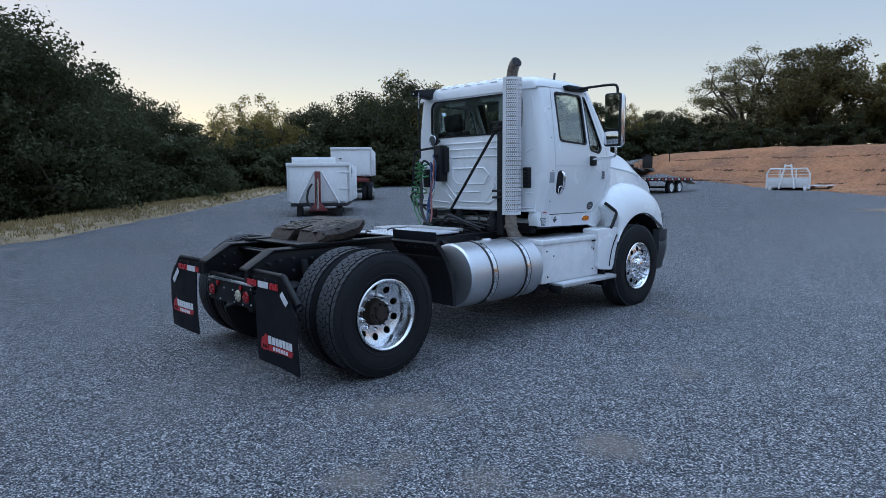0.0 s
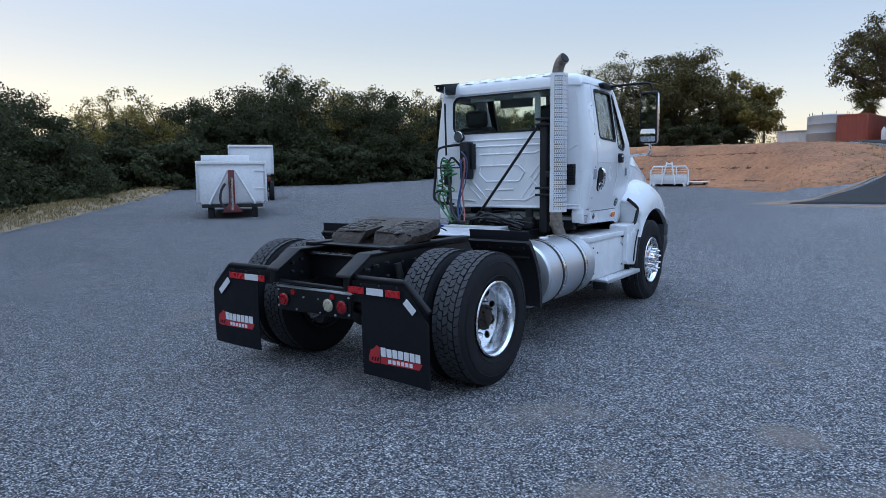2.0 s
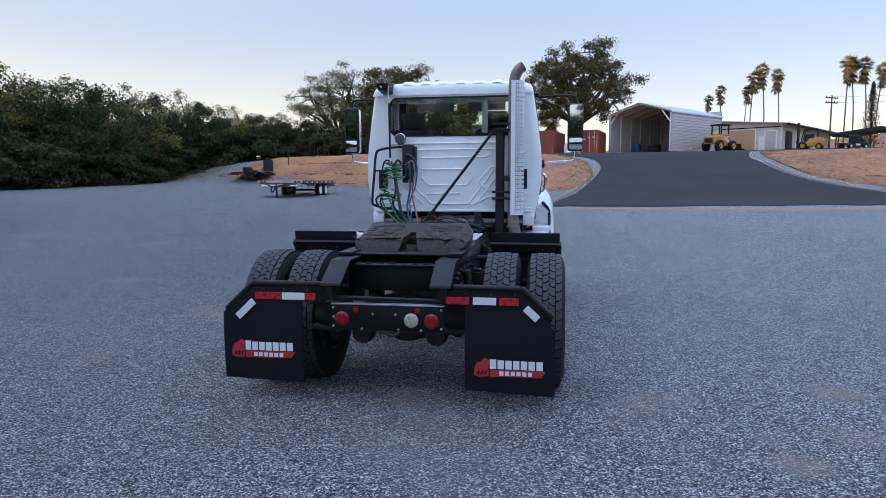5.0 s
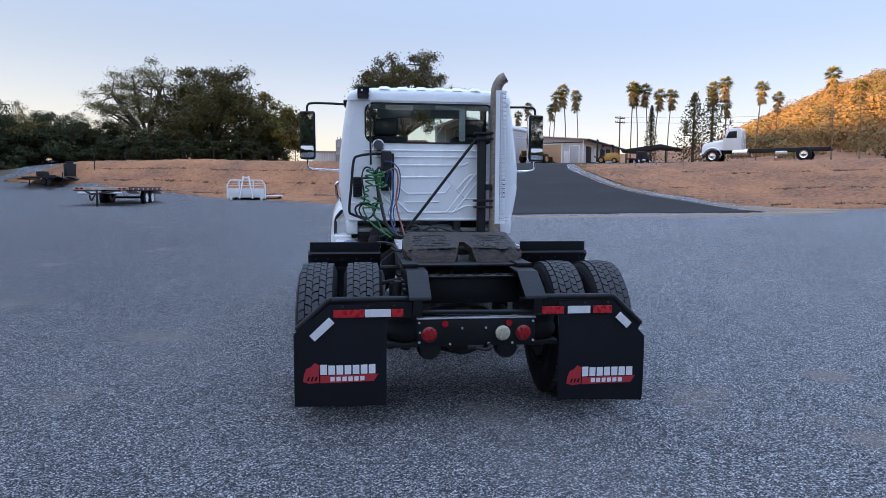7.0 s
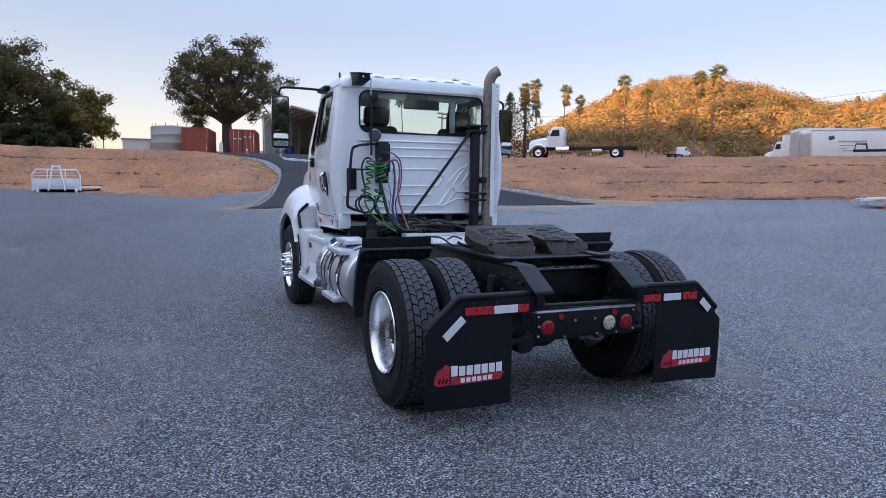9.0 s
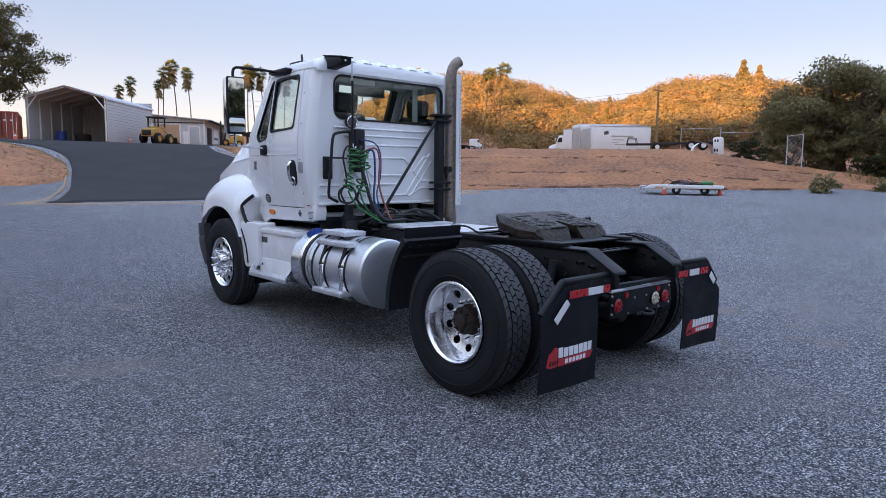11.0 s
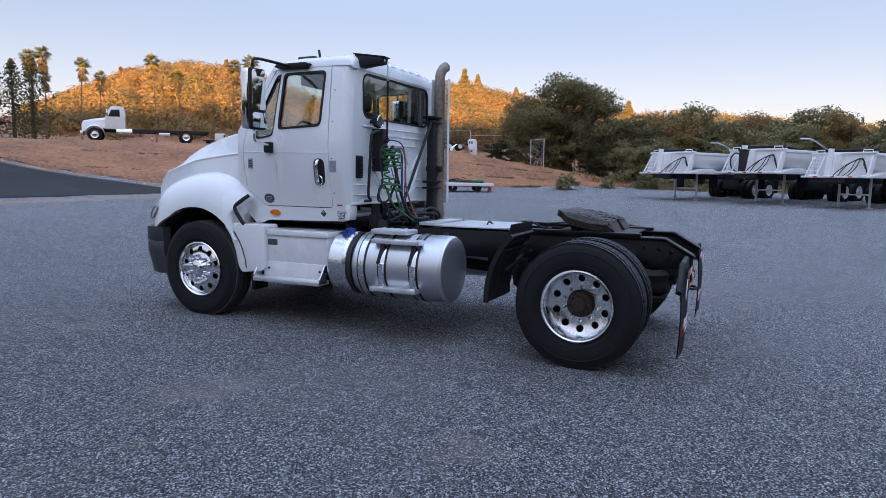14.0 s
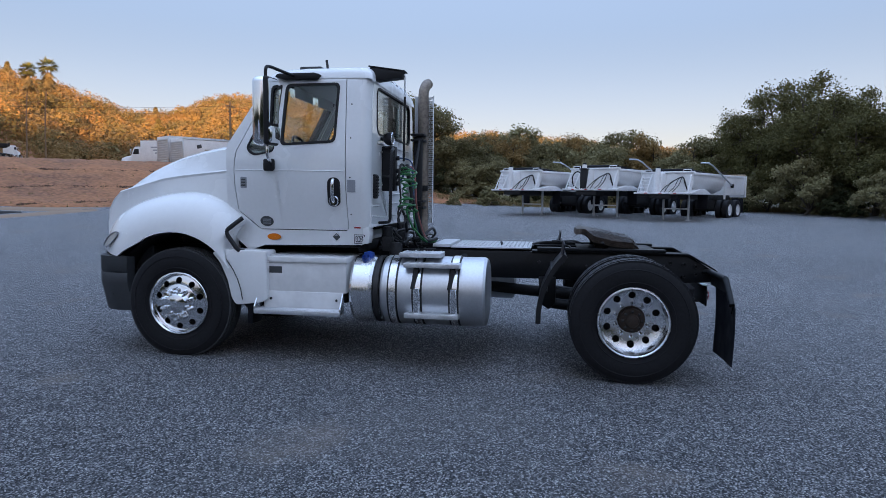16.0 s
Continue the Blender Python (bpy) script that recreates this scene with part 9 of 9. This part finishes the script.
# scattered frames and parts on the terrace by the fence
jk = thing("trailer_chassis", "dark bare trailer chassis with ramps", "trailer")
part("chassis", block(-0.5, 0.5, -2.5, 2.5, 0.6, 0.8, 0.02), CAST, jk, "dark chassis")
for s in (-1, 1):
    part("rail", tube([(s * 0.9, 2.4, 0.7), (s * 0.9, 2.3, 1.35), (s * 0.9, 1.5, 1.3), (s * 0.9, 1.4, 0.7)], 0.05, 6), CAST, jk)
    simple_wheel(jk, s * 0.9, -0.6, 0.4, 0.4, 0.22)
put(jk, 39.4, 22.6, 35, s=0.7)
jk2 = thing("truck_frame", "dark bare truck frame with wheels", "truck frame")
for s in (-1, 1):
    part("rail", block(*sorted((s * 0.35, s * 0.45)), -3, 3, 0.6, 0.8, 0.01), CAST, jk2)
    for y in (-2, -0.8):
        simple_wheel(jk2, s * 0.9, y, 0.45, 0.45, 0.25)
put(jk2, 40.9, 20.9, 30, s=0.7)
jk3 = thing("cab_shell", "white stripped truck cab standing on end", "truck cab")
part("shell", prism([(-0.75, 0), (0.55, 0), (0.75, 2.2), (0.45, 2.45), (-0.45, 2.4), (-0.65, 2.1)], "x", -0.22, 0.22, 0.08, 3), WHITE_OLD, jk3, "white cab shell")
# solid dark blocks give the shade inside the shell's openings
for z0, z1 in ((1.75, 2.1), (0.45, 0.85)):
    for y0 in (0.0, 0.32):
        part("hole", block(-0.235, 0.235, y0, y0 + 0.2, z0, z1, 0.02), PLASTIC, jk3, "dark block for the shade in an opening")
arch_ = [(math.cos(a) * 0.75, math.sin(a) * 0.75) for a in [math.pi * i / 12 for i in range(13)]]
put(jk3, 41.5, 18.5, 20, s=0.52)
fd = thing("loose_fender", "white loose truck fender on the ground", "fender")
part("fender_arch", loft([[Vector((u, y * f, z * f)) for u in (-0.45, 0.45)] for f, (y, z) in [(1.0, p) for p in arch_]] ), WHITE_OLD, fd)
put(fd, 40.1, 19.0, 40, s=0.95)

# ---- buildings on the terrace ----
def corrugated(u0, u1, z0, z1, pitch, depth, axis="x"):
    """A ribbed metal wall in the plane of u and z, with thickness."""
    n = max(2, int((u1 - u0) / pitch) * 4)
    rows_ = []
    for i in range(n + 1):
        u = u0 + (u1 - u0) * i / n
        d = depth * (0.0, 0.0, 1.0, 1.0)[i % 4]
        rows_.append([Vector((u, d, z0)), Vector((u, d, z1)), Vector((u, d - 0.05, z1)), Vector((u, d - 0.05, z0))])
    return loft(rows_, closed=True, caps=True)


sd = thing("carport_shed", "open-fronted grey corrugated metal shed with a low pitched roof", "shed")
W_, L_, E_ = 6.2, 8.7, 3.35
part("side_wall", block(W_ - 0.03, W_ + 0.025, 0, L_, 0, E_, 0.004), CORRUG, sd, "grey ribbed metal side wall")
part("side_wall", block(0, 0.055, 0, L_, 0, E_, 0.004), CORRUG, sd, "grey ribbed metal side wall")
part("back_wall", moved(corrugated(0, W_, 0, E_ + 0.5, 0.3, 0.05), pose(0, L_, 0)), CORRUG, sd)
for i in range(14):
    part("wall_rib", block(W_ + 0.02, W_ + 0.05, 0.0, L_, 0.12 + i * 0.23, 0.16 + i * 0.23, 0.01), CORRUG, sd)
arc = [(W_ + 0.10, E_ - 0.08), (W_ + 0.04, E_ + 0.03), (W_ - 0.12, E_ + 0.11), (W_ * 0.75, E_ + 0.52), (W_ / 2, E_ + 0.94), (W_ * 0.25, E_ + 0.52), (0.12, E_ + 0.11), (-0.04, E_ + 0.03), (-0.10, E_ - 0.08)]
part("roof", loft([[Vector((u, y, z + d)) for u, z in arc for d in (0,)] + [Vector((u, y, z - 0.06)) for u, z in arc[::-1]] for y in (-0.12, L_ + 0.12)], closed=True, caps=True), CORRUG, sd, "low pitched metal roof with rounded eaves")
for y in (0.04, 1.7, 3.3, 4.9, 6.5, 8.5):
    part("roof_bow", tube([(u, y, z - 0.12) for u, z in arc], 0.05, 6), WHITE_OLD, sd)
    for x in (0.12, W_ - 0.12):
        part("frame_post", tube([(x, y, 0), (x, y, E_)], 0.06, 6), WHITE_OLD, sd)
for s, x in ((1, 0.1), (-1, W_ - 0.1)):
    part("corner_brace", tube([(x, -0.02, E_ - 0.9), (x + s * 0.8, -0.02, E_ + 0.12)], 0.05, 6), WHITE_OLD, sd)
put(sd, 6.7, 61.6, -40, s=1.08)
for x, y, c_, w_, h_, nm, lb_ in ((9.6, 63.2, BLUE_CAP, 0.8, 0.9, "blue_drum", "blue barrel stored under the shed roof"), (11.2, 62.6, CAST, 1.3, 0.7, "machine_part", "dark machine part stored under the shed roof")):
    o = thing(nm, lb_, "stored goods")
    part("body", lathe([(0, 0), (0, w_ / 2), (h_ * 0.5, w_ / 2 * 1.04), (h_, w_ / 2), (h_, 0)], "z", (0, 0, 0), 18), c_, o)
    part("band", lathe([(h_ * 0.3, w_ / 2 * 1.03), (h_ * 0.36, w_ / 2 * 1.07), (h_ * 0.42, w_ / 2 * 1.03)], "z", (0, 0, 0), 18), c_, o)
    put(o, x, y, 0)


def building(name, label, w, l, h, rise, x, y, rot):
    b = thing(name, label, "building")
    part("front_wall", moved(corrugated(-w, 0, 0, h, 0.6, 0.03), pose(0, 0, 0)), BEIGE, b, "pale ribbed metal wall")
    part("side_wall", moved(corrugated(0, l, 0, h, 0.6, 0.03), pose(0, 0, 0, 0, 0, 90)), BEIGE, b, "pale ribbed metal wall")
    part("rear_wall", moved(corrugated(-w, 0, 0, h, 0.6, 0.03), pose(0, l, 0)), BEIGE, b)
    part("far_wall", moved(corrugated(0, l, 0, h, 0.6, 0.03), pose(-w, 0, 0, 0, 0, 90)), BEIGE, b)
    part("roof", prism([(-w - 0.5, h - 0.05), (-w / 2, h + rise), (0.9, h - 0.12), (0.9, h - 0.02), (-w / 2, h + rise + 0.12), (-w - 0.5, h + 0.05)], "y", -0.5, l + 0.5, 0.02), CORRUG, b, "low grey metal roof")
    for y0 in (0.0, l):
        part("gable", prism([(-w, h - 0.02), (-w / 2, h + rise), (0, h - 0.02)], "y", y0 - 0.03, y0 + 0.03, 0.004, 1), BEIGE, b, "pale metal gable")
    part("eave_trim", block(0.55, 0.93, -0.52, l + 0.52, h - 0.24, h - 0.10, 0.02), CAST, b, "dark eave gutter")
    part("front_trim", block(-w, 0.0, -0.10, 0.0, h - 0.42, h - 0.32, 0.01), CAST, b, "dark trim under the gable")
    part("corner_trim", block(-0.06, 0.07, -0.07, 0.06, 0, h, 0.01), WHITE_OLD, b)
    for u, dw, dh, m_, lb2 in ((-4.05, 2.8, 2.35, ROLLDOOR, "tan roller door"), (-1.95, 0.4, 1.5, WHITE_OLD, "narrow white door"), (-1.05, 1.05, 2.1, CORRUG, "grey metal door")):
        d = part("door", block(u - dw / 2, u + dw / 2, -0.10, 0.0, 0.0, dh, 0.02), m_, b, lb2)
        for k in range(6):
            part("door_panel_line", block(u - dw / 2 + 0.05, u + dw / 2 - 0.05, -0.125, -0.09, 0.12 + k * dh / 6.5, 0.15 + k * dh / 6.5, 0.005), m_, d)
        part("door_frame", merged(block(u - dw / 2 - 0.12, u - dw / 2, -0.13, 0.0, 0, dh + 0.1, 0.01), block(u + dw / 2, u + dw / 2 + 0.12, -0.13, 0.0, 0, dh + 0.1, 0.01), block(u - dw / 2, u + dw / 2, -0.13, 0.0, dh, dh + 0.1, 0.01)), WHITE_OLD, d)
    # every other door is a dark panel, coloured as the shade inside
    for k in range(4):
        d = part("side_door", block(0.0, 0.08, 1.2 + k * 3.6, 3.6 + k * 3.6, 0.0, 2.2, 0.02), WHITE_OLD if k % 2 else CAST, b, "pale roller door" if k % 2 else "dark panel for the shade in an open doorway")
        if k % 2:
            for q in range(4):
                part("door_window", block(0.075, 0.095, 1.4 + k * 3.6 + q * 0.55, 1.75 + k * 3.6 + q * 0.55, 1.0, 1.25, 0.004), PLASTIC, d)
    put(b, x, y, rot, -0.05)
    return b


building("workshop_building", "low pale metal workshop with tan roller door", 14.0, 20.0, 2.95, 0.5, 25.4, 70.4, -34)
cn = thing("canopy", "dark flat canopy on posts beside the workshop", "canopy")
part("canopy_roof", prism([(-4.3, 1.75), (-4.4, 1.95), (1.4, 2.75), (4.6, 1.95), (4.5, 1.85), (1.2, 2.1), (-1.8, 1.55)], "y", -2.6, 2.6, 0.03), CAST, cn, "dark tapered roof")
for x in (-3.6, -1.0, 2.2):
    for y in (-2.2, 2.2):
        part("post", tube([(x, y, -0.2), (x, y, 2.0)], 0.08, 6), CAST, cn)
put(cn, 35.8, 74.7, -25, s=0.82)
ct = work_truck("dark_truck", "dark vehicle under the canopy", "flat", 4.0, CAST)
put(ct, 31.8, 70.4, -60, s=0.55)
lsd = thing("low_shed", "long low grey shed", "shed")
part("wall", moved(corrugated(0, 5.0, 0, 1.75, 0.4, 0.04), pose(0, 0, 0)), BEIGE, lsd)
part("end_wall", moved(corrugated(0, 3.0, 0, 1.75, 0.4, 0.04), pose(5.0, 0, 0, 0, 0, 90)), BEIGE, lsd)
part("shed_roof", moved(block(-0.2, 5.2, -0.3, 3.2, 0, 0.12, 0.02), pose(0, 0, 1.75, -3)), CORRUG, lsd)
put(lsd, -5.6, 61.5, 0, s=0.6)
tk = thing("water_tank", "round grey metal water tank with a rail", "tank")
part("tank_shell", lathe([(0, 0), (0, 2.2), (0.05, 2.22), (0.9, 2.2), (0.95, 2.23), (1.0, 2.2), (1.85, 2.2), (1.9, 2.23), (1.95, 2.2), (2.75, 2.2), (2.85, 2.0), (3.05, 0)], "z", (0, 0, 0), 40), TANKGREY, tk)
for i in range(10):
    a = 2 * math.pi * i / 10
    part("rail_post", tube([(2.0 * math.cos(a), 2.0 * math.sin(a), 2.8), (2.0 * math.cos(a), 2.0 * math.sin(a), 3.15)], 0.03, 5), CAST, tk)
put(tk, -1.5, 61.4, 0, s=0.8)


def container(x, y, rot, l, label, doors):
    c = thing("shipping_container", label, "shipping container", "shipping containers")
    h, w = 2.55, 2.44
    part("end_wall", moved(corrugated(0.1, w - 0.1, 0.15, h - 0.1, 0.28, 0.06), pose(0, 0, 0)), CONT_RED, c, "red corrugated end")
    part("side_wall", moved(corrugated(0.1, l - 0.1, 0.15, h - 0.1, 0.28, 0.04), pose(w, 0, 0, 0, 0, 90)), CONT_RED, c, "red corrugated side")
    part("side_wall", moved(corrugated(0.1, l - 0.1, 0.15, h - 0.1, 0.28, 0.04), pose(0.04, 0, 0, 0, 0, 90)), CONT_RED, c, "red corrugated side")
    part("container_roof", block(0.02, w - 0.02, 0.02, l - 0.02, h - 0.1, h - 0.04, 0.01), CONT_RED, c)
    for x0 in (0, w):
        for y0 in (0, l):
            part("corner_post", block(x0 - 0.08, x0 + 0.08, y0 - 0.08, y0 + 0.08, 0, h, 0.015), CONT_RED, c)
        for z in (0.08, h - 0.08):
            part("side_rail", block(x0 - 0.06, x0 + 0.06, 0, l, z - 0.08, z + 0.08, 0.01), CONT_RED, c)
    for y0 in (0, l):
        for z in (0.08, h - 0.08):
            part("end_rail", block(0, w, y0 - 0.06, y0 + 0.06, z - 0.08, z + 0.08, 0.01), CONT_RED, c)
    if doors:
        for u in (0.35, 0.85, 1.59, 2.09):
            part("lock_rod", tube([(u, -0.10, 0.2), (u, -0.10, h - 0.15)], 0.025, 6), ALU_DULL, c)
        part("door_joint", block(w / 2 - 0.02, w / 2 + 0.02, -0.09, -0.02, 0.2, h - 0.15, 0.005), CAST, c)
        for u in (0.5, 1.0, 1.5, 2.0):
            part("door_label", block(u - 0.12, u + 0.12, -0.085, -0.06, 1.5 + 0.2 * (u > 1.2), 1.62 + 0.2 * (u > 1.2), 0.002, 1), WHITEPRINT, c)
    put(c, x, y, rot, s=0.85)


container(-0.7, 57.6, -12, 6.0, "faded red corrugated shipping container", False)
container(3.3, 57.4, -12, 6.0, "faded red shipping container with door rods", True)
pt = thing("gas_bottle", "pale upright gas bottle between the containers", "gas bottle")
part("bottle", lathe([(0, 0), (0, 0.2), (1.0, 0.2), (1.15, 0.12), (1.3, 0.05), (1.3, 0)], "z", (0, 0, 0), 16), BEIGE, pt)
put(pt, 2.45, 56.8, 0, s=0.8)


# yellow machines
def loader(name, label, x, y, rot, s=1.0):
    m = thing(name, label, "loader")
    part("rear_body", prism([(-2.4, 0.9), (-0.3, 0.9), (-0.3, 1.9), (-1.0, 2.0), (-2.3, 1.75)], "x", -0.75, 0.75, 0.06), YELLOW, m, "worn yellow engine body")
    cb = part("operator_cab", block(-0.7, 0.7, -0.9, 0.7, 1.9, 2.15, 0.05), YELLOW, m)
    for sx in (-0.65, 0.65):
        for sy in (-0.85, 0.65):
            part("cab_post", tube([(sx, sy, 2.1), (sx, sy, 3.25)], 0.09, 6), CAST, cb)
    part("cab_roof", block(-0.85, 0.85, -1.05, 0.85, 3.2, 3.35, 0.04), CAST, cb)
    part("cab_glass", block(-0.62, 0.62, -0.8, 0.6, 2.15, 3.2, 0.02), GLASS, cb)
    part("front_frame", block(-0.5, 0.5, -0.3, 1.6, 0.7, 1.2, 0.05), YELLOW, m)
    for sg in (-1, 1):
        part("lift_arm", tube([(sg * 0.45, 0.9, 1.7), (sg * 0.5, 2.0, 1.2), (sg * 0.5, 2.6, 0.6)], 0.1, 8), YELLOW, m)
        for yy in (-1.5, 1.1):
            simple_wheel(m, sg * 0.95, yy, 0.68, 0.68, 0.45, YELLOW)
    part("bucket", prism([(2.4, 0.25), (3.3, 0.2), (3.35, 0.3), (2.6, 0.45), (2.5, 1.0), (2.35, 1.0)], "x", -1.25, 1.25, 0.03), CAST, m, "dark loader bucket")
    part("grille", block(-0.55, 0.55, -2.44, -2.36, 1.0, 1.6, 0.02), CAST, m)
    put(m, x, y, rot, s=s)


loader("wheel_loader", "worn yellow wheel loader beside the shed", 16.6, 59.4, -48, 0.74)
fl = thing("forklift", "worn orange-yellow forklift with a raised mast by the workshop", "forklift")
part("body", prism([(-1.5, 0.35), (0.9, 0.35), (0.9, 0.75), (0.2, 0.8), (-0.1, 1.25), (-1.3, 1.3), (-1.6, 1.05)], "x", -0.6, 0.6, 0.06), YELLOW, fl, "orange-yellow counterweight body")
part("seat", block(-0.25, 0.25, -0.45, 0.05, 1.25, 1.75, 0.05), CAST, fl)
for sx in (-0.52, 0.52):
    for y0, y1 in ((0.75, 0.45), (-0.95, -0.75)):
        part("guard_post", tube([(sx, y0, 0.8), (sx, y1, 2.25)], 0.05, 6), CAST, fl)
    part("mast_rail", block(sx * 0.75 - 0.06, sx * 0.75 + 0.06, 1.05, 1.20, 0.15, 3.0, 0.02), CAST, fl, "dark mast rail")
    part("fork_arm", block(sx * 0.6 - 0.06, sx * 0.6 + 0.06, 1.25, 2.4, 0.12, 0.18, 0.01), CAST, fl)
    for y0, r0 in ((0.55, 0.42), (-1.05, 0.34)):
        simple_wheel(fl, sx * 1.15, y0, r0, r0, 0.24, YELLOW)
for z in (0.5, 1.4, 2.9):
    part("mast_crossbar", block(-0.42, 0.42, 1.08, 1.17, z, z + 0.12, 0.01), CAST, fl)
part("guard_roof", block(-0.6, 0.6, -0.85, 0.55, 2.22, 2.32, 0.03), CAST, fl)
put(fl, 26.9, 66.8, 62, s=0.9)

pole = thing("power_pole", "wooden power pole with crossarms", "power pole")
part("pole", tube([(0, 0, -0.5), (0, 0, 6.7)], 0.14, 8, 0, [0.12, 0.08]), WOOD, pole)
for z in (6.4, 5.8):
    part("crossarm", block(-1.05, 1.05, -0.06, 0.06, z - 0.07, z + 0.07, 0.01), WOOD, pole)
    for x in (-0.95, -0.5, 0.5, 0.95):
        part("insulator", lathe([(z + 0.07, 0.03), (z + 0.2, 0.05), (z + 0.25, 0)], "z", (x, 0, 0), 8), CAST, pole)
put(pole, 36.0, 85.5, 30)
for i, (a, b) in enumerate((((36.0, 85.5), (70.0, 40.0)), ((70.0, 40.0), (62.0, -20.0)))):
    wr = thing("power_cable", "thin overhead power line", "power line", "overhead lines")
    p, q = Vector((*a, gz(*a) + 6.5)), Vector((*b, gz(*b) + (8.0 if i == 0 else 4.2)))
    if i:
        p.z = gz(*a) + 8.0
    part("wire", tube([p.lerp(q, k / 14) - Vector((0, 0, 1.6 * math.sin(math.pi * k / 14))) for k in range(15)], 0.014, 4), CAST, wr)
    for o_ in (0.7,):
        part("wire", tube([p.lerp(q, k / 14) - Vector((0, 0, o_ + 1.6 * math.sin(math.pi * k / 14))) for k in range(15)], 0.014, 4), CAST, wr)
wr2 = thing("power_pole", "far wooden power pole on the hillside", "power pole")
part("pole", tube([(0, 0, -0.5), (0, 0, 8.6)], 0.14, 8, 0, [0.17, 0.11]), WOOD, wr2)
part("crossarm", block(-1.2, 1.2, -0.06, 0.06, 7.9, 8.05, 0.01), WOOD, wr2)
put(wr2, 70.0, 40.0, 0)
